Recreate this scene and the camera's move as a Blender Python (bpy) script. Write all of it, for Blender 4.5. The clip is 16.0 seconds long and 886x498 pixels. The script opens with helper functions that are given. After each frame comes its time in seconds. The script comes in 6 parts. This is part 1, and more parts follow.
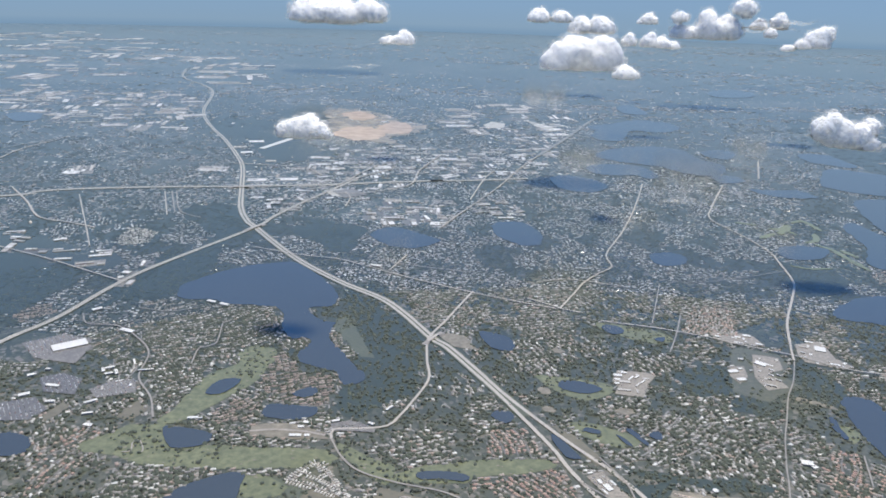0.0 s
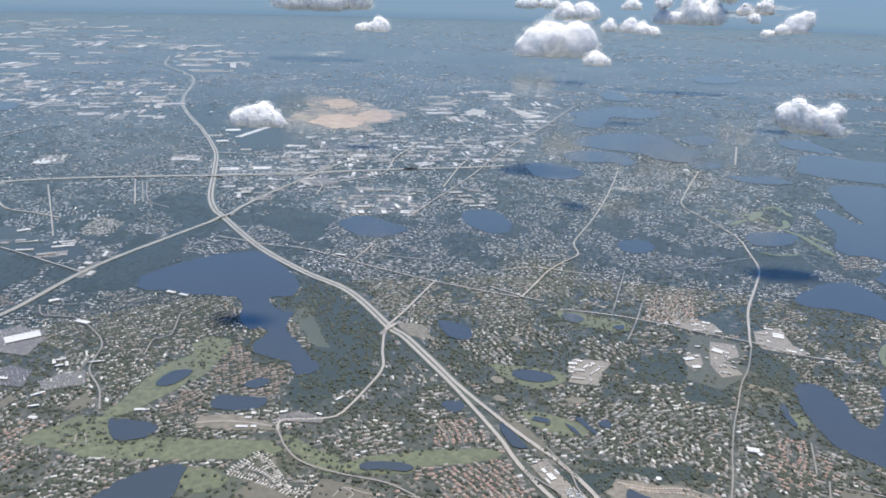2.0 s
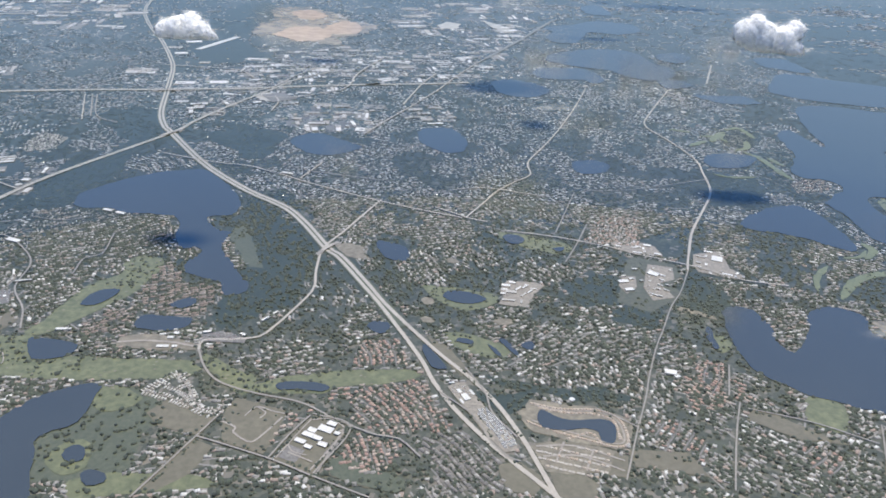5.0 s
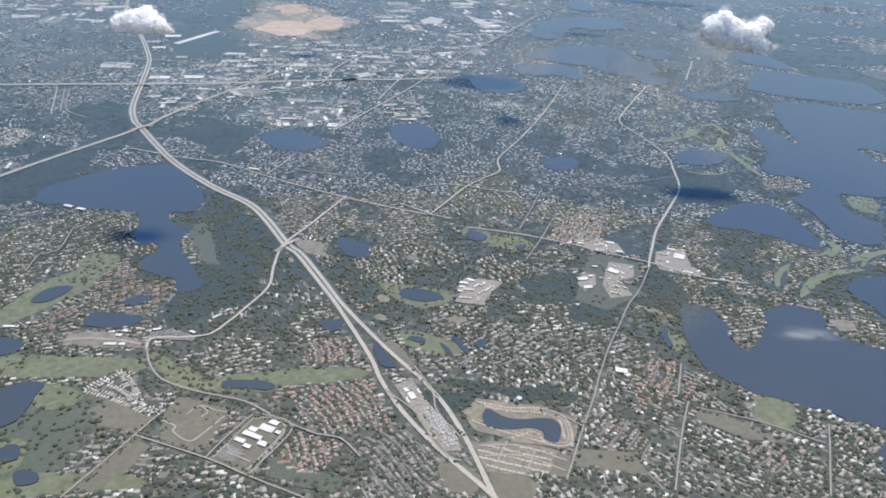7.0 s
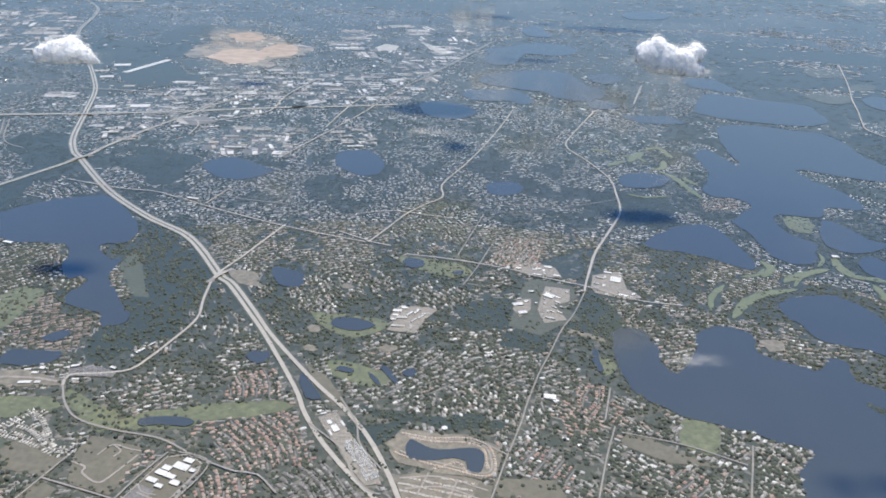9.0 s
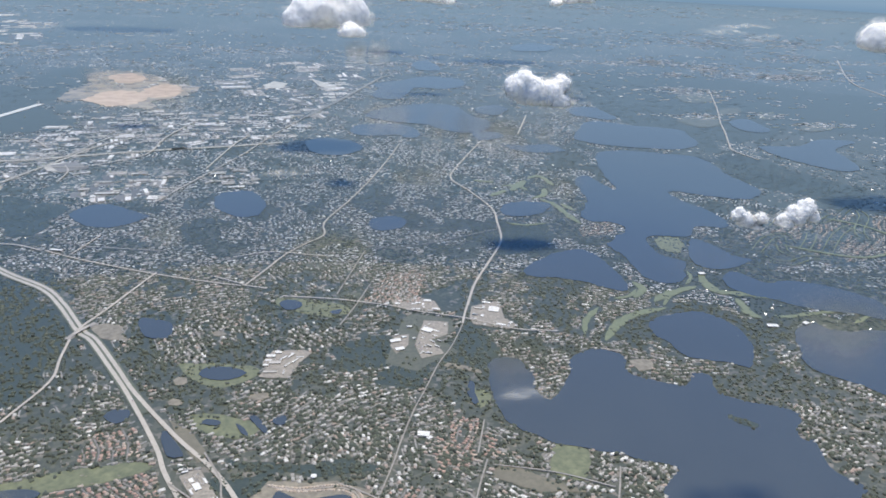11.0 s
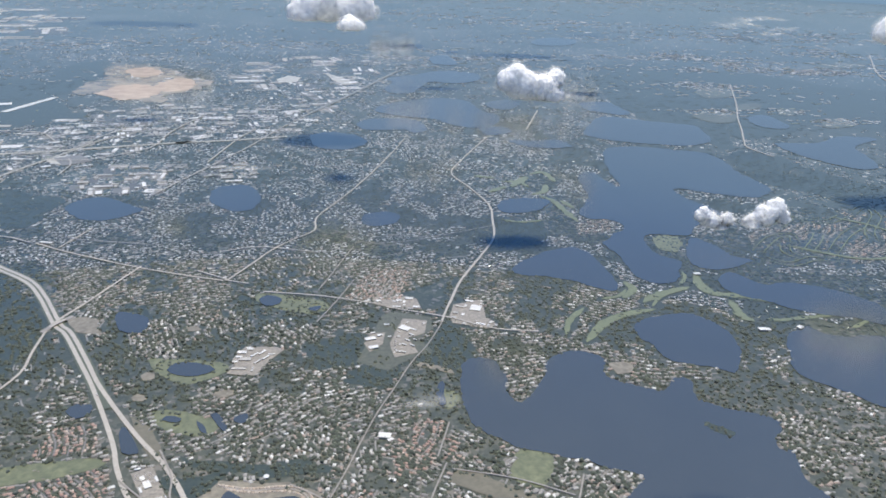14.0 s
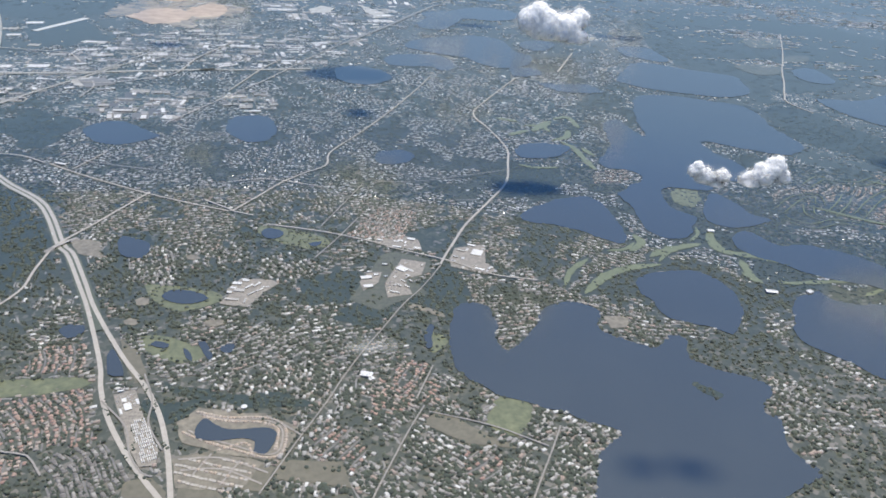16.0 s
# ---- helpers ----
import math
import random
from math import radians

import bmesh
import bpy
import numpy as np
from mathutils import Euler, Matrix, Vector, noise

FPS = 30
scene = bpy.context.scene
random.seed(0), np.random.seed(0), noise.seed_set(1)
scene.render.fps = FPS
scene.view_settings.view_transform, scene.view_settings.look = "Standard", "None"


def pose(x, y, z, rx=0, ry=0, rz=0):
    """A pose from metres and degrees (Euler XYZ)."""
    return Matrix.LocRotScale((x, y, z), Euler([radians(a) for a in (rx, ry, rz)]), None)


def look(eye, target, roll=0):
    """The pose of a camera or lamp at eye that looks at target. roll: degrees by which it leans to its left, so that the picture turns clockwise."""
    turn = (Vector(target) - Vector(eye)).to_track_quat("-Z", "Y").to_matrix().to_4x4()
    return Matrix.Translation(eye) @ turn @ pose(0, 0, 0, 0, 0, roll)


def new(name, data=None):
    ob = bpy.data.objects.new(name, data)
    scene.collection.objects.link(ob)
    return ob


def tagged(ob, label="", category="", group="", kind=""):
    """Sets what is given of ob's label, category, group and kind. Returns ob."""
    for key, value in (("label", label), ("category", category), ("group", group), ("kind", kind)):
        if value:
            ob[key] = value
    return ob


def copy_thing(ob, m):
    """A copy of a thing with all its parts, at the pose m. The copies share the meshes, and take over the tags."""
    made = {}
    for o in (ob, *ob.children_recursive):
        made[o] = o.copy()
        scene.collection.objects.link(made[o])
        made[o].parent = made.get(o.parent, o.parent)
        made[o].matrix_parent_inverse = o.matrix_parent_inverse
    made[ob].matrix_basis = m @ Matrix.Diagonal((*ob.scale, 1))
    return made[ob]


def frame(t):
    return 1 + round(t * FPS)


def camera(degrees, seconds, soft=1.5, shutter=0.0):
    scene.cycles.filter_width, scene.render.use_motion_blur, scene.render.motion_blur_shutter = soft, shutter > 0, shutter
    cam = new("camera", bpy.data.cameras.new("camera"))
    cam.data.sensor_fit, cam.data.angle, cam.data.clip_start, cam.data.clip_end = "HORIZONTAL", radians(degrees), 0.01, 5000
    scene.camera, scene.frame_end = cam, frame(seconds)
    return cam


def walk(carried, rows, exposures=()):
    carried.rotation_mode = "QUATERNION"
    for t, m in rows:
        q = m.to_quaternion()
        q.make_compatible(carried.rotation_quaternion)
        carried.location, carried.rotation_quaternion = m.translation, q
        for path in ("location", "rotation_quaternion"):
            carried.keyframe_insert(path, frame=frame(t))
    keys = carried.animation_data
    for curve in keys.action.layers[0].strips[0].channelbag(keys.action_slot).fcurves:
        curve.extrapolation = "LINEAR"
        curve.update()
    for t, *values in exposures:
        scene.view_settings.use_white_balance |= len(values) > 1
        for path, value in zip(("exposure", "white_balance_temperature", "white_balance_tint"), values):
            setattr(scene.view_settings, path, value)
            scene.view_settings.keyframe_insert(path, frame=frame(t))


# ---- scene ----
cam = camera(62.1, 16.0, soft=1.75)
PATH = [
    (0, (18.19, -363.854, 172.682), (18.107, -361.96, 172.045), 1.8),
    (0.5, (22.843, -363.11, 172.61), (22.753, -361.217, 171.972), 1.7),
    (1, (27.592, -362.061, 172.471), (27.496, -360.169, 171.83), 1.5),
    (1.5, (33.115, -361.352, 173.01), (33.051, -359.461, 172.363), 1.7),
    (2, (38.239, -360.446, 173.234), (38.171, -358.562, 172.565), 1.6),
    (2.5, (42.804, -359.214, 173.047), (42.732, -357.343, 172.343), 1.4),
    (3, (47.601, -358.261, 173.081), (47.522, -356.396, 172.363), 1.3),
    (3.5, (52.046, -357.224, 173.444), (52.026, -355.369, 172.696), 2.1),
    (4, (56.707, -356.008, 173.212), (56.674, -354.187, 172.386), 2.4),
    (6.5, (80.125, -351.015, 173.555), (80.094, -349.222, 172.669), 2.5),
    (7, (84.766, -350.456, 173.741), (84.745, -348.662, 172.857), 2.7),
    (7.5, (89.508, -349.709, 173.887), (89.49, -347.916, 173.001), 2.6),
    (8, (94.39, -348.967, 174.178), (94.389, -347.171, 173.297), 2.7),
    (10.5, (117.752, -345.884, 176.392), (117.964, -344.034, 175.66), 2.3),
    (11, (123.139, -345.755, 177.154), (123.427, -343.916, 176.42), 2.3),
    (11.5, (127.648, -345.384, 177.387), (127.97, -343.553, 176.651), 2.1),
    (12, (132.135, -344.762, 177.357), (132.445, -342.931, 176.616), 2.1),
    (12.5, (136.581, -343.87, 176.978), (136.865, -342.036, 176.233), 1.9),
    (13, (141.121, -343.225, 176.645), (141.38, -341.387, 175.899), 1.9),
    (13.5, (145.322, -342.286, 176.561), (145.555, -340.445, 175.813), 1.9),
    (14, (149.868, -341.515, 176.28), (150.075, -339.672, 175.531), 2.0),
    (14.5, (154.739, -340.253, 175.697), (154.914, -338.408, 174.944), 3.1),
    (15, (159.062, -339.478, 175.149), (159.216, -337.645, 174.364), 3.6),
    (15.5, (163.659, -338.571, 175.572), (163.79, -336.763, 174.729), 4.2),
    (16, (168.415, -337.498, 175.555), (168.525, -335.715, 174.656), 4.0),
]
walk(cam, [(t, look(e, g, r)) for t, e, g, r in PATH])

# The whole place is built at one tenth of its true size, so that the far distance lies within the lens's reach.

# ---- world, sun ----
SUN_UP, SUN_ROUND = radians(77), radians(22)
world = bpy.data.worlds.new("sky")
scene.world = world
world.use_nodes = True
wn = world.node_tree.nodes
sky = wn.new("ShaderNodeTexSky")
sky.sky_type = "NISHITA"
sky.sun_disc = False
sky.sun_elevation, sky.sun_rotation = SUN_UP, SUN_ROUND
sky.air_density, sky.dust_density, sky.ozone_density = 1.0, 0.5, 4.0
tint = wn.new("ShaderNodeMix")
tint.data_type, tint.blend_type = "RGBA", "MULTIPLY"
tint.inputs["Factor"].default_value = 1.0
tint.inputs[7].default_value = (0.515, 0.87, 1.25, 1)
world.node_tree.links.new(sky.outputs[0], tint.inputs[6])
world.node_tree.links.new(tint.outputs[2], wn["Background"].inputs[0])
wn["Background"].inputs[1].default_value = 0.088
sun = new("sun", bpy.data.lights.new("sun", "SUN"))
sun.data.energy, sun.data.angle, sun.data.color = 4.8, radians(7), (1.0, 0.94, 0.84)
sun.matrix_world = look((0, 0, 0), (-math.sin(SUN_ROUND) * math.cos(SUN_UP), -math.cos(SUN_ROUND) * math.cos(SUN_UP), -math.sin(SUN_UP)))


# ---- materials ----
def node_kit(name):
    m = bpy.data.materials.new(name)
    m.use_nodes = True
    nt = m.node_tree
    return m, nt, nt.nodes["Principled BSDF"]


def noise_at(nt, scale, detail=4.0, rough=0.6):
    geo = nt.nodes.new("ShaderNodeNewGeometry")
    n = nt.nodes.new("ShaderNodeTexNoise")
    n.inputs["Scale"].default_value, n.inputs["Detail"].default_value, n.inputs["Roughness"].default_value = scale, detail, rough
    nt.links.new(geo.outputs["Position"], n.inputs["Vector"])
    return n.outputs["Fac"]


def cells_at(nt, scale, feature="F1"):
    geo = nt.nodes.new("ShaderNodeNewGeometry")
    v = nt.nodes.new("ShaderNodeTexVoronoi")
    v.feature = feature
    v.inputs["Scale"].default_value = scale
    nt.links.new(geo.outputs["Position"], v.inputs["Vector"])
    return v


def ramp(nt, fac, stops, mode="LINEAR"):
    r = nt.nodes.new("ShaderNodeValToRGB")
    r.color_ramp.interpolation = mode
    el = r.color_ramp.elements
    while len(el) < len(stops):
        el.new(0.5)
    for e, (p, c) in zip(el, stops):
        e.position, e.color = p, (*c, 1)
    nt.links.new(fac, r.inputs[0])
    return r.outputs[0]


def mix(nt, fac, a, b, blend="MIX"):
    x = nt.nodes.new("ShaderNodeMix")
    x.data_type, x.blend_type = "RGBA", blend
    for sock, v in ((x.inputs["Factor"], fac), (x.inputs[6], a), (x.inputs[7], b)):
        if isinstance(v, bpy.types.NodeSocket):
            nt.links.new(v, sock)
        elif isinstance(v, tuple):
            sock.default_value = (*v, 1)
        else:
            sock.default_value = v
    return x.outputs[2]


def bump(nt, bsdf, height, strength, distance):
    b = nt.nodes.new("ShaderNodeBump")
    b.inputs["Strength"].default_value, b.inputs["Distance"].default_value = strength, distance
    nt.links.new(height, b.inputs["Height"])
    nt.links.new(b.outputs[0], bsdf.inputs["Normal"])


GLOSS = 0.8
HAZE_COAT_IOR = 1.85


def finish(bsdf, colour, rough=GLOSS, ior=1.5, nt=None, haze_coat_rough=0.16, haze_coat_ior=0.0):
    if isinstance(colour, bpy.types.NodeSocket):
        nt.links.new(colour, bsdf.inputs["Base Color"])
    else:
        bsdf.inputs["Base Color"].default_value = (*colour, 1)
    bsdf.inputs["Roughness"].default_value = rough
    bsdf.inputs["IOR"].default_value = ior
    # Level coat mirrors low sky at grazing angles, standing in for distance haze.
    if ior > 1.0:
        bsdf.inputs["Coat Weight"].default_value = 1.0
        bsdf.inputs["Coat Roughness"].default_value = haze_coat_rough
        bsdf.inputs["Coat IOR"].default_value = haze_coat_ior or HAZE_COAT_IOR
        tree = bsdf.id_data
        up = tree.nodes.new("ShaderNodeCombineXYZ")
        up.inputs[2].default_value = 1.0
        tree.links.new(up.outputs[0], bsdf.inputs["Coat Normal"])


def surface(name, dark, light, fine, coarse, rough=GLOSS, ior=1.5, relief=0.0, haze_coat_ior=0.0, haze_coat_rough=0.16):
    """Two colours mixed by a fine grain and by broad patches."""
    m, nt, b = node_kit(name)
    grain, patch = noise_at(nt, fine), noise_at(nt, coarse, 5)
    c = ramp(nt, grain, [(0.3, dark), (0.7, light)])
    c = mix(nt, ramp(nt, patch, [(0.35, (0, 0, 0)), (0.7, (0.6, 0.6, 0.6))]), c, tuple(0.6 * d + 0.25 * l for d, l in zip(dark, light)))
    finish(b, c, rough, ior, nt, haze_coat_rough, haze_coat_ior)
    if relief:
        bump(nt, b, grain, 0.6, relief)
    return m


def island_colours(name, stops, rough=GLOSS, grain=3.0, grime=(0.16, 0.15, 0.13), haze_coat_rough=0.85, haze_coat_ior=0.0):
    """One colour for each joined piece or object, out of a set, with grime."""
    m, nt, b = node_kit(name)
    geo = nt.nodes.new("ShaderNodeNewGeometry")
    info = nt.nodes.new("ShaderNodeObjectInfo")
    add = nt.nodes.new("ShaderNodeMath")
    add.operation = "ADD"
    frac = nt.nodes.new("ShaderNodeMath")
    frac.operation = "FRACT"
    nt.links.new(geo.outputs["Random Per Island"], add.inputs[0])
    nt.links.new(info.outputs["Random"], add.inputs[1])
    nt.links.new(add.outputs[0], frac.inputs[0])
    c = ramp(nt, frac.outputs[0], stops, "CONSTANT")
    c = mix(nt, ramp(nt, noise_at(nt, grain), [(0.35, (0.0, 0.0, 0.0)), (0.75, (0.45, 0.45, 0.45))]), c, grime)
    finish(b, c, rough, 1.5, nt, haze_coat_rough, haze_coat_ior)
    return m


def land_material(name, lo, hi, share, flecks):
    """Built-up land seen from high up: canopy, lawns, lots, lanes and pale roofs, in patches of their own."""
    m, nt, b = node_kit(name)
    lots = cells_at(nt, 0.5)
    sep = nt.nodes.new("ShaderNodeSeparateColor")
    nt.links.new(lots.outputs["Color"], sep.inputs[0])
    base = ramp(nt, sep.outputs[0], [(0.0, (0.028, 0.042, 0.026)), (0.4, (0.046, 0.06, 0.034)), (0.7, (0.08, 0.088, 0.054)), (0.88, (0.15, 0.142, 0.118))], "CONSTANT")
    lawn = ramp(nt, sep.outputs[0], [(0.0, (0.062, 0.068, 0.04)), (0.3, (0.082, 0.086, 0.052)), (0.6, (0.115, 0.112, 0.072)), (0.84, (0.2, 0.18, 0.138))], "CONSTANT")
    where, cut = nt.nodes.new("ShaderNodeNewGeometry"), nt.nodes.new("ShaderNodeSeparateXYZ")
    nt.links.new(where.outputs["Position"], cut.inputs[0])
    south = nt.nodes.new("ShaderNodeMapRange")
    south.inputs[1].default_value, south.inputs[2].default_value = -20, -110
    nt.links.new(cut.outputs[1], south.inputs[0])
    # Southward the lawn tones take over, lightened and warmed to imitate glare.
    base = mix(nt, south.outputs[0], base, lawn)
    roofs = ramp(nt, sep.outputs[1], [(0.0, (0.26, 0.24, 0.22)), (0.4, (0.4, 0.38, 0.35)), (0.8, (0.62, 0.6, 0.57))], "CONSTANT")
    built = ramp(nt, noise_at(nt, 0.012, 3), [(lo, (0, 0, 0)), (hi, (1, 1, 1))])
    pick = ramp(nt, sep.outputs[2], [(0.0, (0, 0, 0)), (1 - share, (1, 1, 1))], "CONSTANT")
    outer = nt.nodes.new("ShaderNodeMapRange")
    outer.inputs[1].default_value, outer.inputs[2].default_value = 60, 260
    nt.links.new(cut.outputs[1], outer.inputs[0])
    built = mix(nt, 1.0, built, outer.outputs[0], "MULTIPLY")
    c = mix(nt, mix(nt, 1.0, built, pick, "MULTIPLY"), base, roofs)
    field = ramp(nt, noise_at(nt, 0.02, 6, 0.65), [(0.6, (0, 0, 0)), (0.66, (0.75, 0.75, 0.75))])
    c = mix(nt, field, c, ramp(nt, noise_at(nt, 0.3), [(0.3, (0.06, 0.075, 0.035)), (0.7, (0.15, 0.15, 0.09))]))
    woods = ramp(nt, noise_at(nt, 0.005, 6, 0.62), [(0.46, (0, 0, 0)), (0.52, (0.95, 0.95, 0.95))])
    thin = nt.nodes.new("ShaderNodeMapRange")
    thin.inputs[1].default_value, thin.inputs[2].default_value, thin.inputs[3].default_value, thin.inputs[4].default_value = -110, 0, 0.15, 1.0
    nt.links.new(cut.outputs[1], thin.inputs[0])
    woods = mix(nt, 1.0, woods, thin.outputs[0], "MULTIPLY")
    c = mix(nt, woods, c, ramp(nt, noise_at(nt, 0.5), [(0.3, (0.026, 0.038, 0.024)), (0.7, (0.062, 0.072, 0.04))]))
    # large pale roofs and cleared plots, strewn in belts
    halls_at = cells_at(nt, 0.11)
    s2 = nt.nodes.new("ShaderNodeSeparateColor")
    nt.links.new(halls_at.outputs["Color"], s2.inputs[0])
    one = ramp(nt, s2.outputs[0], [(0.0, (0, 0, 0)), (1 - flecks, (1, 1, 1))], "CONSTANT")
    core = ramp(nt, halls_at.outputs["Distance"], [(0.0, (1, 1, 1)), (0.26, (0, 0, 0))], "CONSTANT")
    belt = ramp(nt, noise_at(nt, 0.0035, 4), [(0.36, (0, 0, 0)), (0.44, (1, 1, 1))])
    north = nt.nodes.new("ShaderNodeMapRange")
    north.inputs[1].default_value, north.inputs[2].default_value = 150, 420
    nt.links.new(cut.outputs[1], north.inputs[0])
    belt = mix(nt, 1.0, belt, north.outputs[0], "MULTIPLY")
    show = mix(nt, 1.0, mix(nt, 1.0, one, core, "MULTIPLY"), belt, "MULTIPLY")
    c = mix(nt, show, c, ramp(nt, s2.outputs[1], [(0.0, (0.35, 0.33, 0.3)), (0.4, (0.78, 0.77, 0.74)), (0.8, (0.5, 0.42, 0.33))], "CONSTANT"))
    finish(b, c, GLOSS, 1.5, nt, 0.1)
    return m


LAND = land_material("land", 0.4, 0.58, 0.15, 0.24)
YARD = land_material("yard_land", 0.35, 0.5, 0.3, 0.3)
WATER = surface("lake_water", (0.061, 0.067, 0.055), (0.073, 0.079, 0.065), 0.6, 0.02, 0.22, 1.33, 0.02, 2.5, 0.17)
GRASS = surface("mown_grass", (0.095, 0.112, 0.05), (0.22, 0.225, 0.11), 0.35, 0.06)
FAIRWAY = surface("bright_fairway", (0.12, 0.145, 0.065), (0.22, 0.235, 0.115), 0.7, 0.08)
FIELD = surface("dry_field", (0.13, 0.12, 0.073), (0.208, 0.184, 0.12), 0.4, 0.05)
SAND = surface("bare_sand", (0.14, 0.125, 0.085), (0.33, 0.29, 0.205), 0.35, 0.05)
TRACK = surface("sandy_track", (0.3, 0.265, 0.22), (0.44, 0.4, 0.34), 0.6, 0.2)
SCHOOL_LOT = surface("sunlit_paving", (0.19, 0.168, 0.128), (0.43, 0.385, 0.305), 0.9, 0.3)
DARK_LOT = surface("dark_parking_asphalt", (0.1, 0.097, 0.09), (0.18, 0.172, 0.156), 0.6, 0.08)
QUARRY = surface("quarry_sand", (0.1, 0.1, 0.075), (0.46, 0.37, 0.26), 0.045, 0.016)
ORANGE_SAND = surface("orange_sand", (0.34, 0.24, 0.16), (0.72, 0.53, 0.36), 0.07, 0.03)
PALE_PLOT = surface("pale_plot", (0.4, 0.37, 0.3), (0.72, 0.69, 0.62), 0.12, 0.05)
WOOD = surface("forest_floor", (0.021, 0.036, 0.023), (0.052, 0.066, 0.037), 0.5, 0.08)
CONCRETE = surface("pale_concrete", (0.4, 0.362, 0.3), (0.54, 0.495, 0.42), 0.8, 0.05)
ASPHALT = surface("worn_asphalt", (0.27, 0.245, 0.205), (0.38, 0.348, 0.295), 0.8, 0.05)
LANE = surface("grey_lane", (0.22, 0.206, 0.178), (0.32, 0.3, 0.262), 0.8, 0.05)
LOT = surface("parking_asphalt", (0.125, 0.117, 0.1), (0.29, 0.27, 0.235), 0.9, 0.22)
HALL_LOT = island_colours("hall_lot", [(0.0, (0.1, 0.1, 0.085)), (0.25, (0.16, 0.155, 0.135)), (0.5, (0.25, 0.235, 0.2)), (0.7, (0.33, 0.305, 0.255)), (0.85, (0.08, 0.092, 0.06))], GLOSS, 0.5, (0.12, 0.115, 0.1), 0.2)
FLECK = island_colours("far_roof_or_plot", [(0.0, (0.3, 0.295, 0.28)), (0.2, (0.46, 0.45, 0.42)), (0.4, (0.62, 0.61, 0.59)), (0.55, (0.8, 0.79, 0.77)), (0.7, (0.4, 0.35, 0.28)), (0.85, (0.2, 0.22, 0.14))], GLOSS, 0.4, (0.16, 0.15, 0.13), 0.2)
LAWN = surface("worn_lawn", (0.07, 0.078, 0.045), (0.14, 0.138, 0.085), 0.5, 0.12)
VERGE = surface("verge_grass", (0.07, 0.085, 0.045), (0.13, 0.135, 0.08), 0.6, 0.08)
LEAF = island_colours("leaves", [(0.0, (0.021, 0.036, 0.022)), (0.3, (0.029, 0.046, 0.026)), (0.6, (0.04, 0.058, 0.033)), (0.85, (0.06, 0.076, 0.042))], GLOSS, 1.5, (0.022, 0.035, 0.022), 0.85, 1.62)
LOW_LEAF = island_colours("far_canopy", [(0.0, (0.02, 0.036, 0.022)), (0.3, (0.028, 0.046, 0.026)), (0.6, (0.039, 0.057, 0.032)), (0.85, (0.058, 0.074, 0.04))], GLOSS, 1.5, (0.02, 0.033, 0.021), 0.22)
BARK = surface("bark", (0.07, 0.055, 0.04), (0.14, 0.11, 0.085), 6, 1)
WALL = island_colours("painted_wall", [(0.0, (0.4, 0.36, 0.31)), (0.3, (0.46, 0.44, 0.41)), (0.6, (0.32, 0.27, 0.23)), (0.8, (0.48, 0.43, 0.36))])
ROOF = island_colours("shingle_roof", [(0.0, (0.18, 0.17, 0.156)), (0.2, (0.25, 0.24, 0.222)), (0.42, (0.34, 0.326, 0.304)), (0.6, (0.31, 0.23, 0.185)), (0.72, (0.44, 0.426, 0.4)), (0.9, (0.7, 0.688, 0.66))])
TAN_ROOF = island_colours("sand_roof", [(0.0, (0.45, 0.34, 0.25)), (0.4, (0.52, 0.42, 0.33)), (0.7, (0.4, 0.33, 0.27))])
# Far copy of the roofs: paler and greyer, with haze put into the colour.
HAZED_ROOF = island_colours("hazed_distant_roof", [(0.0, (0.3, 0.29, 0.275)), (0.25, (0.42, 0.41, 0.39)), (0.5, (0.56, 0.55, 0.53)), (0.7, (0.8, 0.79, 0.77)), (0.93, (0.38, 0.29, 0.23))], GLOSS, 3.0, (0.16, 0.15, 0.13), 0.28)
RED_ROOF = island_colours("clay_roof", [(0.0, (0.31, 0.175, 0.13)), (0.3, (0.39, 0.245, 0.185)), (0.55, (0.36, 0.29, 0.24)), (0.75, (0.48, 0.37, 0.3)), (0.88, (0.28, 0.25, 0.22))])
DARK_ROOF = island_colours("dark_shingle_roof", [(0.0, (0.13, 0.12, 0.11)), (0.35, (0.19, 0.175, 0.16)), (0.65, (0.26, 0.24, 0.22)), (0.88, (0.36, 0.34, 0.31))])
BROWN_ROOF = island_colours("brown_roof", [(0.0, (0.24, 0.17, 0.135)), (0.4, (0.31, 0.23, 0.19)), (0.75, (0.37, 0.31, 0.27))])
WHITE_HOME = island_colours("white_home_roof", [(0.0, (0.6, 0.57, 0.52)), (0.5, (0.7, 0.68, 0.63)), (0.85, (0.42, 0.38, 0.33))])
BIG_ROOF = island_colours("flat_roof", [(0.0, (0.74, 0.73, 0.71)), (0.24, (0.56, 0.545, 0.515)), (0.42, (0.34, 0.33, 0.31)), (0.6, (0.82, 0.815, 0.8)), (0.74, (0.46, 0.43, 0.38))], GLOSS, 0.6, (0.3, 0.29, 0.27), 0.3)
WHITE_ROOF = surface("white_membrane", (0.66, 0.65, 0.61), (0.82, 0.81, 0.78), 0.8, 0.15)
PAINT = island_colours("car_paint", [(0.0, (0.75, 0.75, 0.74)), (0.4, (0.5, 0.5, 0.5)), (0.6, (0.06, 0.06, 0.065)), (0.75, (0.3, 0.05, 0.04)), (0.85, (0.06, 0.1, 0.22))], 0.3)


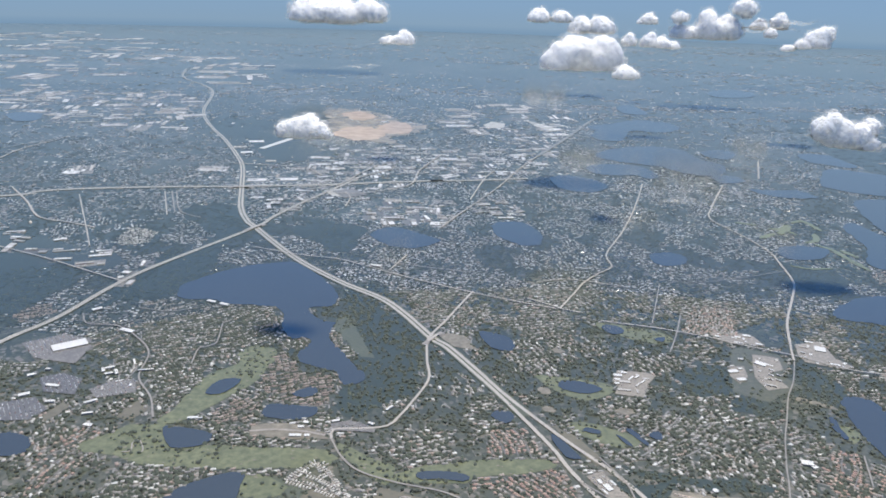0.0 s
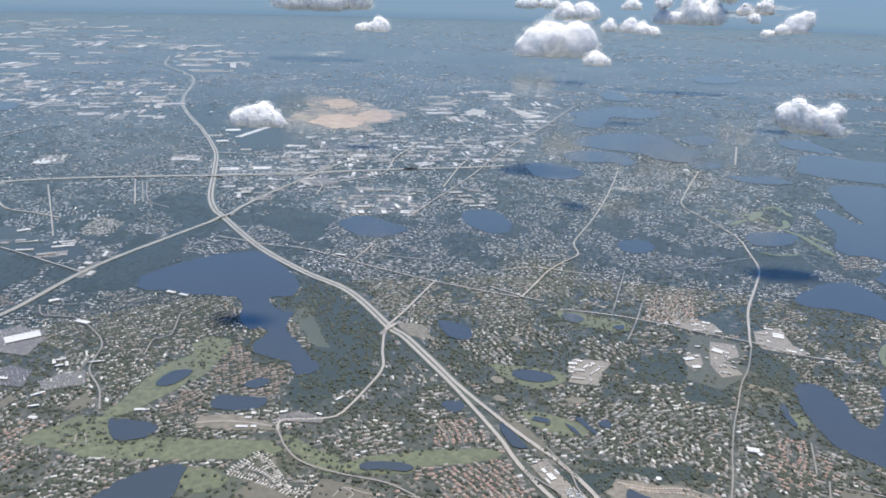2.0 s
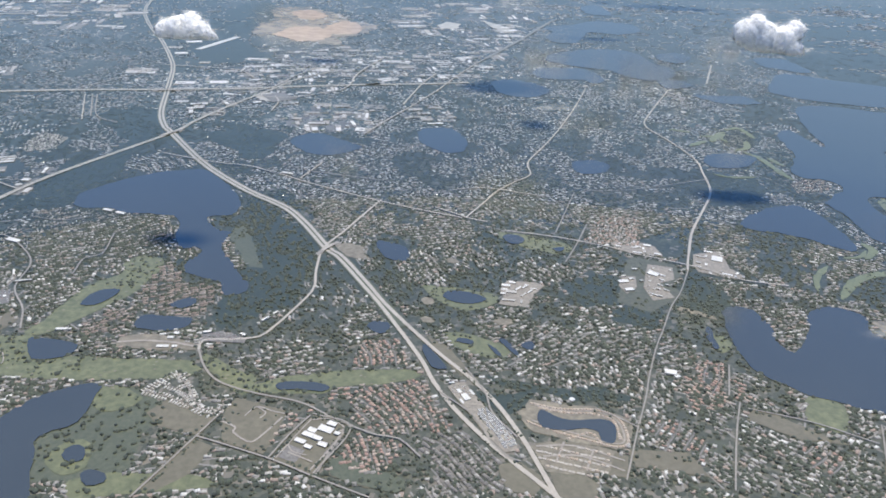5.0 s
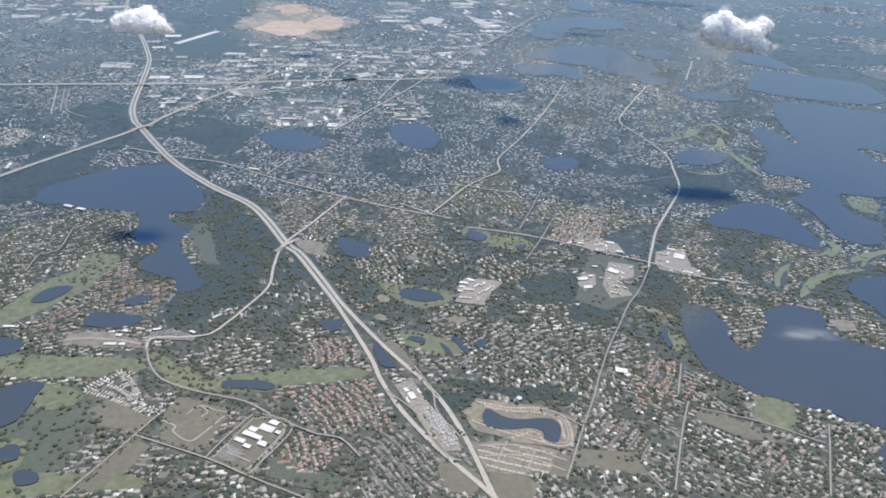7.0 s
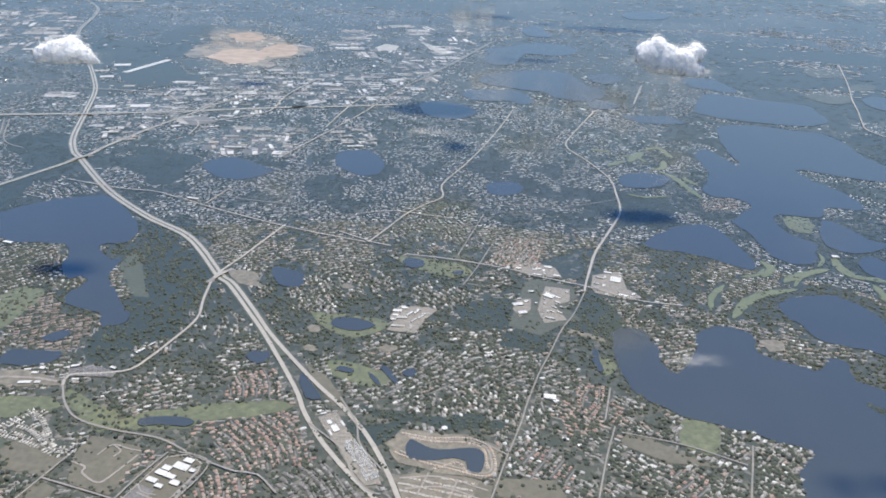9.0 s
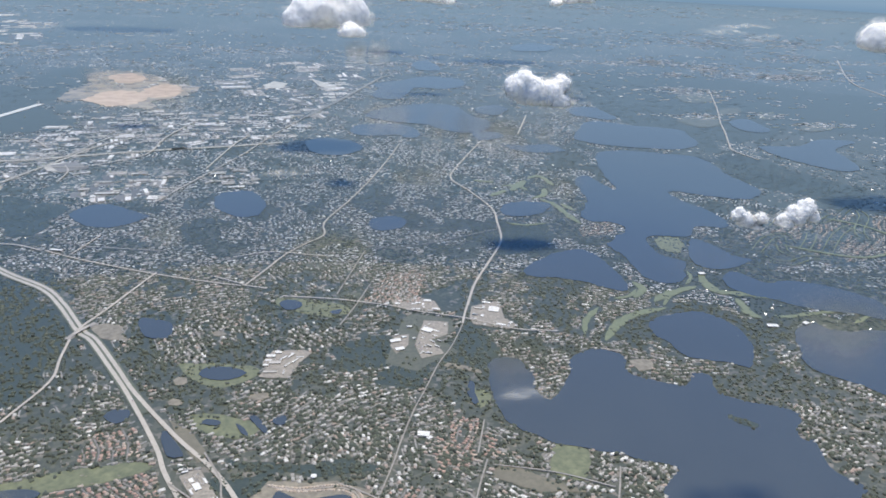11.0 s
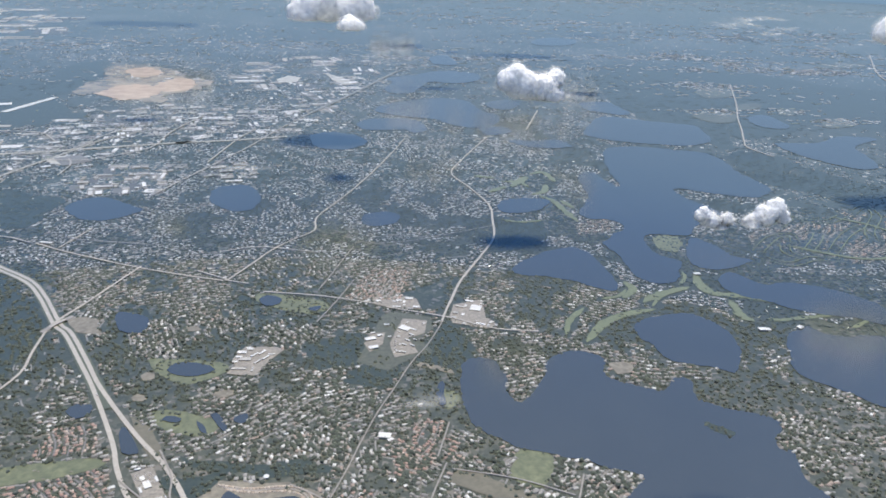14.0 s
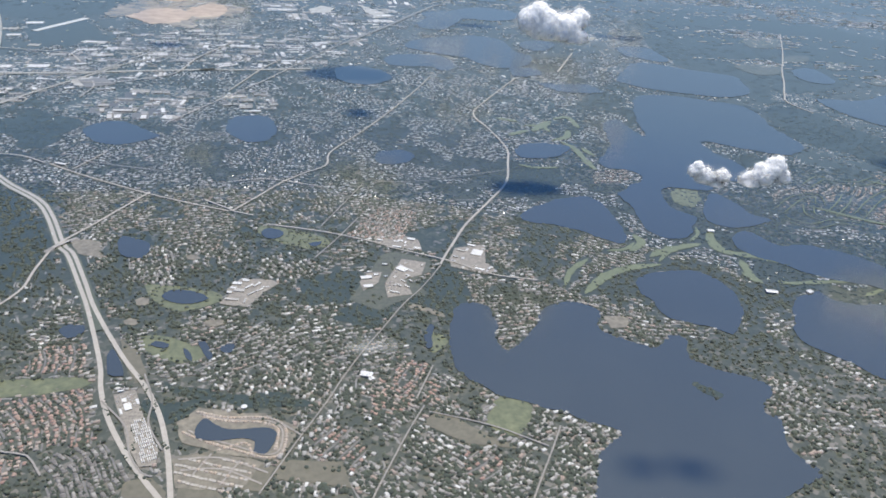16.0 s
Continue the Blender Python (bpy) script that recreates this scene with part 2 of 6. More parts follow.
def cloud_material(name, low=0.0, high=0.0, cover=1.0, grain=0.3, fade=False, depth=12.0):
    """White vapour that scatters light and lets it through; where it thins out it is torn by noise."""
    m, nt, b = node_kit(name)
    finish(b, (0.98, 0.962, 0.915), 1.0, 1.0, nt)
    b.inputs["Specular IOR Level"].default_value = 0.0
    back = nt.nodes.new("ShaderNodeBsdfTranslucent")
    back.inputs[0].default_value = (0.98, 0.975, 0.95, 1)
    soft = nt.nodes.new("ShaderNodeMixShader")
    nt.links.new(b.outputs[0], soft.inputs[1])
    nt.links.new(back.outputs[0], soft.inputs[2])
    out = soft
    if high <= low:
        b.inputs["Subsurface Weight"].default_value = 1.0
        b.inputs["Subsurface Radius"].default_value = (1.0, 1.0, 1.0)
        b.inputs["Subsurface Scale"].default_value = depth
        out = b
    if high > low:
        clear = nt.nodes.new("ShaderNodeBsdfTransparent")
        out = nt.nodes.new("ShaderNodeMixShader")
        nt.links.new(clear.outputs[0], out.inputs[1])
        nt.links.new(soft.outputs[0], out.inputs[2])
        torn = ramp(nt, noise_at(nt, grain, 5, 0.55), [(low, (0, 0, 0)), (high, (cover,) * 3)])
        if fade:
            place = nt.nodes.new("ShaderNodeTexCoord")
            ball = nt.nodes.new("ShaderNodeTexGradient")
            ball.gradient_type = "QUADRATIC_SPHERE"
            nt.links.new(place.outputs["Object"], ball.inputs[0])
            torn = mix(nt, 1.0, torn, ramp(nt, ball.outputs["Fac"], [(0.0, (0, 0, 0)), (0.5, (1, 1, 1))]), "MULTIPLY")
        nt.links.new(torn, out.inputs[0])
    nt.links.new(out.outputs[0], nt.nodes["Material Output"].inputs[0])
    return m


CLOUD = cloud_material("cloud_body", depth=40.0)
NEAR_CLOUD = cloud_material("near_cloud_body", depth=14.0)
SMALL_CLOUD = cloud_material("small_cloud_body", depth=6.0)
WISP = cloud_material("cloud_edge", 0.4, 0.72, 0.3, 0.22)
FAR_WISP = cloud_material("far_cloud_edge", 0.4, 0.72, 0.3, 0.07)
VEIL = cloud_material("cloud_veil", 0.4, 0.7, 0.55, 0.16, True)


# ---- helpers for meshes ----
def mesh_object(name, verts, sizes, loops, mats, index=None, parent=None):
    """A mesh from arrays: corner counts of the faces and their corners."""
    me = bpy.data.meshes.new(name)
    verts, sizes, loops = np.asarray(verts, float), np.asarray(sizes, int), np.asarray(loops, int)
    me.vertices.add(len(verts))
    me.vertices.foreach_set("co", verts.ravel())
    me.loops.add(len(loops))
    me.loops.foreach_set("vertex_index", loops)
    me.polygons.add(len(sizes))
    me.polygons.foreach_set("loop_start", np.concatenate(([0], np.cumsum(sizes)[:-1])))
    me.polygons.foreach_set("loop_total", sizes)
    for m in mats:
        me.materials.append(m)
    if index is not None:
        me.polygons.foreach_set("material_index", np.asarray(index, int))
    me.update(calc_edges=True)
    ob = new(name, me)
    if parent:
        ob.parent = parent
    return ob


def part(name, bm, material, parent, label=""):
    me = bpy.data.meshes.new(name)
    bmesh.ops.recalc_face_normals(bm, faces=bm.faces)
    bm.to_mesh(me)
    bm.free()
    me.materials.append(material)
    ob = new(name, me)
    ob.parent = parent
    return tagged(ob, label)


def box(bm, x, y, z, w, d, h, turn=0.0, taper=1.0):
    """A box standing at z, bevelled a little at the top by its taper."""
    c, s = math.cos(turn), math.sin(turn)
    vs = []
    for k, t in ((0, 1.0), (h, taper)):
        for u, v in ((-1, -1), (1, -1), (1, 1), (-1, 1)):
            px, py = u * w / 2 * t, v * d / 2 * t
            vs.append(bm.verts.new((x + c * px - s * py, y + s * px + c * py, z + k)))
    for f in ((3, 2, 1, 0), (4, 5, 6, 7), (0, 1, 5, 4), (1, 2, 6, 5), (2, 3, 7, 6), (3, 0, 4, 7)):
        bm.faces.new([vs[i] for i in f])
    return vs


def spline(points, step, closed=False):
    """A smooth line through the points, sampled about every step metres."""
    p = [np.array(q, float) for q in points]
    n = len(p)
    out = []
    for i in range(n if closed else n - 1):
        a, b = p[i], p[(i + 1) % n]
        if closed:
            z, c = p[i - 1], p[(i + 2) % n]
        else:
            z, c = (p[i - 1] if i else 2 * a - b), (p[i + 2] if i + 2 < n else 2 * b - a)
        k = max(2, int(np.linalg.norm(b - a) / step))
        for j in range(k):
            t = j / k
            out.append(0.5 * (2 * a + (b - z) * t + (2 * z - 5 * a + 4 * b - c) * t * t + (3 * a - z - 3 * b + c) * t ** 3))
    if not closed:
        out.append(p[-1])
    return np.array(out)


def along(points, step):
    """The straight-sided closed outline, cut into short steps."""
    out = []
    for a, b in zip(points, points[1:] + points[:1]):
        a, b = np.array(a, float), np.array(b, float)
        k = max(1, int(np.linalg.norm(b - a) / step))
        out += [a + (b - a) * j / k for j in range(k)]
    return np.array(out)


# ---- land use on a grid of one metre, by which houses and trees are spread ----
X0, X1, Y0, Y1 = -760, 900, -260, 1150
USE = np.zeros((Y1 - Y0, X1 - X0), np.uint8)
FREE, WET, ROADS, OPEN, BARE, WOODS, BIG, TAKEN = range(8)


def inside(poly, px, py):
    hit = np.zeros(px.shape, bool)
    for (ax, ay), (bx, by) in zip(poly, np.roll(poly, -1, axis=0)):
        if ay != by:
            hit ^= ((ay > py) != (by > py)) & (px < (bx - ax) * (py - ay) / (by - ay) + ax)
    return hit


def mark(poly, value, over=True):
    x0, y0 = np.maximum(np.floor(poly.min(0)).astype(int), (X0, Y0))
    x1, y1 = np.minimum(np.ceil(poly.max(0)).astype(int), (X1, Y1))
    if x1 <= x0 or y1 <= y0:
        return
    gx, gy = np.meshgrid(np.arange(x0, x1) + 0.5, np.arange(y0, y1) + 0.5)
    hit = inside(poly, gx, gy)
    cut = USE[y0 - Y0:y1 - Y0, x0 - X0:x1 - X0]
    cut[hit if over else hit & (cut == FREE)] = value


def use_at(x, y):
    i = np.clip((np.asarray(x) - X0).astype(int), 0, X1 - X0 - 1)
    j = np.clip((np.asarray(y) - Y0).astype(int), 0, Y1 - Y0 - 1)
    return USE[j, i]


# ---- ground, roads, water and open land ----
bm = bmesh.new()
bmesh.ops.create_grid(bm, x_segments=40, y_segments=40, size=9000)
ground = part("ground", bm, LAND, None)
tagged(ground, "flat suburban land with trees, lots and lanes to the horizon", "ground", kind="structure")


LAID = []


def sheet(name, outline, z, material, label, category, shore=0.0, round_off=True):
    LAID.append(name)
    z += 0.0045 * LAID.count(name)
    pts = spline(outline, 4.0, True) if round_off else along(outline, 2.0)
    far = np.linalg.norm(pts - (93, -350), axis=1)
    for i, (x, y) in enumerate(pts):
        n = noise.noise_vector(Vector((x * 0.12, y * 0.12, 3.0)))
        pts[i] += np.array((n.x, n.y)) * shore * min(1.0, far[i] / 500 + 0.4)
    bm = bmesh.new()
    f = bm.faces.new([bm.verts.new((x, y, z)) for x, y in pts])
    if f.normal.z < 0:
        f.normal_flip()
    bmesh.ops.triangulate(bm, faces=bm.faces[:])
    ob = part(name, bm, material, None)
    for poly in ob.data.polygons:
        if poly.normal.z < 0:
            ob.data.flip_normals()
            break
    tagged(ob, label, category, kind="structure")
    return pts


BANKS = []


def lake(outline):
    p = sheet("water", outline, 0.26, WATER, "calm blue lake with a wooded, built-up shore", "lake", 2.2)
    mark(p, WET)
    BANKS.append(p)


def pond(outline):
    p = sheet("water", outline, 0.262, WATER, "small dark pond among lawns and houses", "pond", 0.5)
    mark(p, WET)


def grass(outline):
    p = sheet("grass", outline, 0.1, GRASS, "mown green fairway with scattered trees", "grass", 1.6)
    mark(p, OPEN, False)


def bare_ground(outline):
    far = outline[0][1] > 250
    p = sheet("bare_ground", outline, 0.2, QUARRY if far else SAND, "pale sand quarry with tracks" if far else "cleared sandy building land", "ground", 9.0 if far else 1.4, far)
    mark(p, BARE, False)


def wood_and_shade(outline):
    p = sheet("wood_floor", outline, 0.012, WOOD, "dark land of close trees and of painted cloud shade", "woodland", 4.0)
    mark(p, WOODS, False)


def works(outline):
    p = sheet("yard", outline, 0.05, YARD, "grey paved yards between flat-roofed buildings", "yard", 2.0)
    mark(p, BIG, False)


def ribbon(name, line, offset, width, z, material, label):
    d = np.gradient(line, axis=0)
    d /= np.linalg.norm(d, axis=1)[:, None]
    side = np.stack((d[:, 1], -d[:, 0]), 1)
    n = len(line)
    a, b = line + side * (offset - width / 2), line + side * (offset + width / 2)
    v = np.concatenate((np.c_[a, np.full(n, z)], np.c_[b, np.full(n, z)]))
    i = np.arange(n - 1)
    f = np.stack((i + n, i + n + 1, i + 1, i), 1)
    return tagged(mesh_object(name, v, np.full(n - 1, 4), f.ravel(), [material]), label, "road", kind="structure")


LINES = []


def beside(points, offset):
    """A line kept at a distance to the right of another."""
    p = np.array(points, float)
    d = np.gradient(p, axis=0)
    d /= np.linalg.norm(d, axis=1)[:, None]
    return [tuple(q) for q in p + np.stack((d[:, 1], -d[:, 0]), 1) * offset]


def road(name, width, divided, points, paving=None):
    line = spline(points, 3.0)
    z = 0.36 + 0.006 * len(LINES)
    if divided:
        ribbon("verge", line, 0, width * 1.35, z - 0.005, VERGE, "grassy verge beside a wide road")
        for s in (-1, 1):
            ribbon(name, line, s * width * 0.27, width * 0.44, z, paving or CONCRETE, "pale concrete carriageway of a divided road")
    else:
        ribbon(name, line, 0, width * 0.68, z, CONCRETE if width > 1.45 else ASPHALT, "pale worn road between houses and trees")
    LINES.append((line, width, z))
    reach = width * (0.95 if divided else 0.7) + 0.5
    for x, y in spline(line, 1.0):
        i, j, r = int(x - X0), int(y - Y0), int(math.ceil(reach))
        if r < i < X1 - X0 - r and r < j < Y1 - Y0 - r:
            USE[j - r + 1:j + r, i - r + 1:i + r] = ROADS


# ---- roads ----
TRUNK = [(-699, 1438), (-628, 1241), (-495, 1040), (-414, 778), (-362, 656), (-297, 535), (-252, 443), (-230, 390), (-205, 309), (-183, 237), (-166, 199), (-154, 182), (-107.9, 117.7), (-67.4, 74.7), (-36.9, 49.6), (-20.7, 28.4), (-2, -2.8), (6.8, -12.8), (23, -39.8), (35.8, -62), (44.7, -77.8)]
ribbon("verge", spline(TRUNK, 3.0), 0, 6.4, 0.34, VERGE, "grassy verge beside a wide road")
road("interstate", 2.64, False, beside(TRUNK, 1.4)[:-1] + [(44.7, -77.8), (53.6, -99.9), (60.1, -116.1), (68.9, -132.7), (80.5, -149.2), (90.4, -160.9), (96.7, -167.8), (106.1, -178.7)][1:])
road("interstate", 2.64, False, beside(TRUNK, -1.4)[:-1] + [(44.7, -77.8), (60, -94.5), (74.9, -113.1), (85.6, -129.9), (93.9, -148.7), (100.4, -167.7), (104.6, -180.2)][1:])
road("freeway", 5, True, [(-900, 120), (-560, 190), (-397, 240), (-375, 260), (-347, 274), (-285, 292), (-207, 309), (-148, 324), (-113, 335), (-77, 348), (-16, 368), (-29, 364), (21, 376), (71, 393)])
road("arterial_road", 3, True, [(-232, -90), (-222.3, -33.3), (-210.8, -0.5), (-203, 50), (-191.3, 90.3), (-154, 182), (-148, 213), (-134, 265), (-112, 331), (-100, 370), (-73, 411)])
road("road", 1.8, False, [(-4.5, -8.1), (-2.8, -29.3), (-0.6, -48.5), (-6.4, -70.1), (-11, -83.3), (-15.1, -91.2), (-25.3, -94.3), (-37.3, -96.3), (-36.9, -103.3)])
road("road", 1.2, False, [(-36.9, -103.3), (-30.9, -114.7), (-22.2, -123.9), (-7.1, -129.7), (11.2, -133.8), (24.3, -141.4), (32.9, -145.9)])
road("road", 2.1, False, [(-4.5, -8.1), (-2.7, 1.7), (4, 20.4), (10.4, 41.2), (19.1, 68.6)])
road("road", 2.1, False, [(194.1, 12.9), (204, 42.8), (220.1, 77.6), (234.3, 110.9), (239.5, 147.4), (242, 180), (233, 224), (223, 264), (237, 308), (275, 400)])
road("road", 0.85, False, [(188.7, -6.9), (178.8, -31), (170, -47.5), (160.6, -70.3), (154.9, -83.5), (147.4, -104.6), (143.1, -118.7), (137, -135.7), (134.2, -143.5), (130, -156.2), (126.9, -165.3)])
road("road", 1.9, False, [(-55, 106.4), (-33.1, 92.7), (-4.8, 77.6), (19.5, 65.7), (46.1, 54.8), (69.4, 46.6)])
road("road", 1.8, False, [(71.5, 46.8), (81.9, 70.3), (91.7, 92.8), (103.4, 110.8), (115.1, 126.5), (114.8, 145.1), (118, 161), (136, 208), (156, 269), (177, 342), (189, 389)])
road("road", 1.8, False, [(-37.8, 98.7), (-29.2, 131.7)])
road("road", 2.6, False, [(324, 436), (359, 539)])
road("road", 1.0, False, [(-31, -185.1), (-26.3, -172.3), (-20.3, -155.3), (-15.5, -141.6)])
road("road", 1.0, False, [(-20.3, -155.3), (7, -164.4), (24.2, -171.9), (43.1, -179.6)])
road("road", 1.0, False, [(7, -164.4), (11.2, -152.7), (16.7, -141)])
road("road", 1.0, False, [(24.2, -171.9), (30, -148.2), (32.9, -145.9)])
road("road", 2.4, False, [(713, 763), (644, 602), (600, 507), (574, 445), (550, 391), (540, 362), (548, 326)])
road("road", 3.0, False, [(1140, 1166), (1181, 1129)])
road("road", 4, False, [(1226, 1180), (1038, 871), (989, 715)])
road("road", 4.2, True, [(90, 515), (135, 640), (160, 715), (197, 825), (214, 850)], LANE)
road("road", 2.4, False, [(13, 295), (26, 382), (37, 426)])
for points in ([(182.7, -94.3), (179.6, -104.4), (176.1, -115.7)], [(180.7, -123.0), (203.0, -129.7), (222.6, -139.8)], [(228.7, -128.8), (223.8, -140.9), (217.6, -155.5), (213.1, -166.2)], [(179.0, -119.7), (172.6, -136.0), (166.4, -154.1), (162.0, -167.6)]):
    road("road", 0.9, False, points)
for points in ([(-191, -5), (-176, -7), (-168, 0)], [(-173, 18), (-154, 15), (-140, 22)]):
    road("road", 0.9, False, points)
for points in ([(141.8, 96.8), (131.9, 62.0), (123.2, 31.6)], [(142.9, 46.0), (133.5, 17.6), (124.5, -5.8)]):
    road("road", 1.0, False, points)
road("road", 1.5, False, [(93.5, 31.3), (125.4, 24.8), (156.8, 13.9)])
road("road", 2.5, False, [(-408, 273), (-365, 226), (-330, 184), (-299, 173), (-273, 163)])
road("road", 3, False, [(-492, 387), (-499, 440), (-491, 504)])
road("road", 1.0, False, [(122.5, -128.3), (128.5, -132.1), (136, -137.7)])
road("ramp_road", 1.0, False, [(62.6, -122.6), (76, -136.3), (81.7, -149.2), (88.2, -157.6), (92.2, -159.1)])
road("ramp_road", 1.0, False, [(72.7, -106.2), (80.4, -121.7), (83, -134.1), (91.5, -147)])
# ---- lake outlines ----
lake([(-160.6, 42.9), (-160.9, 58.9), (-143.2, 85.7), (-112.6, 105.1), (-95.6, 99.7), (-66.7, 58.2), (-64.3, 34.2), (-76.9, 29.8), (-64.2, 12.2), (-57.4, 10.5), (-55.7, -9.1), (-38.8, -35.8), (-30.5, -52.5), (-40.3, -59.1), (-46.3, -46.6), (-67.9, -34.9), (-65.2, -12.6), (-80.2, -9.6), (-91.5, 25.1), (-101.7, 29.5), (-124.4, 29.5), (-135.1, 34), (-153.8, 34.6)])
lake([(-71.4, -83.1), (-69.5, -78.2), (-48.9, -79.3), (-47.5, -86.9), (-55.6, -90.7), (-67.8, -88.9)])
lake([(-61, 171), (-59, 189), (-43, 199), (-17, 178), (-8, 167), (-22.6, 148.1), (-44, 151)])
lake([(33, 200), (35, 222), (55, 229), (70, 202), (70, 175), (59, 165), (42, 179)])
lake([(146.7, 149.7), (155, 163), (172, 161), (170.6, 141.6), (151.3, 135.1)])
lake([(247.6, 72), (270, 89.5), (289, 88.6), (296, 47), (292, 26.7), (284, 28.4), (264, 43.8), (236.1, 54)])
lake([(370, 107.7), (381, 96.2), (384, 78.4), (394, 68), (364, 54.1), (353, 69.4)])
lake([(358, 39.5), (373, 50.6), (383, 32.4), (402, 34.2), (427, 18.7), (437, -2.8), (425, -18.8), (411, -10.9), (392, -4.8), (371, 11.5), (358, 22.9)])
lake([(288, -14.7), (296, -8), (318, -2), (331, -11.2), (334, -22.6), (333, -40.9), (325, -54.7), (318, -63.1), (310, -57.4), (294, -50.3), (288, -33.5), (285, -28.3)])
lake([(193.3, -50.8), (200.8, -43.5), (207.7, -46.4), (212.6, -59.1), (210.6, -71.5), (213.7, -81.3), (217.9, -79.7), (229.8, -59.6), (232.7, -51.3), (240.4, -42.3), (251.8, -39.8), (261, -47.7), (257.6, -59.3), (262, -66.7), (268, -70.8), (280, -74.5), (289, -66.5), (296, -69.1), (293, -80.8), (299, -88.7), (307, -92.2), (318, -98.1), (320, -104.2), (309, -117.6), (316, -119.5), (310, -136.6), (313, -144.2), (316, -151.5), (298, -162.4), (259.3, -197.8), (231.8, -198.3), (230.4, -185.4), (237.8, -148.8), (242, -139.3), (250.4, -133), (247.1, -129), (231.5, -122.3), (208.2, -112.1), (195.7, -99.5), (191.4, -94.7), (190.7, -72.7)])
lake([(357.7, -38.1), (368.4, -24.9), (381.2, -19.3), (384.0, -27.7), (394.3, -31.3), (407.3, -30.8), (423.5, -39.0), (406.5, -80.6), (379.6, -101.1), (372.4, -92.9), (363.4, -82.4), (355.4, -73.4), (349.6, -64.7), (351.9, -51.8)])
lake([(383, 417), (409, 478), (429, 506), (453, 503), (475, 487), (505, 475), (527, 460), (522, 427), (518, 400), (503, 380), (479, 368), (444, 373), (411, 384), (391, 399)])
lake([(425, 588), (463, 601), (471, 566), (472, 527), (457, 517), (434, 534), (423, 544)])
lake([(385, 350), (421, 362), (454, 352), (482, 339), (489, 311), (484, 276), (488, 248), (487, 218), (463, 198), (433, 207), (408, 221), (402, 213), (405, 190), (414, 172), (415, 142), (406, 130), (386, 133), (372, 114), (344, 115), (336, 105), (336, 84), (341, 74), (348, 68), (340, 54), (335, 41), (321, 35), (313, 41), (309, 59), (310, 80), (306, 98), (319, 117), (332, 130), (326, 144), (309, 149), (308, 164), (321, 191), (328, 224), (331, 254), (346, 271), (353, 246), (358, 226), (362, 236), (365, 274)])
lake([(578, 381), (603, 383), (631, 386), (667, 412), (694, 415), (711, 404), (683, 385), (657, 362), (650, 334), (643, 307), (629, 286), (608, 283), (592, 304), (581, 326), (576, 349)])
lake([(248, 174), (256, 191), (271, 196), (291, 192), (282, 171), (263, 161), (250, 162)])
lake([(615, 513), (647, 526), (641, 462), (616, 451), (603, 470)])
lake([(161, 524), (170, 558), (207, 595), (249, 612), (277, 597), (286, 560), (290, 528), (305, 509), (301, 478), (288, 451), (264, 440), (244, 454), (228, 480), (200, 492), (178, 505)])
lake([(140, 452), (149, 474), (167, 483), (196, 483), (211, 463), (214, 429), (203, 414), (189, 427), (165, 424), (148, 427)])
lake([(94, 396), (116, 414), (143, 397), (151, 367), (130, 343), (105, 350)])
lake([(302, 582), (332, 606), (345, 580), (325, 541), (304, 548)])
lake([(274, 441), (300, 446), (305, 421), (277, 407)])
lake([(182, 762), (222, 796), (271, 844), (322, 819), (317, 759), (283, 727), (244, 735), (226, 687), (211, 643), (184, 642), (176, 676), (188, 723)])
lake([(265, 999), (298, 1034), (305, 920), (267, 922)])
lake([(295, 386), (321, 383), (346, 388), (354, 360), (319, 353), (299, 371)])
lake([(518, 1312), (583, 1386), (623, 1333), (581, 1240), (512, 1227)])
lake([(-664, 669), (-653, 692), (-618, 682), (-595, 632), (-617, 616)])
lake([(-92.6, -165.4), (-91.1, -149.3), (-81.1, -136.2), (-66.9, -129.6), (-63.4, -141.5), (-65.4, -154.4), (-73.3, -160), (-64.3, -180.2), (-57.3, -196.1), (-70.5, -202.8), (-95.8, -189.8)])
def island(outline):
    p = sheet("island", outline, 0.34, WOOD, "small wooded island in the lake", "island", 0.4)
    mark(p, WOODS)


island([(287.7, -99.6), (290.8, -101.4), (297.7, -107.4), (294.1, -109.8), (288.0, -104.4)])
# ---- pond outlines ----
pond([(61.6, -48.8), (64, -42.8), (74.4, -43.4), (82.6, -48.9), (75.7, -54.4), (67.1, -53.4)])
pond([(100.3, -132.5), (102.0, -130.4), (106.1, -133.6), (111.2, -135.8), (119.6, -134.7), (124.8, -134.3), (127.6, -137.2), (127.2, -144.3), (125.4, -147.7), (121.6, -146.3), (121.0, -141.8), (116.1, -140.1), (109.9, -141.8), (104.8, -141.6), (100.8, -140.4), (99.8, -136.4)])
pond([(54.6, -94.8), (55.8, -90.8), (64.6, -105.4), (64, -107.8), (59.1, -106.9)])
pond([(95.9, -87.1), (101.4, -84), (101.8, -89.4), (99.1, -90.9)])
pond([(87, -84.9), (89.7, -83.4), (95.6, -95), (93.4, -95.1)])
pond([(22.9, 8.2), (29.5, 7.8), (39.8, 2.9), (42, -13.4), (29.9, -10.6)])
pond([(92.3, 21.5), (96.4, 26.7), (104.2, 22.7), (103.4, 15.6), (96.7, 13.6)])
pond([(-0.1, -124.3), (3.5, -121.6), (15.1, -121.3), (20.8, -123.7), (18, -126.8), (9.1, -125.9), (2.2, -127.2)])
pond([(-62.5, -69.2), (-54.4, -61.4), (-50.7, -66.3), (-55.4, -71.8)])
pond([(-170.5, -114.1), (-161.6, -113.2), (-156.2, -118.1), (-162.5, -126.6)])
pond([(-108.2, -102.5), (-103.6, -100.6), (-86.4, -104.7), (-87.9, -113.1), (-99.8, -115.6)])
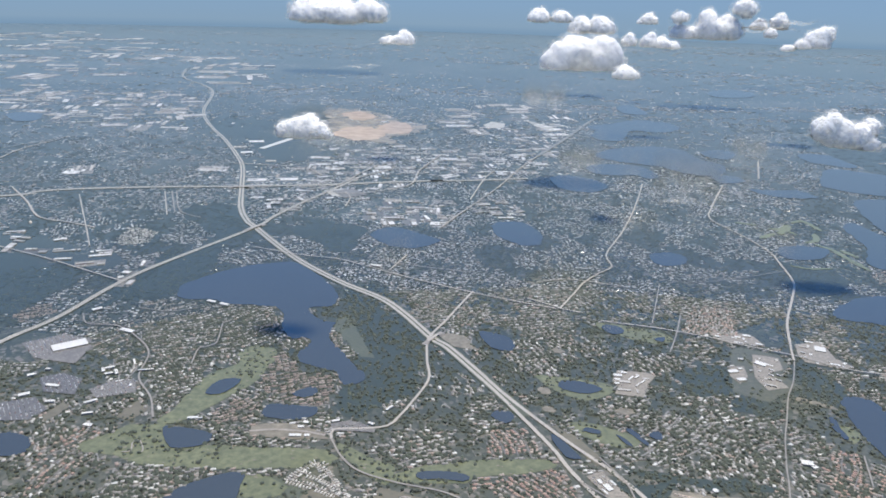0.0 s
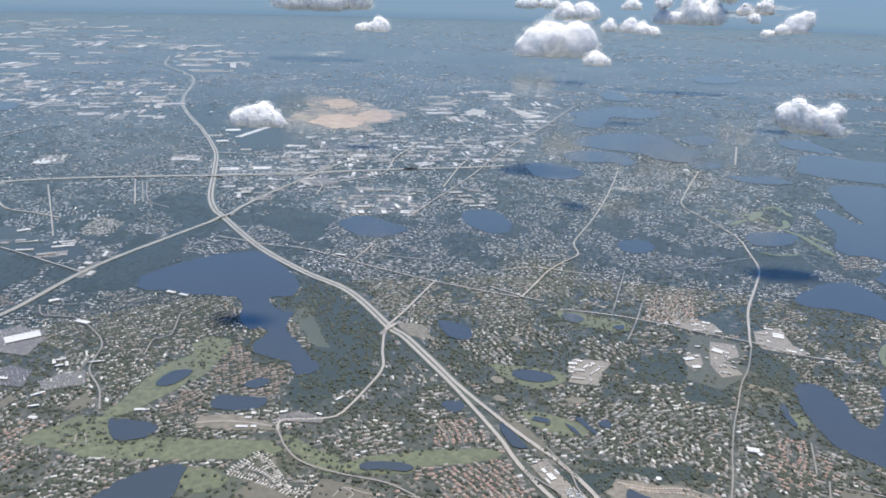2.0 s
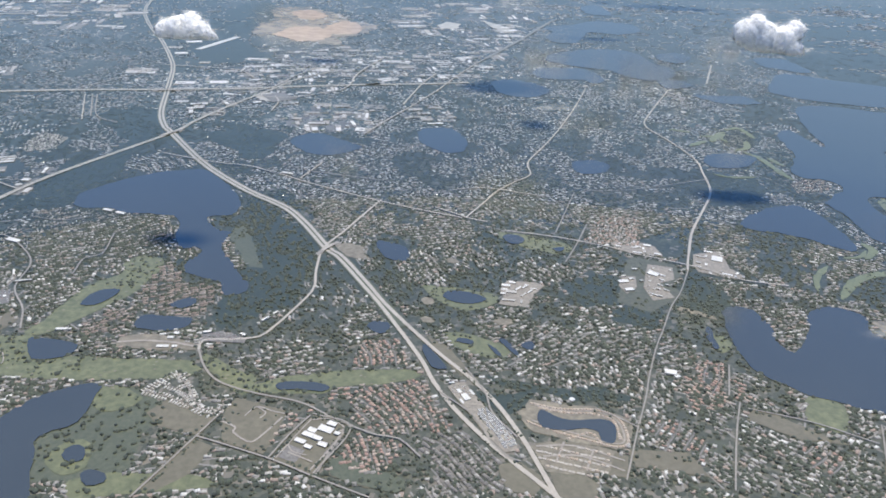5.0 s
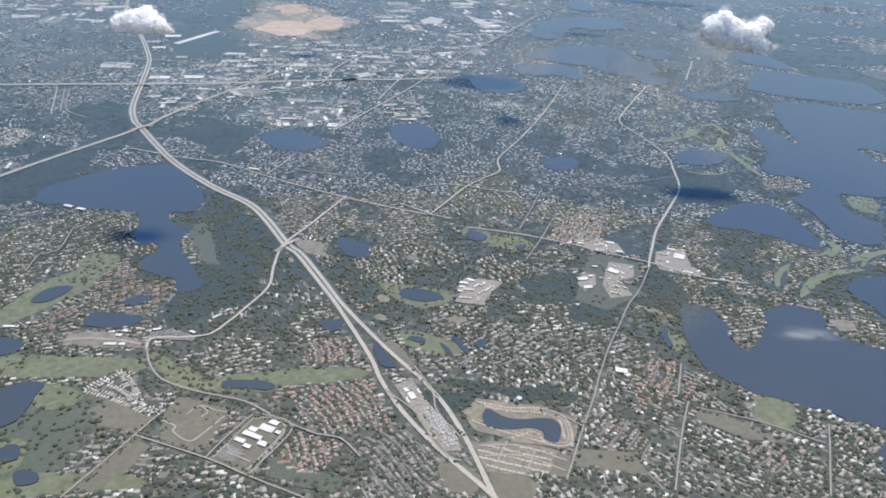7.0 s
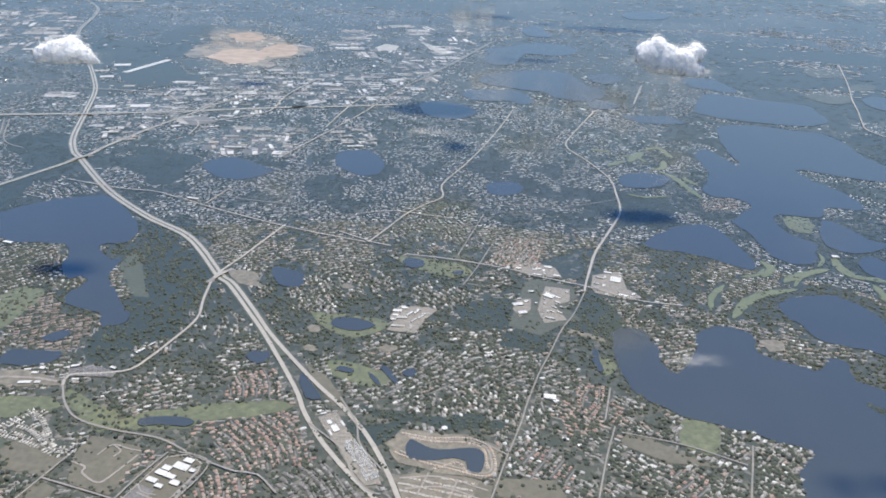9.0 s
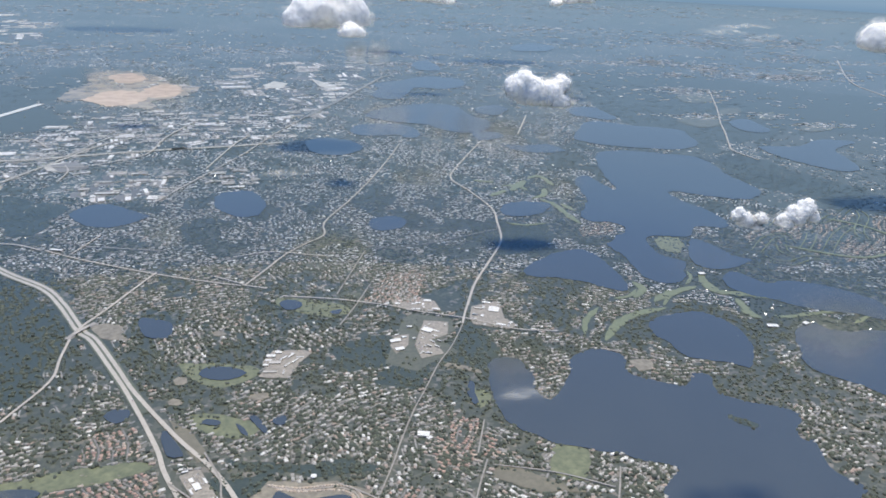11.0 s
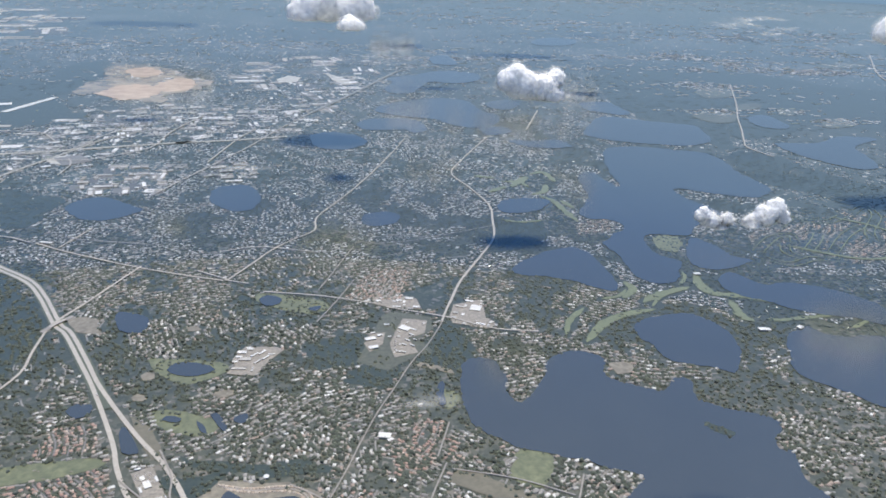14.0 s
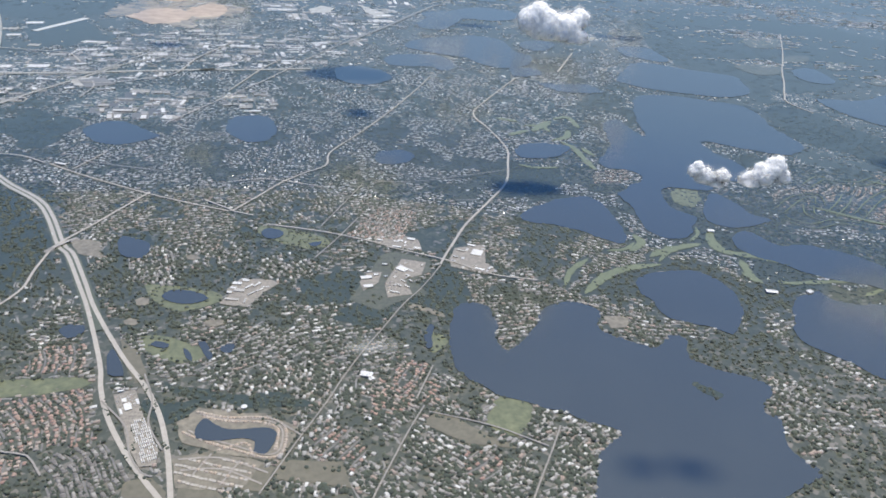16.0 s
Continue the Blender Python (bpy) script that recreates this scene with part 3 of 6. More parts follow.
pond([(29.3, -78.5), (32, -74), (38.1, -74.9), (39.3, -80.8), (35.1, -84.3)])
pond([(-61.1, -168.5), (-59.8, -163.2), (-55, -164.3), (-52.9, -169.7), (-56.8, -171.4)])
pond([(-50.7, -176.6), (-48.6, -174.3), (-42.9, -176), (-41.6, -179.3), (-46.7, -181.3)])
sheet("wet_meadow", [(27.7, -165.5), (30.0, -161.0), (41.5, -166.1), (53.5, -170.8), (51.7, -176.9), (38.5, -174.0), (29.5, -170.6)], 0.256, VERGE, "dark wet meadow beside an estate", "meadow", 0.4)
# ---- green outlines ----
grass([(-128.2, -107), (-123.1, -100.6), (-107.9, -102), (-100.7, -115.2), (-110.4, -121.5), (-120.6, -122.5), (-135.7, -120.1), (-133.8, -111.8)])
grass([(-13.1, -129), (3.9, -117.9), (23.4, -112.3), (51.7, -109), (53.8, -113.4), (42.7, -119.3), (23, -123.5), (18.1, -127.5), (-1.5, -129.2)])
grass([(-53.1, -179.5), (-36.2, -174.8), (-10.5, -174.5), (-8.6, -179.4), (-27.6, -182.4), (-48.7, -187.2)])
grass([(344, 111.2), (359, 113), (361, 100.2), (349, 83.4), (341, 91.7)])
grass([(147, -42.4), (153.8, -21.8), (163.2, 3.5), (169.2, -4.5), (164.2, -28.5), (159.7, -51.6)])
grass([(-121.6, -116.2), (-111.1, -98.4), (-94.9, -108.3), (-82, -112.6), (-37.9, -111.2), (-34.6, -121.3), (-71, -127), (-106, -127.6), (-117.2, -123.6)])
grass([(-33.5, -105.4), (-18.5, -114.7), (-7.8, -121.4), (-11.2, -131.3), (-22.3, -122.7), (-31.1, -113.3)])
grass([(-65.5, -136), (-61.5, -128.6), (-46.7, -136.7), (-53.7, -144), (-60.4, -144.5)])
grass([(-66.3, -168.9), (-61.5, -160.1), (-53.9, -162.3), (-50.4, -173.1), (-56.1, -177), (-62.5, -174)])
# ---- bare outlines ----
bare_ground([(-206, 605), (-218, 690), (-206, 724), (-232, 814), (-218, 850), (-181, 848), (-139, 812), (-94, 740), (-58, 715), (-67, 651), (-97, 600), (-79, 554), (-128, 572), (-163, 604)])
for pit in ([(-180, 612), (-170, 669), (-140, 677), (-113, 652), (-111, 597), (-135, 571), (-161, 592)], [(-126, 681), (-110, 736), (-82, 708), (-75, 658), (-94, 630), (-114, 638)], [(-197, 794), (-178, 830), (-143, 781), (-152, 740), (-174, 744)]):
    sheet("quarry_pit", pit, 0.31, ORANGE_SAND, "freshly dug orange sand in a quarry", "quarry", 7.0)
for plot in ([(25, 738), (37, 773), (58, 758), (54, 716), (30, 710)], [(90, 799), (105, 781), (139, 720), (122, 696), (103, 739)], [(-122, 301), (-115, 314), (-93, 311), (-87, 294), (-108, 284)]):
    sheet("cleared_plot", plot, 0.32, PALE_PLOT, "pale cleared plot among flat-roofed halls", "ground", 3.0, False)
bare_ground([(92.6, -133.6), (97.3, -124.1), (108.7, -126.8), (122.1, -126.2), (134.1, -133.9), (132.3, -147.3), (126.6, -151.1), (116.2, -148.8), (97.2, -143.1)])
bare_ground([(96.2, -151.2), (102.6, -148.4), (114.5, -148.6), (126.0, -151.7), (122.1, -161.6), (108.7, -164.0), (100.7, -163.5)])
bare_ground([(1.9, 1.3), (5.3, 5.2), (16, 2.4), (22.3, -15.8), (8.9, -11)])
# ---- woodland outlines, with some dark sheets standing in for cloud shade ----
wood_and_shade([(-278, 53.3), (-242.2, 68.6), (-235.7, 80.3), (-253.9, 16)])
wood_and_shade([(173.5, -48.9), (177, -31.2), (189.2, -14.9), (188, -54.4)])
wood_and_shade([(517, 732), (593, 727), (604, 581), (566, 492), (518, 518), (490, 573)])
wood_and_shade([(-62.2, 58.1), (-42.4, 46.8), (-8.4, 0), (-6.2, -33.3), (-9.6, -55.2), (-15.5, -63.4)])
wood_and_shade([(-203, 50), (-193.2, 113.8), (-173.4, 77.9), (-172.5, 57.4), (-159.3, 36.9), (-178.8, 28.5), (-193.1, 29.6)])
wood_and_shade([(-228, 223), (-189, 242), (-162, 168), (-180, 161)])
# These two dark sheets stand in for cloud shade on the far plain.
wood_and_shade([(550, 914), (777, 897), (880, 754), (972, 681), (822, 417), (742, 447), (674, 478), (621, 427), (548, 405), (574, 511), (482, 545), (477, 642)])
wood_and_shade([(550, 914), (645, 935), (670, 799), (596, 692), (599, 584), (558, 528), (498, 510), (482, 545), (477, 642)])
wood_and_shade([(503, 328), (539, 305), (569, 268), (583, 222), (565, 190), (528, 181), (520, 208), (499, 225), (489, 256)])
wood_and_shade([(510, 824), (626, 920), (653, 732), (538, 394), (510, 360), (499, 465), (476, 527)])
wood_and_shade([(515, 345), (556, 317), (556, 253), (577, 199), (543, 179), (518, 219), (491, 252)])
wood_and_shade([(-368, 690), (-280, 695), (-254, 602), (-293, 563), (-340, 612)])
wood_and_shade([(-236, 485), (-164, 512), (-153, 457), (-208, 435)])
wood_and_shade([(-42.2, -58.8), (-36.7, -31.1), (-7.8, -32), (-5.8, -62.2), (-19, -73.7), (-32.2, -87.8), (-38.1, -78.9)])
wood_and_shade([(81.1, -110.5), (106.8, -118.3), (106, -120.5), (96.5, -121)])
wood_and_shade([(640, 922), (717, 847), (657, 641), (555, 556), (494, 552), (531, 721)])
# Dark ground laid beside the road where the white cloud's shade falls.
wood_and_shade([(238.9, 128.1), (275, 140.7), (266, 103.4), (228.2, 85.3)])
wood_and_shade([(-296, 615), (-248, 620), (-177, 508), (-153, 450), (-194, 431), (-223, 447)])
wood_and_shade([(-292, 803), (-255, 888), (-205, 743), (-205, 623), (-244, 620)])
wood_and_shade([(-123, 215), (-97, 206), (-70, 163), (-73.2, 133.1), (-90.4, 140.5)])
wood_and_shade([(-125, 186), (-96, 201), (-71, 195), (-70, 166), (-100, 152)])
# ---- ind outlines ----
works([(-101, 231), (-76, 276), (-31, 304), (-7, 233), (-14, 212), (-67, 212)])
works([(-306, 97.6), (-276, 106), (-241.5, 106.9), (-217.2, 79.2), (-249.6, 82.2), (-288, 69.4)])
works([(-223, 373), (-160, 376), (-140, 337), (-203, 310)])
works([(-229.2, -22.6), (-221.8, -14.4), (-185.9, -26.7), (-189.4, -48.7), (-210.9, -51.1)])
works([(164.6, 23.9), (190.8, 36.3), (190, 10.3), (167, 8.1)])
works([(190.5, 26.5), (202.6, 18.3), (214.5, 12.5), (190, 10.3)])
works([(192.1, 5.9), (208, 11.9), (212.4, -6.7), (206.1, -17), (189.4, -9.5)])


def paved(outline, material=LOT):
    p = sheet("parking_lot", outline, 0.3, material, "grey paved parking lot", "parking lot", 0.2, False)
    mark(p, TAKEN)
    return p


def field(outline):
    p = sheet("field", outline, 0.15, FIELD, "dry olive field with thin grass", "field", 0.8, False)
    mark(p, OPEN, False)


def meadow(outline):
    p = sheet("meadow", outline, 0.02, VERGE, "rough green meadow with clumps of trees", "grass", 3.0)
    mark(p, OPEN, False)


def plain_field(outline):
    sheet("field", outline, 0.2, LAWN, "pale green field among far woods", "field", 2.0)


def keep_clear(outline):
    mark(np.array(outline, float), TAKEN, False)


def fairway(points, width):
    """A winding mown strip with rounded ends and an uneven edge."""
    line = spline(points, 1.5)
    n = len(line)
    d = np.gradient(line, axis=0)
    d /= np.linalg.norm(d, axis=1)[:, None]
    side = np.stack((d[:, 1], -d[:, 0]), 1)
    t = np.linspace(0, 1, n)
    half = width / 2 * np.minimum(1.0, np.sqrt(np.clip(4.5 * np.minimum(t, 1 - t), 0.02, 1)))
    half = half * np.array([1 + 0.45 * noise.noise((x * 0.2, y * 0.2, 6.0)) for x, y in line])
    z = 0.22 + 0.0045 * LAID.count("fairway")
    v = np.concatenate((np.c_[line - side * half[:, None], np.full(n, z)], np.c_[line + side * half[:, None], np.full(n, z)]))
    i = np.arange(n - 1)
    f = np.stack((i + n, i + n + 1, i + 1, i), 1)
    tagged(mesh_object("fairway", v, np.full(n - 1, 4), f.ravel(), [FAIRWAY]), "bright mown golf fairway between houses", "fairway", kind="structure")
    LAID.append("fairway")
    for x, y in line:
        i, j = int(x - X0), int(y - Y0)
        USE[j - 2:j + 3, i - 2:i + 3] = OPEN


# ---- lots, fields and fairways ----
PLAZA = paved([(65.6, -119), (72.4, -115.4), (80.5, -131), (90.5, -147), (91.5, -154), (86.7, -155), (79.7, -145.3), (72.3, -131.3)], SCHOOL_LOT)
CAMPUS = [(8, -165.2), (17.3, -140.1), (32.2, -146.7), (23.5, -170.6)]
field(CAMPUS)
keep_clear(CAMPUS)
paved([(10, -163.5), (12.5, -157), (18.5, -159.5), (16.5, -166)])
paved([(25, -161), (28.5, -152), (30.5, -152.8), (26.5, -163)])
SCHOOL_GROUND = [(144.8, -45.3), (151.2, -23.2), (157.6, 0.5), (162.2, 4.8), (171.6, 2.4), (182.5, -2.1), (183.7, -13.4), (175.2, -24.6), (181.2, -37.1), (167.7, -45.7), (159.0, -53.6)]
sheet("lawn", SCHOOL_GROUND, 0.17, LAWN, "mown school lawn with pale paths", "lawn", 0.3, False)
keep_clear(SCHOOL_GROUND)
NORTH_SCHOOL = paved([(164.0, -17.0), (168.2, -3.2), (180.6, -5.8), (178.5, -19.0), (169.7, -24.3), (174.1, -38.3), (162.6, -42.3), (160.6, -29.4)], SCHOOL_LOT)
paved([(148.4, -28.7), (152.2, -18.7), (158.9, -17.9), (157.3, -29.2), (150.9, -36.9)], SCHOOL_LOT)
MARKET = paved([(152.3, 24.5), (166.3, 26.0), (176.8, 19.7), (178.8, 7.3), (165.3, 8.0), (153.5, 14.0)], SCHOOL_LOT)
CENTRE_SCHOOL = paved([(87.6, -52.9), (90.5, -45.9), (88.3, -40.8), (92.6, -29.7), (107.1, -30.0), (111.3, -32.9), (105.6, -41.9), (100.8, -55.2), (94.7, -54.8)], SCHOOL_LOT)
SHOPS = paved([(-39.4, -97.6), (-39.3, -92.1), (-31.3, -88.3), (-19.8, -93.8), (-19.9, -96.8), (-32.6, -97)])
MALL = paved([(-211.1, -33.3), (-196.0, -20.8), (-178.7, -24.4), (-174.0, -36.1), (-173.0, -52.0), (-196.0, -48.0)], LOT)
WEST_LOT = paved([(-182, -67), (-174, -61), (-162, -66), (-158, -80), (-173, -79)], DARK_LOT)
SOUTH_WEST_LOT = paved([(-186, -90), (-174, -84), (-163, -93), (-166, -102), (-178, -104)], DARK_LOT)
field([(-163, -98), (-160, -86), (-155, -90), (-158, -102)])
field([(-131, -96), (-128, -80), (-121, -88), (-124, -98)])
OVAL_LOT = paved([(-154, -75), (-147, -66), (-138, -63), (-132, -75), (-147, -82)], LOT)
pond([(-171.3, -112.9), (-158.5, -114.5), (-153.3, -123.9), (-161.8, -127.8)])
wood_and_shade([(-308, 100), (-256, 75), (-232, 56), (-236, 10), (-246, 2), (-300, 40)])
wood_and_shade([(-197, 8), (-184, 41), (-162, 44), (-156, 88), (-170, 190), (-176, 158), (-187, 84)])
works([(-336, 144), (-294, 131), (-226, 104), (-224, 76), (-272, 89), (-316, 113)])
bare_ground([(-72.6, -96.3), (-59, -92.9), (-40.1, -98.5), (-37.9, -103.6), (-56.6, -105.2), (-72.2, -103.7)])
bare_ground([(172.1, -45.5), (188.3, -54.2), (188.9, -58), (172.9, -50.4)])
bare_ground([(261.4, -51.5), (273.6, -50.7), (271.1, -60.4), (263, -61.8)])
for outline in ([(59.1, -54.6), (56.8, -57.3), (52.7, -56.3), (50.6, -52.7), (52.8, -50.0), (57.1, -51.0)], [(58.7, -71.5), (57.0, -73.2), (53.7, -72.6), (52.2, -70.1), (54.0, -68.3), (57.3, -69.0)], [(68.9, -11.3), (66.2, -13.4), (61.9, -12.8), (60.2, -10.0), (62.9, -7.8), (67.2, -8.5)], [(94.0, -69.2), (91.1, -71.4), (86.4, -70.6), (84.7, -67.7), (87.7, -65.5), (92.4, -66.3)]):
    bare_ground(outline)
field([(-14.6, -144.1), (-13, -132.7), (7.9, -139.3), (5.2, -162.8), (-11.2, -157.1)])
field([(-42.4, -144.6), (-37.4, -136.2), (-17.4, -142.1), (-18.9, -154.8), (-35, -151.6)])
field([(-30.8, -181.5), (-21.1, -156.3), (-12.9, -160), (-16.2, -173.3), (-24.6, -181.6)])
field([(28.9, -163.8), (46.5, -171.6), (42, -175.6), (28, -170.3)])
field([(129.2, -150), (151.8, -149.9), (155.4, -161.8), (131.3, -158.2)])
field([(183.7, -121.1), (211.9, -141.3), (194.2, -139.6), (178.3, -129.8)])
field([(97.8, -149.5), (108.2, -146.4), (129.6, -153.6), (127.9, -164.5), (111.5, -162), (101.6, -160)])
field([(101, -161), (113, -163.5), (118, -168), (112, -182), (104, -178)])
field([(56, -84), (66, -92), (74, -108), (71, -112), (62, -98)])
field([(83.4, -161.1), (92.2, -159.1), (98.8, -165.4), (97.1, -174.6), (86.7, -173.4)])
grass([(207.9, -112.9), (219.3, -118.4), (212.1, -135.2), (202, -128)])
grass([(89.6, 25.4), (96.4, 29.7), (126.8, 18.5), (129.4, 8.7), (119.7, 4.5), (95.9, 15.5)])
grass([(50.4, -39.6), (59.7, -38.9), (83.1, -42.6), (88, -50), (77.4, -59.5), (65.2, -57.1)])
grass([(180.4, -70.8), (186.5, -70.4), (190, -76.7), (182.6, -85.4)])
grass([(287.5, -100.6), (289.8, -103.4), (295.5, -108), (288.8, -106.8)])
grass([(62, -80), (78, -82), (92, -92), (84, -98), (70, -92)])
pond([(119, 9.7), (126, 13), (123.7, 6.8)])
pond([(180, -82), (179.4, -73), (181.8, -64), (184, -66), (182.6, -74), (182.6, -81)])
pond([(70, -84), (76, -86), (75, -89), (69, -87)])
pond([(82, -88), (86, -92), (88, -97), (85, -95)])
wood_and_shade([(76.7, -122.4), (91.8, -121.2), (113.5, -116), (135.3, -117.8), (134.6, -122), (117.5, -123), (100.4, -120.5), (94.3, -130), (88.3, -136)])
wood_and_shade([(174.1, -42.8), (191.1, -7.9), (201, -35.6), (192, -54)])
wood_and_shade([(140, -58), (150, -44), (160, -54), (168, -48), (160, -66), (146, -66)])
wood_and_shade([(120, -30), (148, -18), (150, -42), (128, -52)])
for outline in ([(548, 520), (575, 549), (607, 530), (588, 490), (560, 477), (549, 498)], [(635, 704), (690, 718), (671, 662), (620, 641)], [(640, 590), (675, 604), (663, 573), (626, 556)], [(1009, 1009), (1120, 1047), (1077, 982), (988, 957)], [(692, 480), (736, 514), (733, 476), (688, 456)], [(671, 544), (705, 572), (698, 546), (674, 524)]):
    plain_field(outline)
for line, width in (([(249.3, -23.6), (255, -8.6), (266.9, 6.2)], 3.2), ([(257.7, -31.2), (271.6, -13.1), (285.9, -2.9), (305.7, 3.2)], 5), ([(301.9, 11.3), (310.4, 18.8), (321.8, 24.7), (336.7, 30.4)], 5), ([(300, 39.2), (302, 28.5), (292.6, 17.2)], 5), ([(346, 47), (344, 32.5), (346.7, 22.2), (363.8, 16.9), (379, 8.3)], 5.5), ([(352.5, 12.5), (350.9, -6.6), (354.5, -12.3)], 4.5), ([(363.2, -12.8), (385.8, -9.8), (422.8, -3.8)], 3.0), ([(331.3, 33.2), (338.8, 42.6), (341.3, 52.7)], 2.4), ([(349.2, 52.4), (346.4, 35.7), (349.5, 22.2), (359.7, 16.4)], 2.4), ([(279.6, 16.7), (290.5, 19.8), (297.9, 28.5)], 2.4), ([(305.2, 6.2), (315.0, 18.6), (328.0, 25.6)], 2.4), ([(347.3, -1.6), (349.7, -9.8), (354.2, -13.3)], 2.4), ([(362.2, -10.5), (372.5, -12.3), (384.6, -8.3)], 2.4), ([(392.6, -8.7), (408.4, -4.8), (421.4, -5.5)], 2.4), ([(403.3, -22.5), (419.2, -13.5)], 2.4)):
    fairway(line, width)
for line, width in (([(268, 226), (287, 256)], 8), ([(290, 262), (304, 268), (308, 240)], 5), ([(298, 232), (292, 213), (280, 205)], 5), ([(286, 203), (294, 188), (297, 165), (301, 142)], 5), ([(246, 147), (259, 142), (276, 145)], 3), ([(241, 257), (259, 250)], 5), ([(247, 212), (264, 227)], 5), ([(262, 240), (276, 240), (282, 226)], 4), ([(300, 190), (306, 172)], 4), ([(430, 95), (470, 70), (505, 76)], 3), ([(500, 150), (520, 130), (530, 100)], 3)):
    fairway(line, width)
# estates with their own rows: outline, direction, pitch along the row, row spacing, roof, label
ESTATES = [
    ([(28.8, -125.4), (39.3, -118.2), (52.7, -112), (64.2, -136.3), (69.5, -143.1), (51.3, -148.3), (50, -160), (46.1, -169.9), (29.8, -161.4), (32.7, -145.8)], -58, 1.75, 5.4, "clay", "red clay-roofed houses of a new estate", 0.9),
    ([(26.4, -107.3), (28.9, -90.4), (43.5, -87.4), (51, -107.2)], -70, 1.7, 5.2, "clay", "red clay-roofed houses beside the fairway", 0.9),
    ([(55.5, -152.1), (70.5, -143), (98.4, -171.9), (66.2, -175.7)], -43, 1.55, 5.3, "grey", "close rows of grey-roofed houses beside the freeway", 0.9),
    ([(170.1, -91.8), (175.6, -91.4), (168.3, -111.3), (163.3, -111.7)], 68, 1.6, 5.0, "clay", "twin rows of red-roofed houses", 0.95),
    ([(177.3, -93.3), (183.3, -92.8), (174.3, -116.6), (168.6, -115.2)], 68, 1.6, 5.0, "clay", "twin rows of red-roofed houses", 0.95),
    ([(139.7, -135.8), (150.9, -130.2), (160.6, -144.9), (156.4, -156.5), (141.7, -152)], 66, 1.8, 5.6, "mixed", "red and pale-roofed houses in rows", 0.85),
    ([(193.7, -142.6), (206.7, -144.6), (201.6, -158.8), (191.7, -154.1)], 40, 1.8, 5.4, "clay", "red clay-roofed houses round a close", 0.8),
    ([(-174.9, 27.1), (-144, 35.3), (-109.7, 32.8), (-82.7, -11.2), (-100.5, -29.8), (-110.3, -40.1), (-107.2, -75.5), (-115.7, -86.1), (-140.4, -49.3)], 35, 1.75, 6.6, "dark", "grey-roofed houses along winding streets", 0.8),
    ([(-85.6, -31.3), (-75.7, -27), (-62.4, -49.6), (-47.8, -48), (-42.4, -63.8), (-45.7, -76.8), (-60.4, -78.2), (-77, -64.7)], 20, 3.6, 4.6, "block", "long brown-roofed apartment blocks round a pond", 0.9),
    ([(-93.5, -88.6), (-84.2, -75.7), (-73.8, -69.6), (-74.3, -93.6), (-87.2, -97)], 50, 3.2, 4.4, "block", "long brown-roofed apartment blocks by the fairway", 0.9),
    ([(154.5, 61.4), (176.3, 58.4), (168.5, 20.2), (136.3, 18.8)], 62, 1.7, 3.6, "mixed", "close rows of red and tan mobile homes", 0.9),
    ([(296.4, 137.2), (323.1, 148.2), (325.4, 135.9), (316.3, 121.2), (294.8, 117.8)], 20, 2.2, 5.2, "mixed", "red and pale-roofed houses on a lake point", 0.95),
    ([(-196.9, 3), (-164.6, -0.8), (-148.2, -52.2), (-173.1, -36.7)], 60, 1.8, 7.0, "dark", "grey-roofed houses along winding streets", 0.78),
    ([(-238.7, 3.4), (-227.2, 19.7), (-214.7, 6.3), (-228.5, -9.3)], 30, 2.8, 4.8, "block", "red-brown apartment blocks in a square", 0.9),
    ([(-149.6, -123.5), (-140.5, -104.2), (-126, -109.1), (-128.3, -139.6), (-140.7, -147.4)], 75, 1.8, 5.6, "mixed", "red and pale-roofed houses by the fairway", 0.85),
    ([(417.0, 120.7), (472.1, 138.5), (516.4, 163.0), (561.8, 151.0), (505.4, 73.3), (460.8, 61.2), (440.0, 79.6), (406.0, 92.2)], 40, 2.2, 6.5, "mixed", "houses in curved rows among lawns and ponds", 0.85),
    ([(-245, 135), (-247, 171), (-222, 160), (-219, 133), (-234, 124)], 20, 2.2, 3.2, "pale", "white-roofed mobile homes in close rows", 0.85),
]
MOBILE = [(-49.4, -129.5), (-39.3, -115.8), (-35.6, -117.7), (-24.4, -135.2), (-16.1, -136.9), (-18.1, -144.8), (-32.9, -140.9)]
meadow([(-73.2, -165.8), (-69.3, -147.7), (-66.5, -130.7), (-47.5, -132.5), (-36.2, -143.3), (-38.7, -155.8), (-38.7, -177.7), (-66.8, -179.8)])
meadow([(-58.1, 13.5), (-28.8, 24.8), (-6, -22.4), (-7.5, -52.2), (-23.5, -74.6), (-37, -80.7), (-36.1, -65.8), (-24.6, -59.4), (-32.7, -37.7)])
grass([(-113.4, -97.3), (-108.5, -82.9), (-108.6, -70.3), (-105.3, -54.8), (-94.6, -42.1), (-98.9, -32.0), (-93.9, -22.4), (-83.0, -23.8), (-78.8, -33.0), (-80.4, -51.1), (-82.2, -62.3), (-93.8, -81.4), (-101.0, -94.7), (-108.5, -99.0)])
pond([(-100.9, -73.2), (-100.4, -64.2), (-95.8, -58.3), (-89.0, -58.2), (-90.2, -66.4), (-94.4, -73.0)])
grass([(346.8, 106.5), (361.9, 111.2), (351.6, 85.4), (344, 87.8)])
MALL_EAST = paved([(192.9, -1.4), (196.1, 11.8), (212.5, 17.9), (211.6, -2.4), (216.5, -12.1), (210.5, -16.1), (193.5, -9.0)], SCHOOL_LOT)
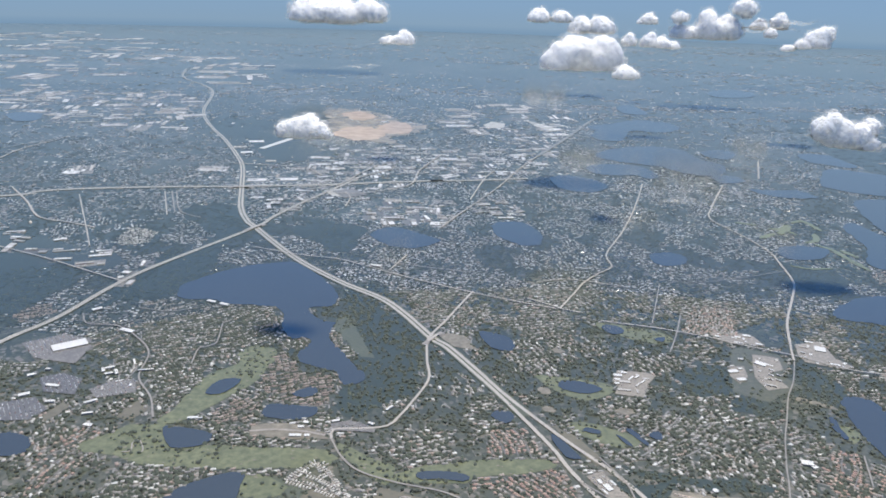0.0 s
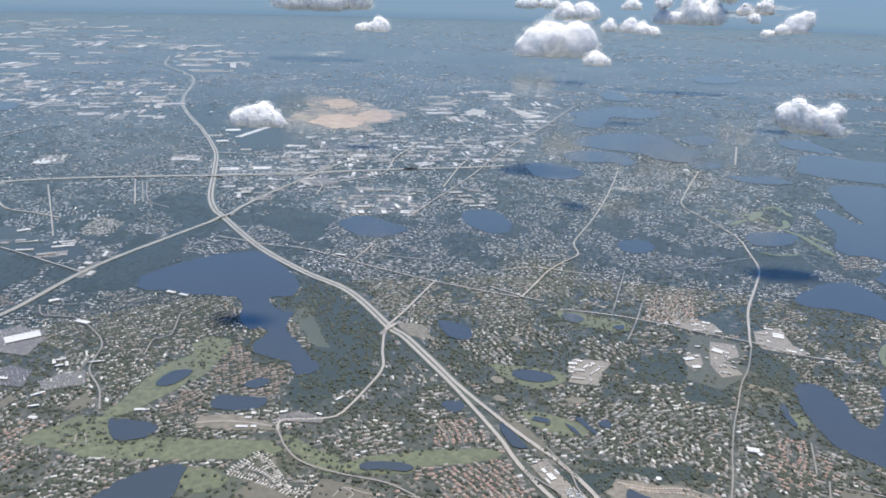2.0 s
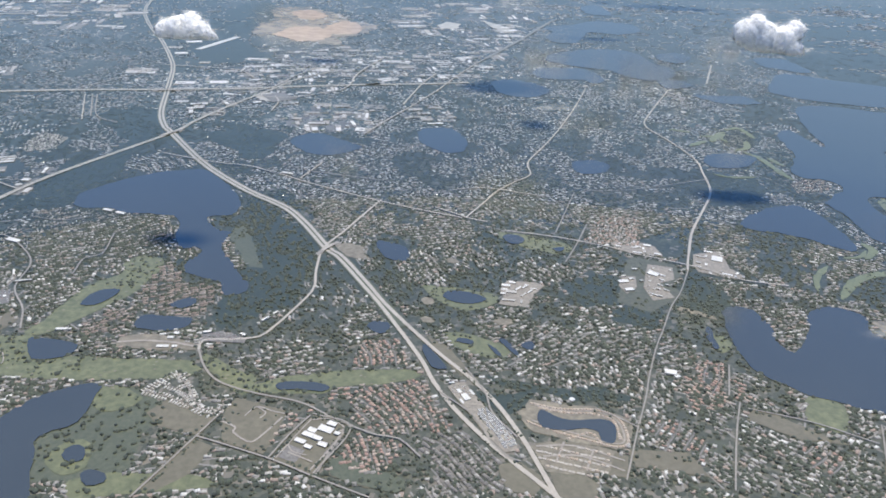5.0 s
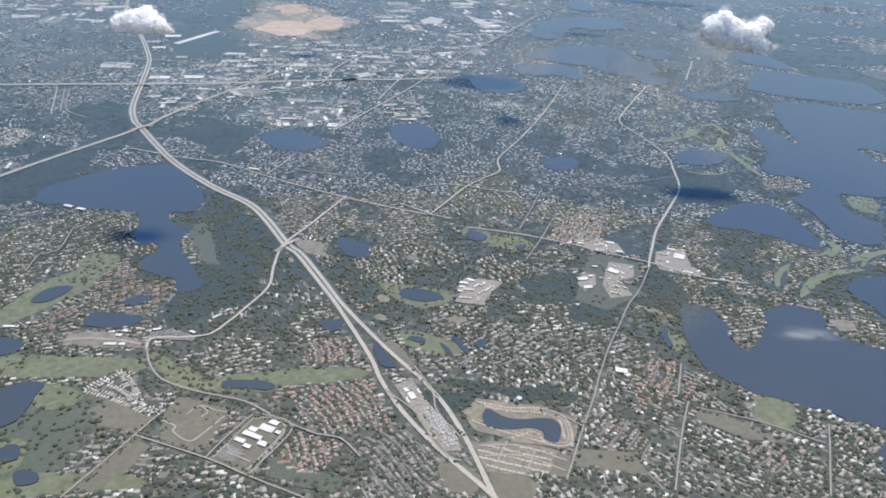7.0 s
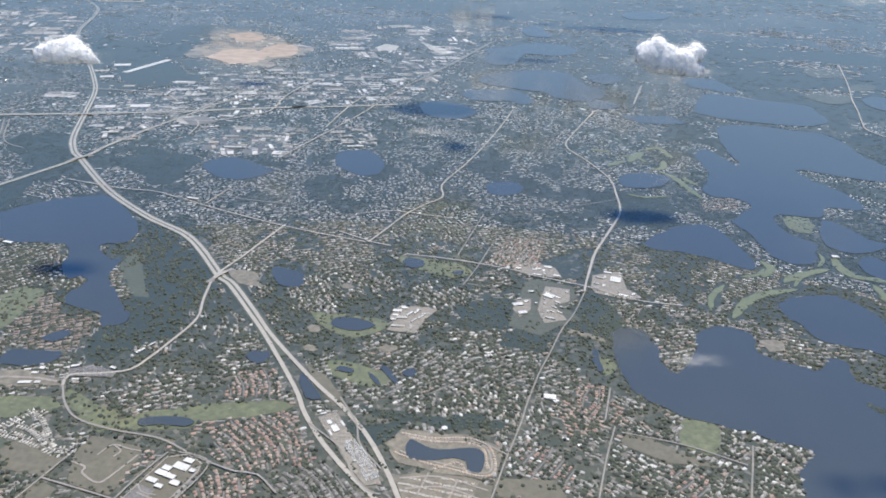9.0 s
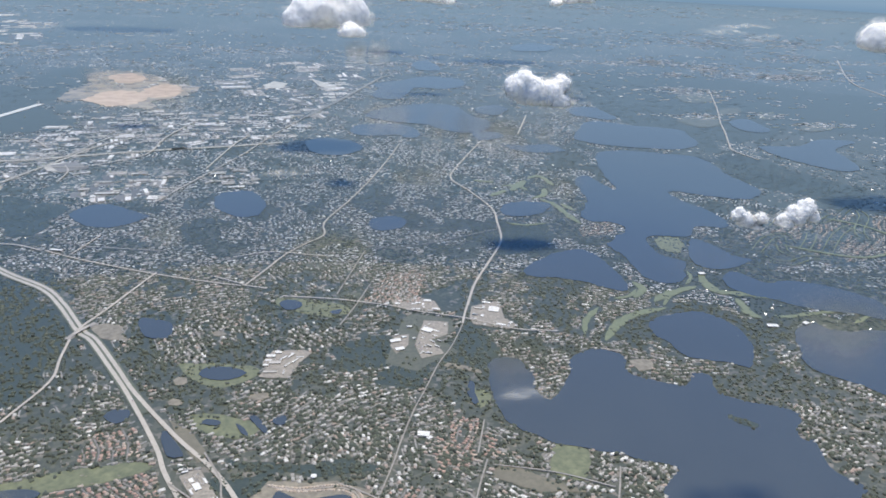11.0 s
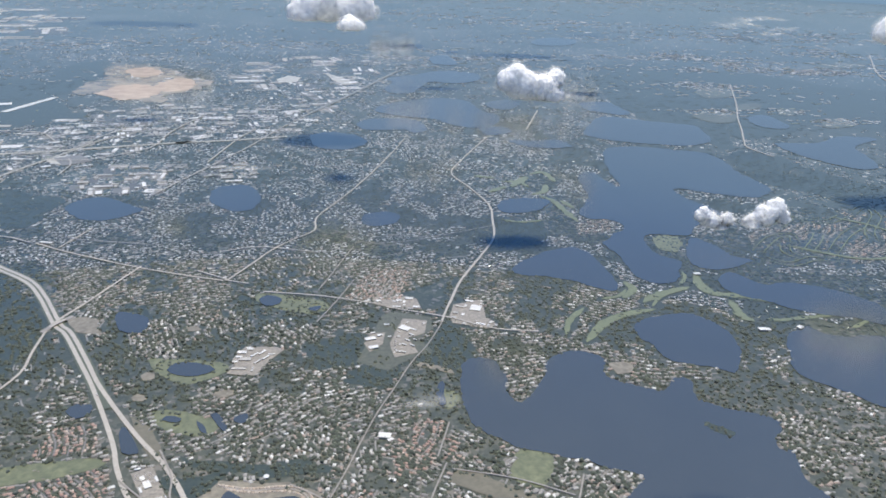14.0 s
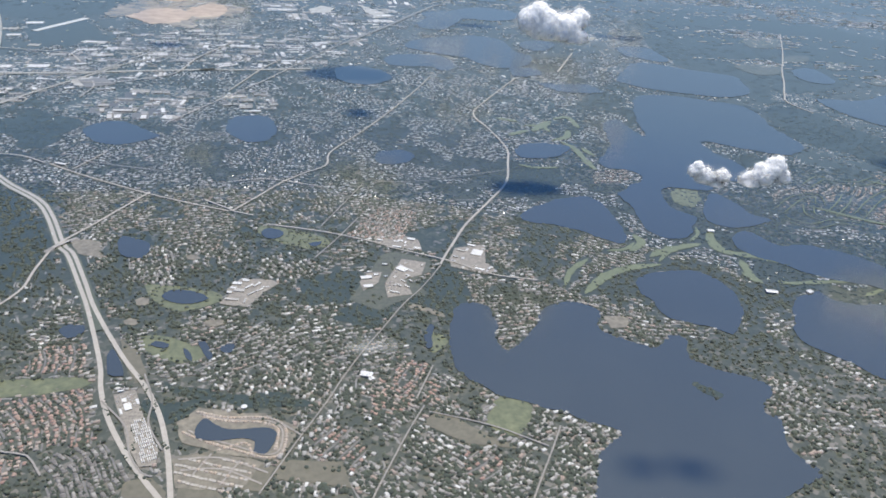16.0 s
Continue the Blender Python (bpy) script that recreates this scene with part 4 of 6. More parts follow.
for line in ([(405.1, 82.6), (429.4, 108), (445, 112.9), (439.6, 96.5)], [(446.4, 130.5), (465.9, 148.6), (473.3, 141.8)], [(473.3, 141.8), (491.2, 141.1), (510.9, 153.4)], [(438.5, 80.8), (457.2, 101.1), (469.6, 117.5)], [(456.4, 79.9), (485.2, 111), (507.7, 127.8), (502.3, 110.2)], [(403.7, 72.7), (417.5, 62.4), (438.5, 70.8), (458.7, 64.9)], [(522.2, 159.7), (541, 173), (536.4, 152.3), (510.2, 121.6), (498.8, 99)], [(431.5, 96.9), (425.5, 81.5), (430.7, 71.3)]):
    for gap in (-3.4, 3.0):
        fairway(beside(line, gap), 0.8)
for points, width in (([(-267, 279), (-234, 204)], 1.6), ([(-261, 280), (-231, 213)], 1.4), ([(-257, 281), (-229, 219), (-204, 200)], 1.4), ([(-334, 254), (-282, 166), (-255, 120)], 1.5), ([(-522, 440), (-506, 478), (-486, 529)], 2.2), ([(-282, 298), (-266, 339), (-252, 381)], 2.0)):
    road("road", width, False, points)
for estate in ESTATES:
    keep_clear(estate[0])
keep_clear(MOBILE)
PARK_LANES = ([(-47.5, -132.5), (-44.4, -126.2), (-39.9, -120.3), (-35.6, -121.8)], [(-38.3, -121.6), (-30.9, -131.1), (-23.7, -140.6), (-15.4, -140.6)], [(-47.5, -132.5), (-38, -135.2), (-29.4, -138.8), (-18.6, -143.7), (-16.4, -138.3)], [(-44.8, -127), (-35.4, -130.4), (-26.3, -137.5)])
for line in PARK_LANES:
    road("lane", 0.55, False, line)
for points, width in (([(17.3, -140.1), (32.2, -146.7), (23.5, -170.6)], 0.9), ([(33.2, -146.3), (42, -150), (49.9, -151.3), (58, -160)], 1.0)):
    road("lane", width, False, points)


def track(points, width):
    LAID.append("track")
    ribbon("track", spline(points, 1.0), 0, width, 0.33 + 0.0045 * LAID.count("track"), TRACK, "pale sandy track over cleared land")


for points, width in (([(-15.8, -146.3), (-8.5, -149.5), (-8.1, -152.5), (-1, -156.9), (2.7, -151.9), (6.9, -142.9)], 0.75), ([(-6.8, -143.4), (-3.5, -137.9), (3.2, -140), (10.7, -141.3)], 0.6), ([(-3.5, -137.9), (0.3, -140.9), (-1, -144)], 0.6), ([(-72, -101), (-62, -99), (-50, -99), (-40, -101)], 1.2), ([(9.5, -164), (14, -152), (17.5, -143)], 0.5), ([(22, -169), (27, -158), (30.5, -148)], 0.7), ([(98, -151), (112, -150), (128, -156)], 0.7), ([(100, -156), (113, -155), (127, -161)], 0.7), ([(108, -148), (104, -159)], 0.6), ([(118, -151), (114, -162)], 0.6), ([(99, -128.3), (110, -130.6), (122, -130.3), (129, -135), (129.8, -145.5), (125, -147.6), (116, -144.3), (104, -140.3), (97.5, -137)], 0.6), ([(13, -161), (22, -165)], 0.6), ([(18, -143.5), (24, -142.5), (30, -147), (27, -150)], 0.6), ([(12, -157), (14.5, -160.5), (19.5, -162)], 0.45)):
    track(points, width)
track([(-117.4, -120.8), (-114.0, -119.3), (-115.7, -114.0), (-113.6, -112.2), (-109.7, -117.8), (-109.3, -120.0)], 0.5)
for points, width in (([(-314, 109.8), (-275.1, 93.4), (-231.1, 71.6), (-201, 56.2)], 1.6), ([(-199.4, 5.8), (-190.1, -6.9), (-172.7, -7.7), (-153.5, -23.2), (-142.4, -38.2), (-137.1, -61.2), (-123.8, -78.7), (-115.6, -95)], 1.2), ([(-117.6, -46.4), (-120, -28.6), (-113.6, -23.2), (-118.3, 1.8)], 1.1), ([(-142.2, 134.8), (-103.4, 121.4), (-76.4, 116.7), (-57.6, 106.5)], 1.7), ([(60.3, 89.5), (83.3, 96.7), (116.9, 88.3)], 1.5), ([(150.5, 100.9), (180.2, 106.4), (238.2, 134)], 0.8), ([(160, 10), (192, -3), (213.6, -15.8), (236, -20)], 1.5), ([(84.5, 41.7), (70, 47)], 1.5), ([(188, -8), (191, 3), (194.3, 13.5)], 1.7)):
    road("road", width, False, points)
for points, width in (([(-9.3, 201.2), (2.8, 238.5), (22.9, 297), (41.7, 354), (63.5, 434), (90, 515)], 2.0), ([(-122, 300.8), (-91, 300.4), (-63.7, 322.6), (-46, 348.5), (-43, 411.7), (-27, 489)], 2.6), ([(-139.7, 308), (-114.6, 335), (-101.7, 391.5), (-78.7, 446.6)], 2.4), ([(-40, 117.2), (-31.4, 111.7), (15.7, 101.8)], 1.3), ([(-95.4, 253), (-96.8, 285), (-104.7, 304)], 1.8), ([(52.5, 60.4), (71.4, 47.6)], 1.7), ([(-251, 408.6), (-202, 405), (-165, 399.5), (-138.8, 366)], 2.6)):
    road("road", width, False, points)
paved([(-118, 305.8), (-100, 317.8), (-82.6, 297.8), (-101.8, 282)])

EYE = np.array((93.0, -350.0))


# ---- backdrop: added glowing ring, haze of the far distance painted beyond the land ----
def backdrop():
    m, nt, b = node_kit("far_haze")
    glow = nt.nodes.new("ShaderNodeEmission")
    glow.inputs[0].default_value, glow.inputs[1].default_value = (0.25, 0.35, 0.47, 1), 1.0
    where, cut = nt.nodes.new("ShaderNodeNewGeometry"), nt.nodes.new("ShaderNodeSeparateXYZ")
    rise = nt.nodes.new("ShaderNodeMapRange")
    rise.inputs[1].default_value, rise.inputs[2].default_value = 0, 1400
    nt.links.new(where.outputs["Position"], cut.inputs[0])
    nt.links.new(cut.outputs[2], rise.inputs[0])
    # Haze colours by height; the land's level coat mirrors them as well.
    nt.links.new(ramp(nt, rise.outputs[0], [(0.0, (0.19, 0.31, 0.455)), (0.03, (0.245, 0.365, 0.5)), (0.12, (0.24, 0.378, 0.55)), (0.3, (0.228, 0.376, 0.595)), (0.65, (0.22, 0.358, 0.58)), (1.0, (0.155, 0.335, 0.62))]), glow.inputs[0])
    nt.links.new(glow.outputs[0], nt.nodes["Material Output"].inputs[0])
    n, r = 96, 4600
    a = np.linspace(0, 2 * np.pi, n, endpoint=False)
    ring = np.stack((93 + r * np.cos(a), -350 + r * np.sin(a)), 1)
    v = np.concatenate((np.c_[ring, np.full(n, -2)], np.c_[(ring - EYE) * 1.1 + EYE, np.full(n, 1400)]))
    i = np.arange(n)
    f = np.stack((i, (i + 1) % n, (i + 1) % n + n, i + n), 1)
    tagged(mesh_object("backdrop", v, np.full(n, 4), f.ravel(), [m]), "glowing ring coloured like the pale blue haze of the far distance", "backdrop", kind="structure")


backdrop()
# ---- streets, houses and trees of the suburbs ----
rng = np.random.default_rng(7)
CLAY = [np.array([(0, -159), (11, -134), (25, -121), (54, -116), (67, -146), (52, -163), (34, -171)]), np.array([(154, -129), (162, -101), (182, -90), (186, -117)])]


def wild(xy):
    """Where trees crowd out the houses."""
    return np.array([1.2 * noise.noise((x * 0.035, y * 0.035, 1.5)) + 0.7 * noise.noise((x * 0.11, y * 0.11, 4.5)) + (0.26 if x > 290 and y < 20 else 0.22 if x > 235 and y > -60 else -0.3 if x > 180 and y < -100 else -0.07 if y < -70 and x > 20 else 0.15 if x < -20 and y < 0 else 0.04) for x, y in xy])


def suburb():
    """Rows of lots along straight lanes, patch by patch, each patch with its own direction."""
    size = 62.0
    nx, ny = int((X1 - X0) / size) + 1, int((1000 - Y0) / size) + 1
    seeds = np.stack(np.meshgrid(np.arange(nx), np.arange(ny), indexing="ij"), -1) * size + (X0, Y0) + rng.uniform(-22, 22, (nx, ny, 2))
    homes, lanes = [], []
    for i in range(nx):
        for j in range(ny):
            s = seeds[i, j]
            away = np.linalg.norm(s - EYE)
            bearing = math.degrees(math.atan2(s[0] - EYE[0], s[1] - EYE[1]))
            if away < 120 or abs(bearing) > 62 or s[1] < -235:
                continue
            turn = radians(rng.choice((18, 18, 108, 18, -12, 40, 150))) + rng.normal(0, 0.06)
            pitch, row = rng.uniform(1.85, 2.4), rng.uniform(5.7, 6.9)
            close = s[1] < -75
            if close:
                pitch, row = rng.uniform(1.7, 2.05), rng.uniform(5.0, 5.8)
            u, v = np.meshgrid(np.arange(-58, 58, pitch), np.arange(-56, 56, row))
            u, v = u.ravel() + rng.normal(0, 0.5, u.size), v.ravel()
            bend = 3.5 * np.sin(u / 11 + rng.uniform(0, 6)) + 1.4 * np.sin(u / 5.3 + rng.uniform(0, 6))
            lo = []
            for side in (-1, 1):
                lo.append(np.stack((u, v + bend + side * (1.4 if close else 1.6) + rng.normal(0, 0.32, u.size), turn + rng.normal(0, 0.16, u.size)), 1))
            lo = np.concatenate(lo)
            c, sn = math.cos(turn), math.sin(turn)
            xy = s + np.stack((c * lo[:, 0] - sn * lo[:, 1], sn * lo[:, 0] + c * lo[:, 1]), 1)
            near = np.linalg.norm(xy - s, axis=1)
            ok = np.ones(len(xy), bool)
            for a in range(max(0, i - 1), min(nx, i + 2)):
                for b in range(max(0, j - 1), min(ny, j + 2)):
                    if (a, b) != (i, j):
                        ok &= near < np.linalg.norm(xy - seeds[a, b], axis=1) - 1.5
            fill = rng.choice((0.7, 0.8, 0.88, 0.94, 0.98))
            ok &= rng.random(len(xy)) < fill
            homes.append(np.c_[xy, lo[:, 2]][ok])
            if away < 560:
                for k in np.arange(-56, 56, row):
                    t = np.arange(-56, 57, 2.5)
                    w = k + np.interp(t, u[v == v[np.argmin(abs(v - k))]], bend[v == v[np.argmin(abs(v - k))]])
                    q = s + np.stack((c * t - sn * w, sn * t + c * w), 1)
                    lanes.append((q, s, [seeds[a, b] for a in range(max(0, i - 1), min(nx, i + 2)) for b in range(max(0, j - 1), min(ny, j + 2)) if (a, b) != (i, j)]))
    return np.concatenate(homes), lanes


HOMES, LANES = suburb()
HOMES = HOMES[use_at(HOMES[:, 0], HOMES[:, 1]) == FREE]
away = np.linalg.norm(HOMES[:, :2] - EYE, axis=1)
keep = rng.random(len(HOMES)) < np.interp(away, (440, 650, 850, 1100), (0.95, 0.72, 0.4, 0.1))
keep &= wild(HOMES[:, :2]) < rng.uniform(0.06, 0.3, len(HOMES))
keep &= (HOMES[:, 0] < 470) | (HOMES[:, 1] < 170) | (rng.random(len(HOMES)) < 0.12)
HOMES, away = HOMES[keep], away[keep]


def lanes_mesh():
    verts, faces = [], []
    for q, s, others in LANES:
        mid = (q[1:] + q[:-1]) / 2
        ok = (use_at(mid[:, 0], mid[:, 1]) == FREE) & (wild(mid) < 0.2)
        own = np.linalg.norm(mid - s, axis=1)
        for o in others:
            ok &= own < np.linalg.norm(mid - o, axis=1)
        for k in np.nonzero(ok)[0]:
            a, b = q[k], q[k + 1]
            d = (b - a) / np.linalg.norm(b - a)
            n = np.array((d[1], -d[0])) * 0.36
            i = len(verts)
            for p in (a + n, b + n, b - n, a - n):
                verts.append((p[0], p[1], 0.045))
            faces += [i, i + 1, i + 2, i + 3]
    ob = mesh_object("lanes", verts, np.full(len(faces) // 4, 4), faces, [LANE])
    tagged(ob, "narrow grey residential lanes between the house rows", "lane", kind="structure")


lanes_mesh()

HOUSE_F = [(0, 1, 5, 4), (1, 2, 6, 5), (2, 3, 7, 6), (3, 0, 4, 7), (4, 5, 9, 8), (6, 7, 8, 9), (5, 6, 9), (7, 4, 8)]
HOUSE_I = [0, 0, 0, 0, 1, 1, 1, 1]


def hip_block(w, d, h, rise):
    """Corner places of a hipped block: footing, eaves and ridge, the eaves a little wider."""
    e = 1.08
    rx = max(w / 2 - d / 2, 0.05)
    return np.array([(-w / 2, -d / 2, 0), (w / 2, -d / 2, 0), (w / 2, d / 2, 0), (-w / 2, d / 2, 0), (-w / 2 * e, -d / 2 * e, h), (w / 2 * e, -d / 2 * e, h), (w / 2 * e, d / 2 * e, h), (-w / 2 * e, d / 2 * e, h), (-rx, 0, h + rise), (rx, 0, h + rise)])


def many_houses(name, rows, roof, label, length=(1.6, 2.5), depth=(1.0, 1.45)):
    n = len(rows)
    if not n:
        return
    far = np.interp(np.linalg.norm(rows[:, :2] - EYE, axis=1), (500, 900), (1.0, 1.3))
    unit = hip_block(1.0, 1.0, 1.0, 0.0)
    w, d, h, r = (rng.uniform(*s, n) for s in (length, depth, (0.3, 0.38), (0.22, 0.34)))
    w, d = w * far, d * far
    low = np.interp(np.linalg.norm(rows[:, :2] - EYE, axis=1), (380, 470), (1.0, 0.25))
    h, r = h * low, r * low ** 2
    v = np.zeros((n, 10, 3))
    v[:, :8, 0], v[:, :8, 1] = unit[:8, 0] * w[:, None], unit[:8, 1] * d[:, None]
    v[:, 4:8, 2] = h[:, None]
    v[:, 8, 0], v[:, 9, 0] = -(w - d) / 2, (w - d) / 2
    v[:, 8:, 2] = (h + r)[:, None]
    t = rows[:, 2] + (rng.choice((0, 0, math.pi / 2), n) if length[1] < 2 else 0)
    c, s = np.cos(t)[:, None], np.sin(t)[:, None]
    x, y = v[:, :, 0].copy(), v[:, :, 1].copy()
    v[:, :, 0], v[:, :, 1] = rows[:, :1] + c * x - s * y, rows[:, 1:2] + s * x + c * y
    loops = np.concatenate([np.array(f) for f in HOUSE_F])
    sizes = [len(f) for f in HOUSE_F]
    ob = mesh_object(name, v.reshape(-1, 3), np.tile(sizes, n), (loops[None] + 10 * np.arange(n)[:, None]).ravel(), [WALL, roof], np.tile(HOUSE_I, n))
    tagged(ob, label, "houses", kind="stuff")


def hip_part(name, which, blocks, material, parent):
    bm = bmesh.new()
    for x, y, t, w, d, h, r in blocks:
        p = hip_block(w, d, h, r)
        c, s = math.cos(t), math.sin(t)
        vs = [bm.verts.new((x + c * q[0] - s * q[1], y + s * q[0] + c * q[1], q[2])) for q in p]
        for f in which:
            bm.faces.new([vs[k] for k in f])
    return part(name, bm, material, parent)


def house(roof, wing, label):
    """A one-storey house: walls and a hipped roof, with a side wing, a drive and a chimney or patio roof."""
    e = new("house")
    blocks = [(0, 0, 0, rng.uniform(1.35, 1.7), rng.uniform(0.9, 1.1), 0.34, 0.28)]
    if wing:
        blocks.append((wing * 0.45, -0.45, math.pi / 2, 0.9, 0.66, 0.33, 0.2))
    hip_part("wall", HOUSE_F[:4], blocks, WALL, e)
    top = hip_part("roof", HOUSE_F[4:], blocks, roof, e)
    bm = bmesh.new()
    box(bm, wing * 0.45 + 0.1, -1.0, 0.0, 0.42, 0.75, 0.05)
    part("driveway", bm, CONCRETE, e)
    bm = bmesh.new()
    box(bm, -0.3 * (wing or 1), 0.12, 0.42, 0.1, 0.1, 0.24, 0.0, 0.9)
    part("chimney", bm, WALL, top)
    return tagged(e, label, "house", "houses of the suburb")


CROWN_F = [(0, i + 1, (i + 1) % 5 + 1) for i in range(5)] + [(i + 1, i + 6, (i + 1) % 5 + 1) for i in range(5)] + [((i + 1) % 5 + 1, i + 6, (i + 1) % 5 + 6) for i in range(5)]


def crown_points():
    a = np.arange(5) * 2 * np.pi / 5
    return np.concatenate(([(0, 0, 1)], np.c_[0.78 * np.cos(a), 0.78 * np.sin(a), np.full(5, 0.62)], np.c_[np.cos(a + 0.63), np.sin(a + 0.63), np.full(5, 0.05)]))


def many_crowns(name, xy, size, label, height=1.0, base=0.12):
    """Uneven tree crowns standing close together; the distant ones lower, as one canopy."""
    far = np.linalg.norm(xy - EYE, axis=1) > 430
    if far.any() and not far.all():
        many_crowns(name, xy[~far], size[~far], label, height, base)
        many_crowns("distant_" + name, xy[far], size[far], "distant " + label, height, base)
        return
    n = len(xy)
    v = np.repeat(crown_points()[None], n, 0)
    v = v * rng.uniform(*((0.88, 1.12) if far.all() else (0.7, 1.3)), (n, 11, 1)) + rng.normal(0, 0.03 if far.all() else 0.1, (n, 11, 3))
    t = rng.uniform(0, 6.28, n)
    c, s = np.cos(t)[:, None], np.sin(t)[:, None]
    r = size[:, None]
    x, y = v[:, :, 0] * r, v[:, :, 1] * r * rng.uniform(0.75, 1.25, (n, 1))
    low = np.interp(np.linalg.norm(xy - EYE, axis=1), (330, 470), (1.0, 0.16))[:, None]
    z = v[:, :, 2] * r * height * low * rng.uniform(0.7, 1.3, (n, 1)) + base
    w = np.stack((xy[:, :1] + c * x - s * y, xy[:, 1:2] + s * x + c * y, z), -1)
    loops = np.array(CROWN_F).ravel()
    ob = mesh_object(name, w.reshape(-1, 3), np.full(15 * n, 3), (loops[None] + 11 * np.arange(n)[:, None]).ravel(), [LOW_LEAF if far.all() else LEAF])
    tagged(ob, label, "trees", kind="stuff")


def clump(bm, x, y, z, r):
    p = crown_points() * rng.uniform(0.75, 1.25, (11, 1)) * r
    vs = [bm.verts.new((x + q[0], y + q[1], z + q[2])) for q in p]
    for f in CROWN_F:
        bm.faces.new([vs[k] for k in f])
    bm.faces.new([vs[k] for k in (10, 9, 8, 7, 6)])


def tree(big):
    e = new("tree")
    bm = bmesh.new()
    for k, (z0, z1, r0, r1, lean, turn) in enumerate(((0, 0.55, 0.09, 0.06, 0, 0), (0.45, 0.85, 0.05, 0.025, 0.3, 0.5), (0.45, 0.8, 0.05, 0.02, 0.3, 2.7), (0.5, 0.9, 0.045, 0.02, 0.25, 4.6))):
        lo = [bm.verts.new((r0 * math.cos(a), r0 * math.sin(a), z0)) for a in (0, 1.26, 2.51, 3.77, 5.03)]
        hi = [bm.verts.new((lean * math.cos(turn) + r1 * math.cos(a), lean * math.sin(turn) + r1 * math.sin(a), z1)) for a in (0, 1.26, 2.51, 3.77, 5.03)]
        for i in range(5):
            bm.faces.new((lo[i], lo[(i + 1) % 5], hi[(i + 1) % 5], hi[i]))
    part("trunk", bm, BARK, e)
    bm = bmesh.new()
    for k in range(13 if big else 8):
        a, q = rng.uniform(0, 6.28), rng.uniform(0.05, 0.62)
        clump(bm, q * math.cos(a), q * math.sin(a), 0.42 + rng.uniform(0, 0.5) * (1 - q), rng.uniform(0.2, 0.36))
    part("crown", bm, LEAF, e)
    return tagged(e, "broad dark green tree between houses", "tree", "trees of the suburb")


def suburb_things():
    clay = inside(CLAY[0], HOMES[:, 0], HOMES[:, 1]) | inside(CLAY[1], HOMES[:, 0], HOMES[:, 1])
    # the stretch of suburb that lies nearest under the flight
    rank = np.argsort(np.hypot((HOMES[:, 0] - 95) * 0.55, HOMES[:, 1] + 215))
    singles = rank[:300]
    rest = np.ones(len(HOMES), bool)
    rest[singles] = False
    many_houses("houses", HOMES[rest & ~clay & (away < 430)], ROOF, "rows of low houses with grey, tan and white roofs")
    many_houses("distant_houses", HOMES[rest & ~clay & (away >= 430)], HAZED_ROOF, "distant houses with haze-paled roofs among trees")
    many_houses("houses", HOMES[rest & clay], RED_ROOF, "rows of low houses with red clay roofs")
    makes = {}
    for k in singles:
        x, y, t = HOMES[k]
        key = (bool(clay[k]), int(rng.integers(0, 4)))
        m = pose(x, y, 0, 0, 0, math.degrees(t))
        if key not in makes:
            label = "low house with a red clay hipped roof and drive" if key[0] else "low house with a grey or tan hipped roof and drive"
            makes[key] = house(RED_ROOF if key[0] else ROOF, (-1, 0, 1, 1)[key[1]], label)
            makes[key].matrix_basis = m
        else:
            copy_thing(makes[key], m)
    # garden and street trees
    n = rng.choice((1, 2, 3, 5), len(HOMES))
    spot = np.repeat(HOMES[:, :2], n, 0) + rng.normal(0, 1.6, (n.sum(), 2))
    u = use_at(spot[:, 0], spot[:, 1])
    spot = spot[(u == FREE) & (rng.random(len(spot)) < np.interp(np.linalg.norm(spot - EYE, axis=1), (450, 700), (0.85, 0.35)))]
    d = np.linalg.norm(spot - EYE, axis=1)
    order = np.argsort(np.hypot((spot[:, 0] - 95) * 0.55, spot[:, 1] + 215))
    kinds = []
    for k in order[:260]:
        m = pose(spot[k, 0], spot[k, 1], 0, 0, 0, rng.uniform(0, 360))
        if len(kinds) < 5:
            kinds.append(tree(len(kinds) % 2))
            kinds[-1].matrix_basis = m
        else:
            copy_thing(kinds[int(rng.integers(0, 5))], m)
    spot = spot[order[260:]]
    many_crowns("trees", spot, rng.uniform(0.5, 1.15, len(spot)) * np.interp(np.linalg.norm(spot - EYE, axis=1), (500, 900), (1, 1.5)), "dark green garden and street trees among houses")


suburb_things()


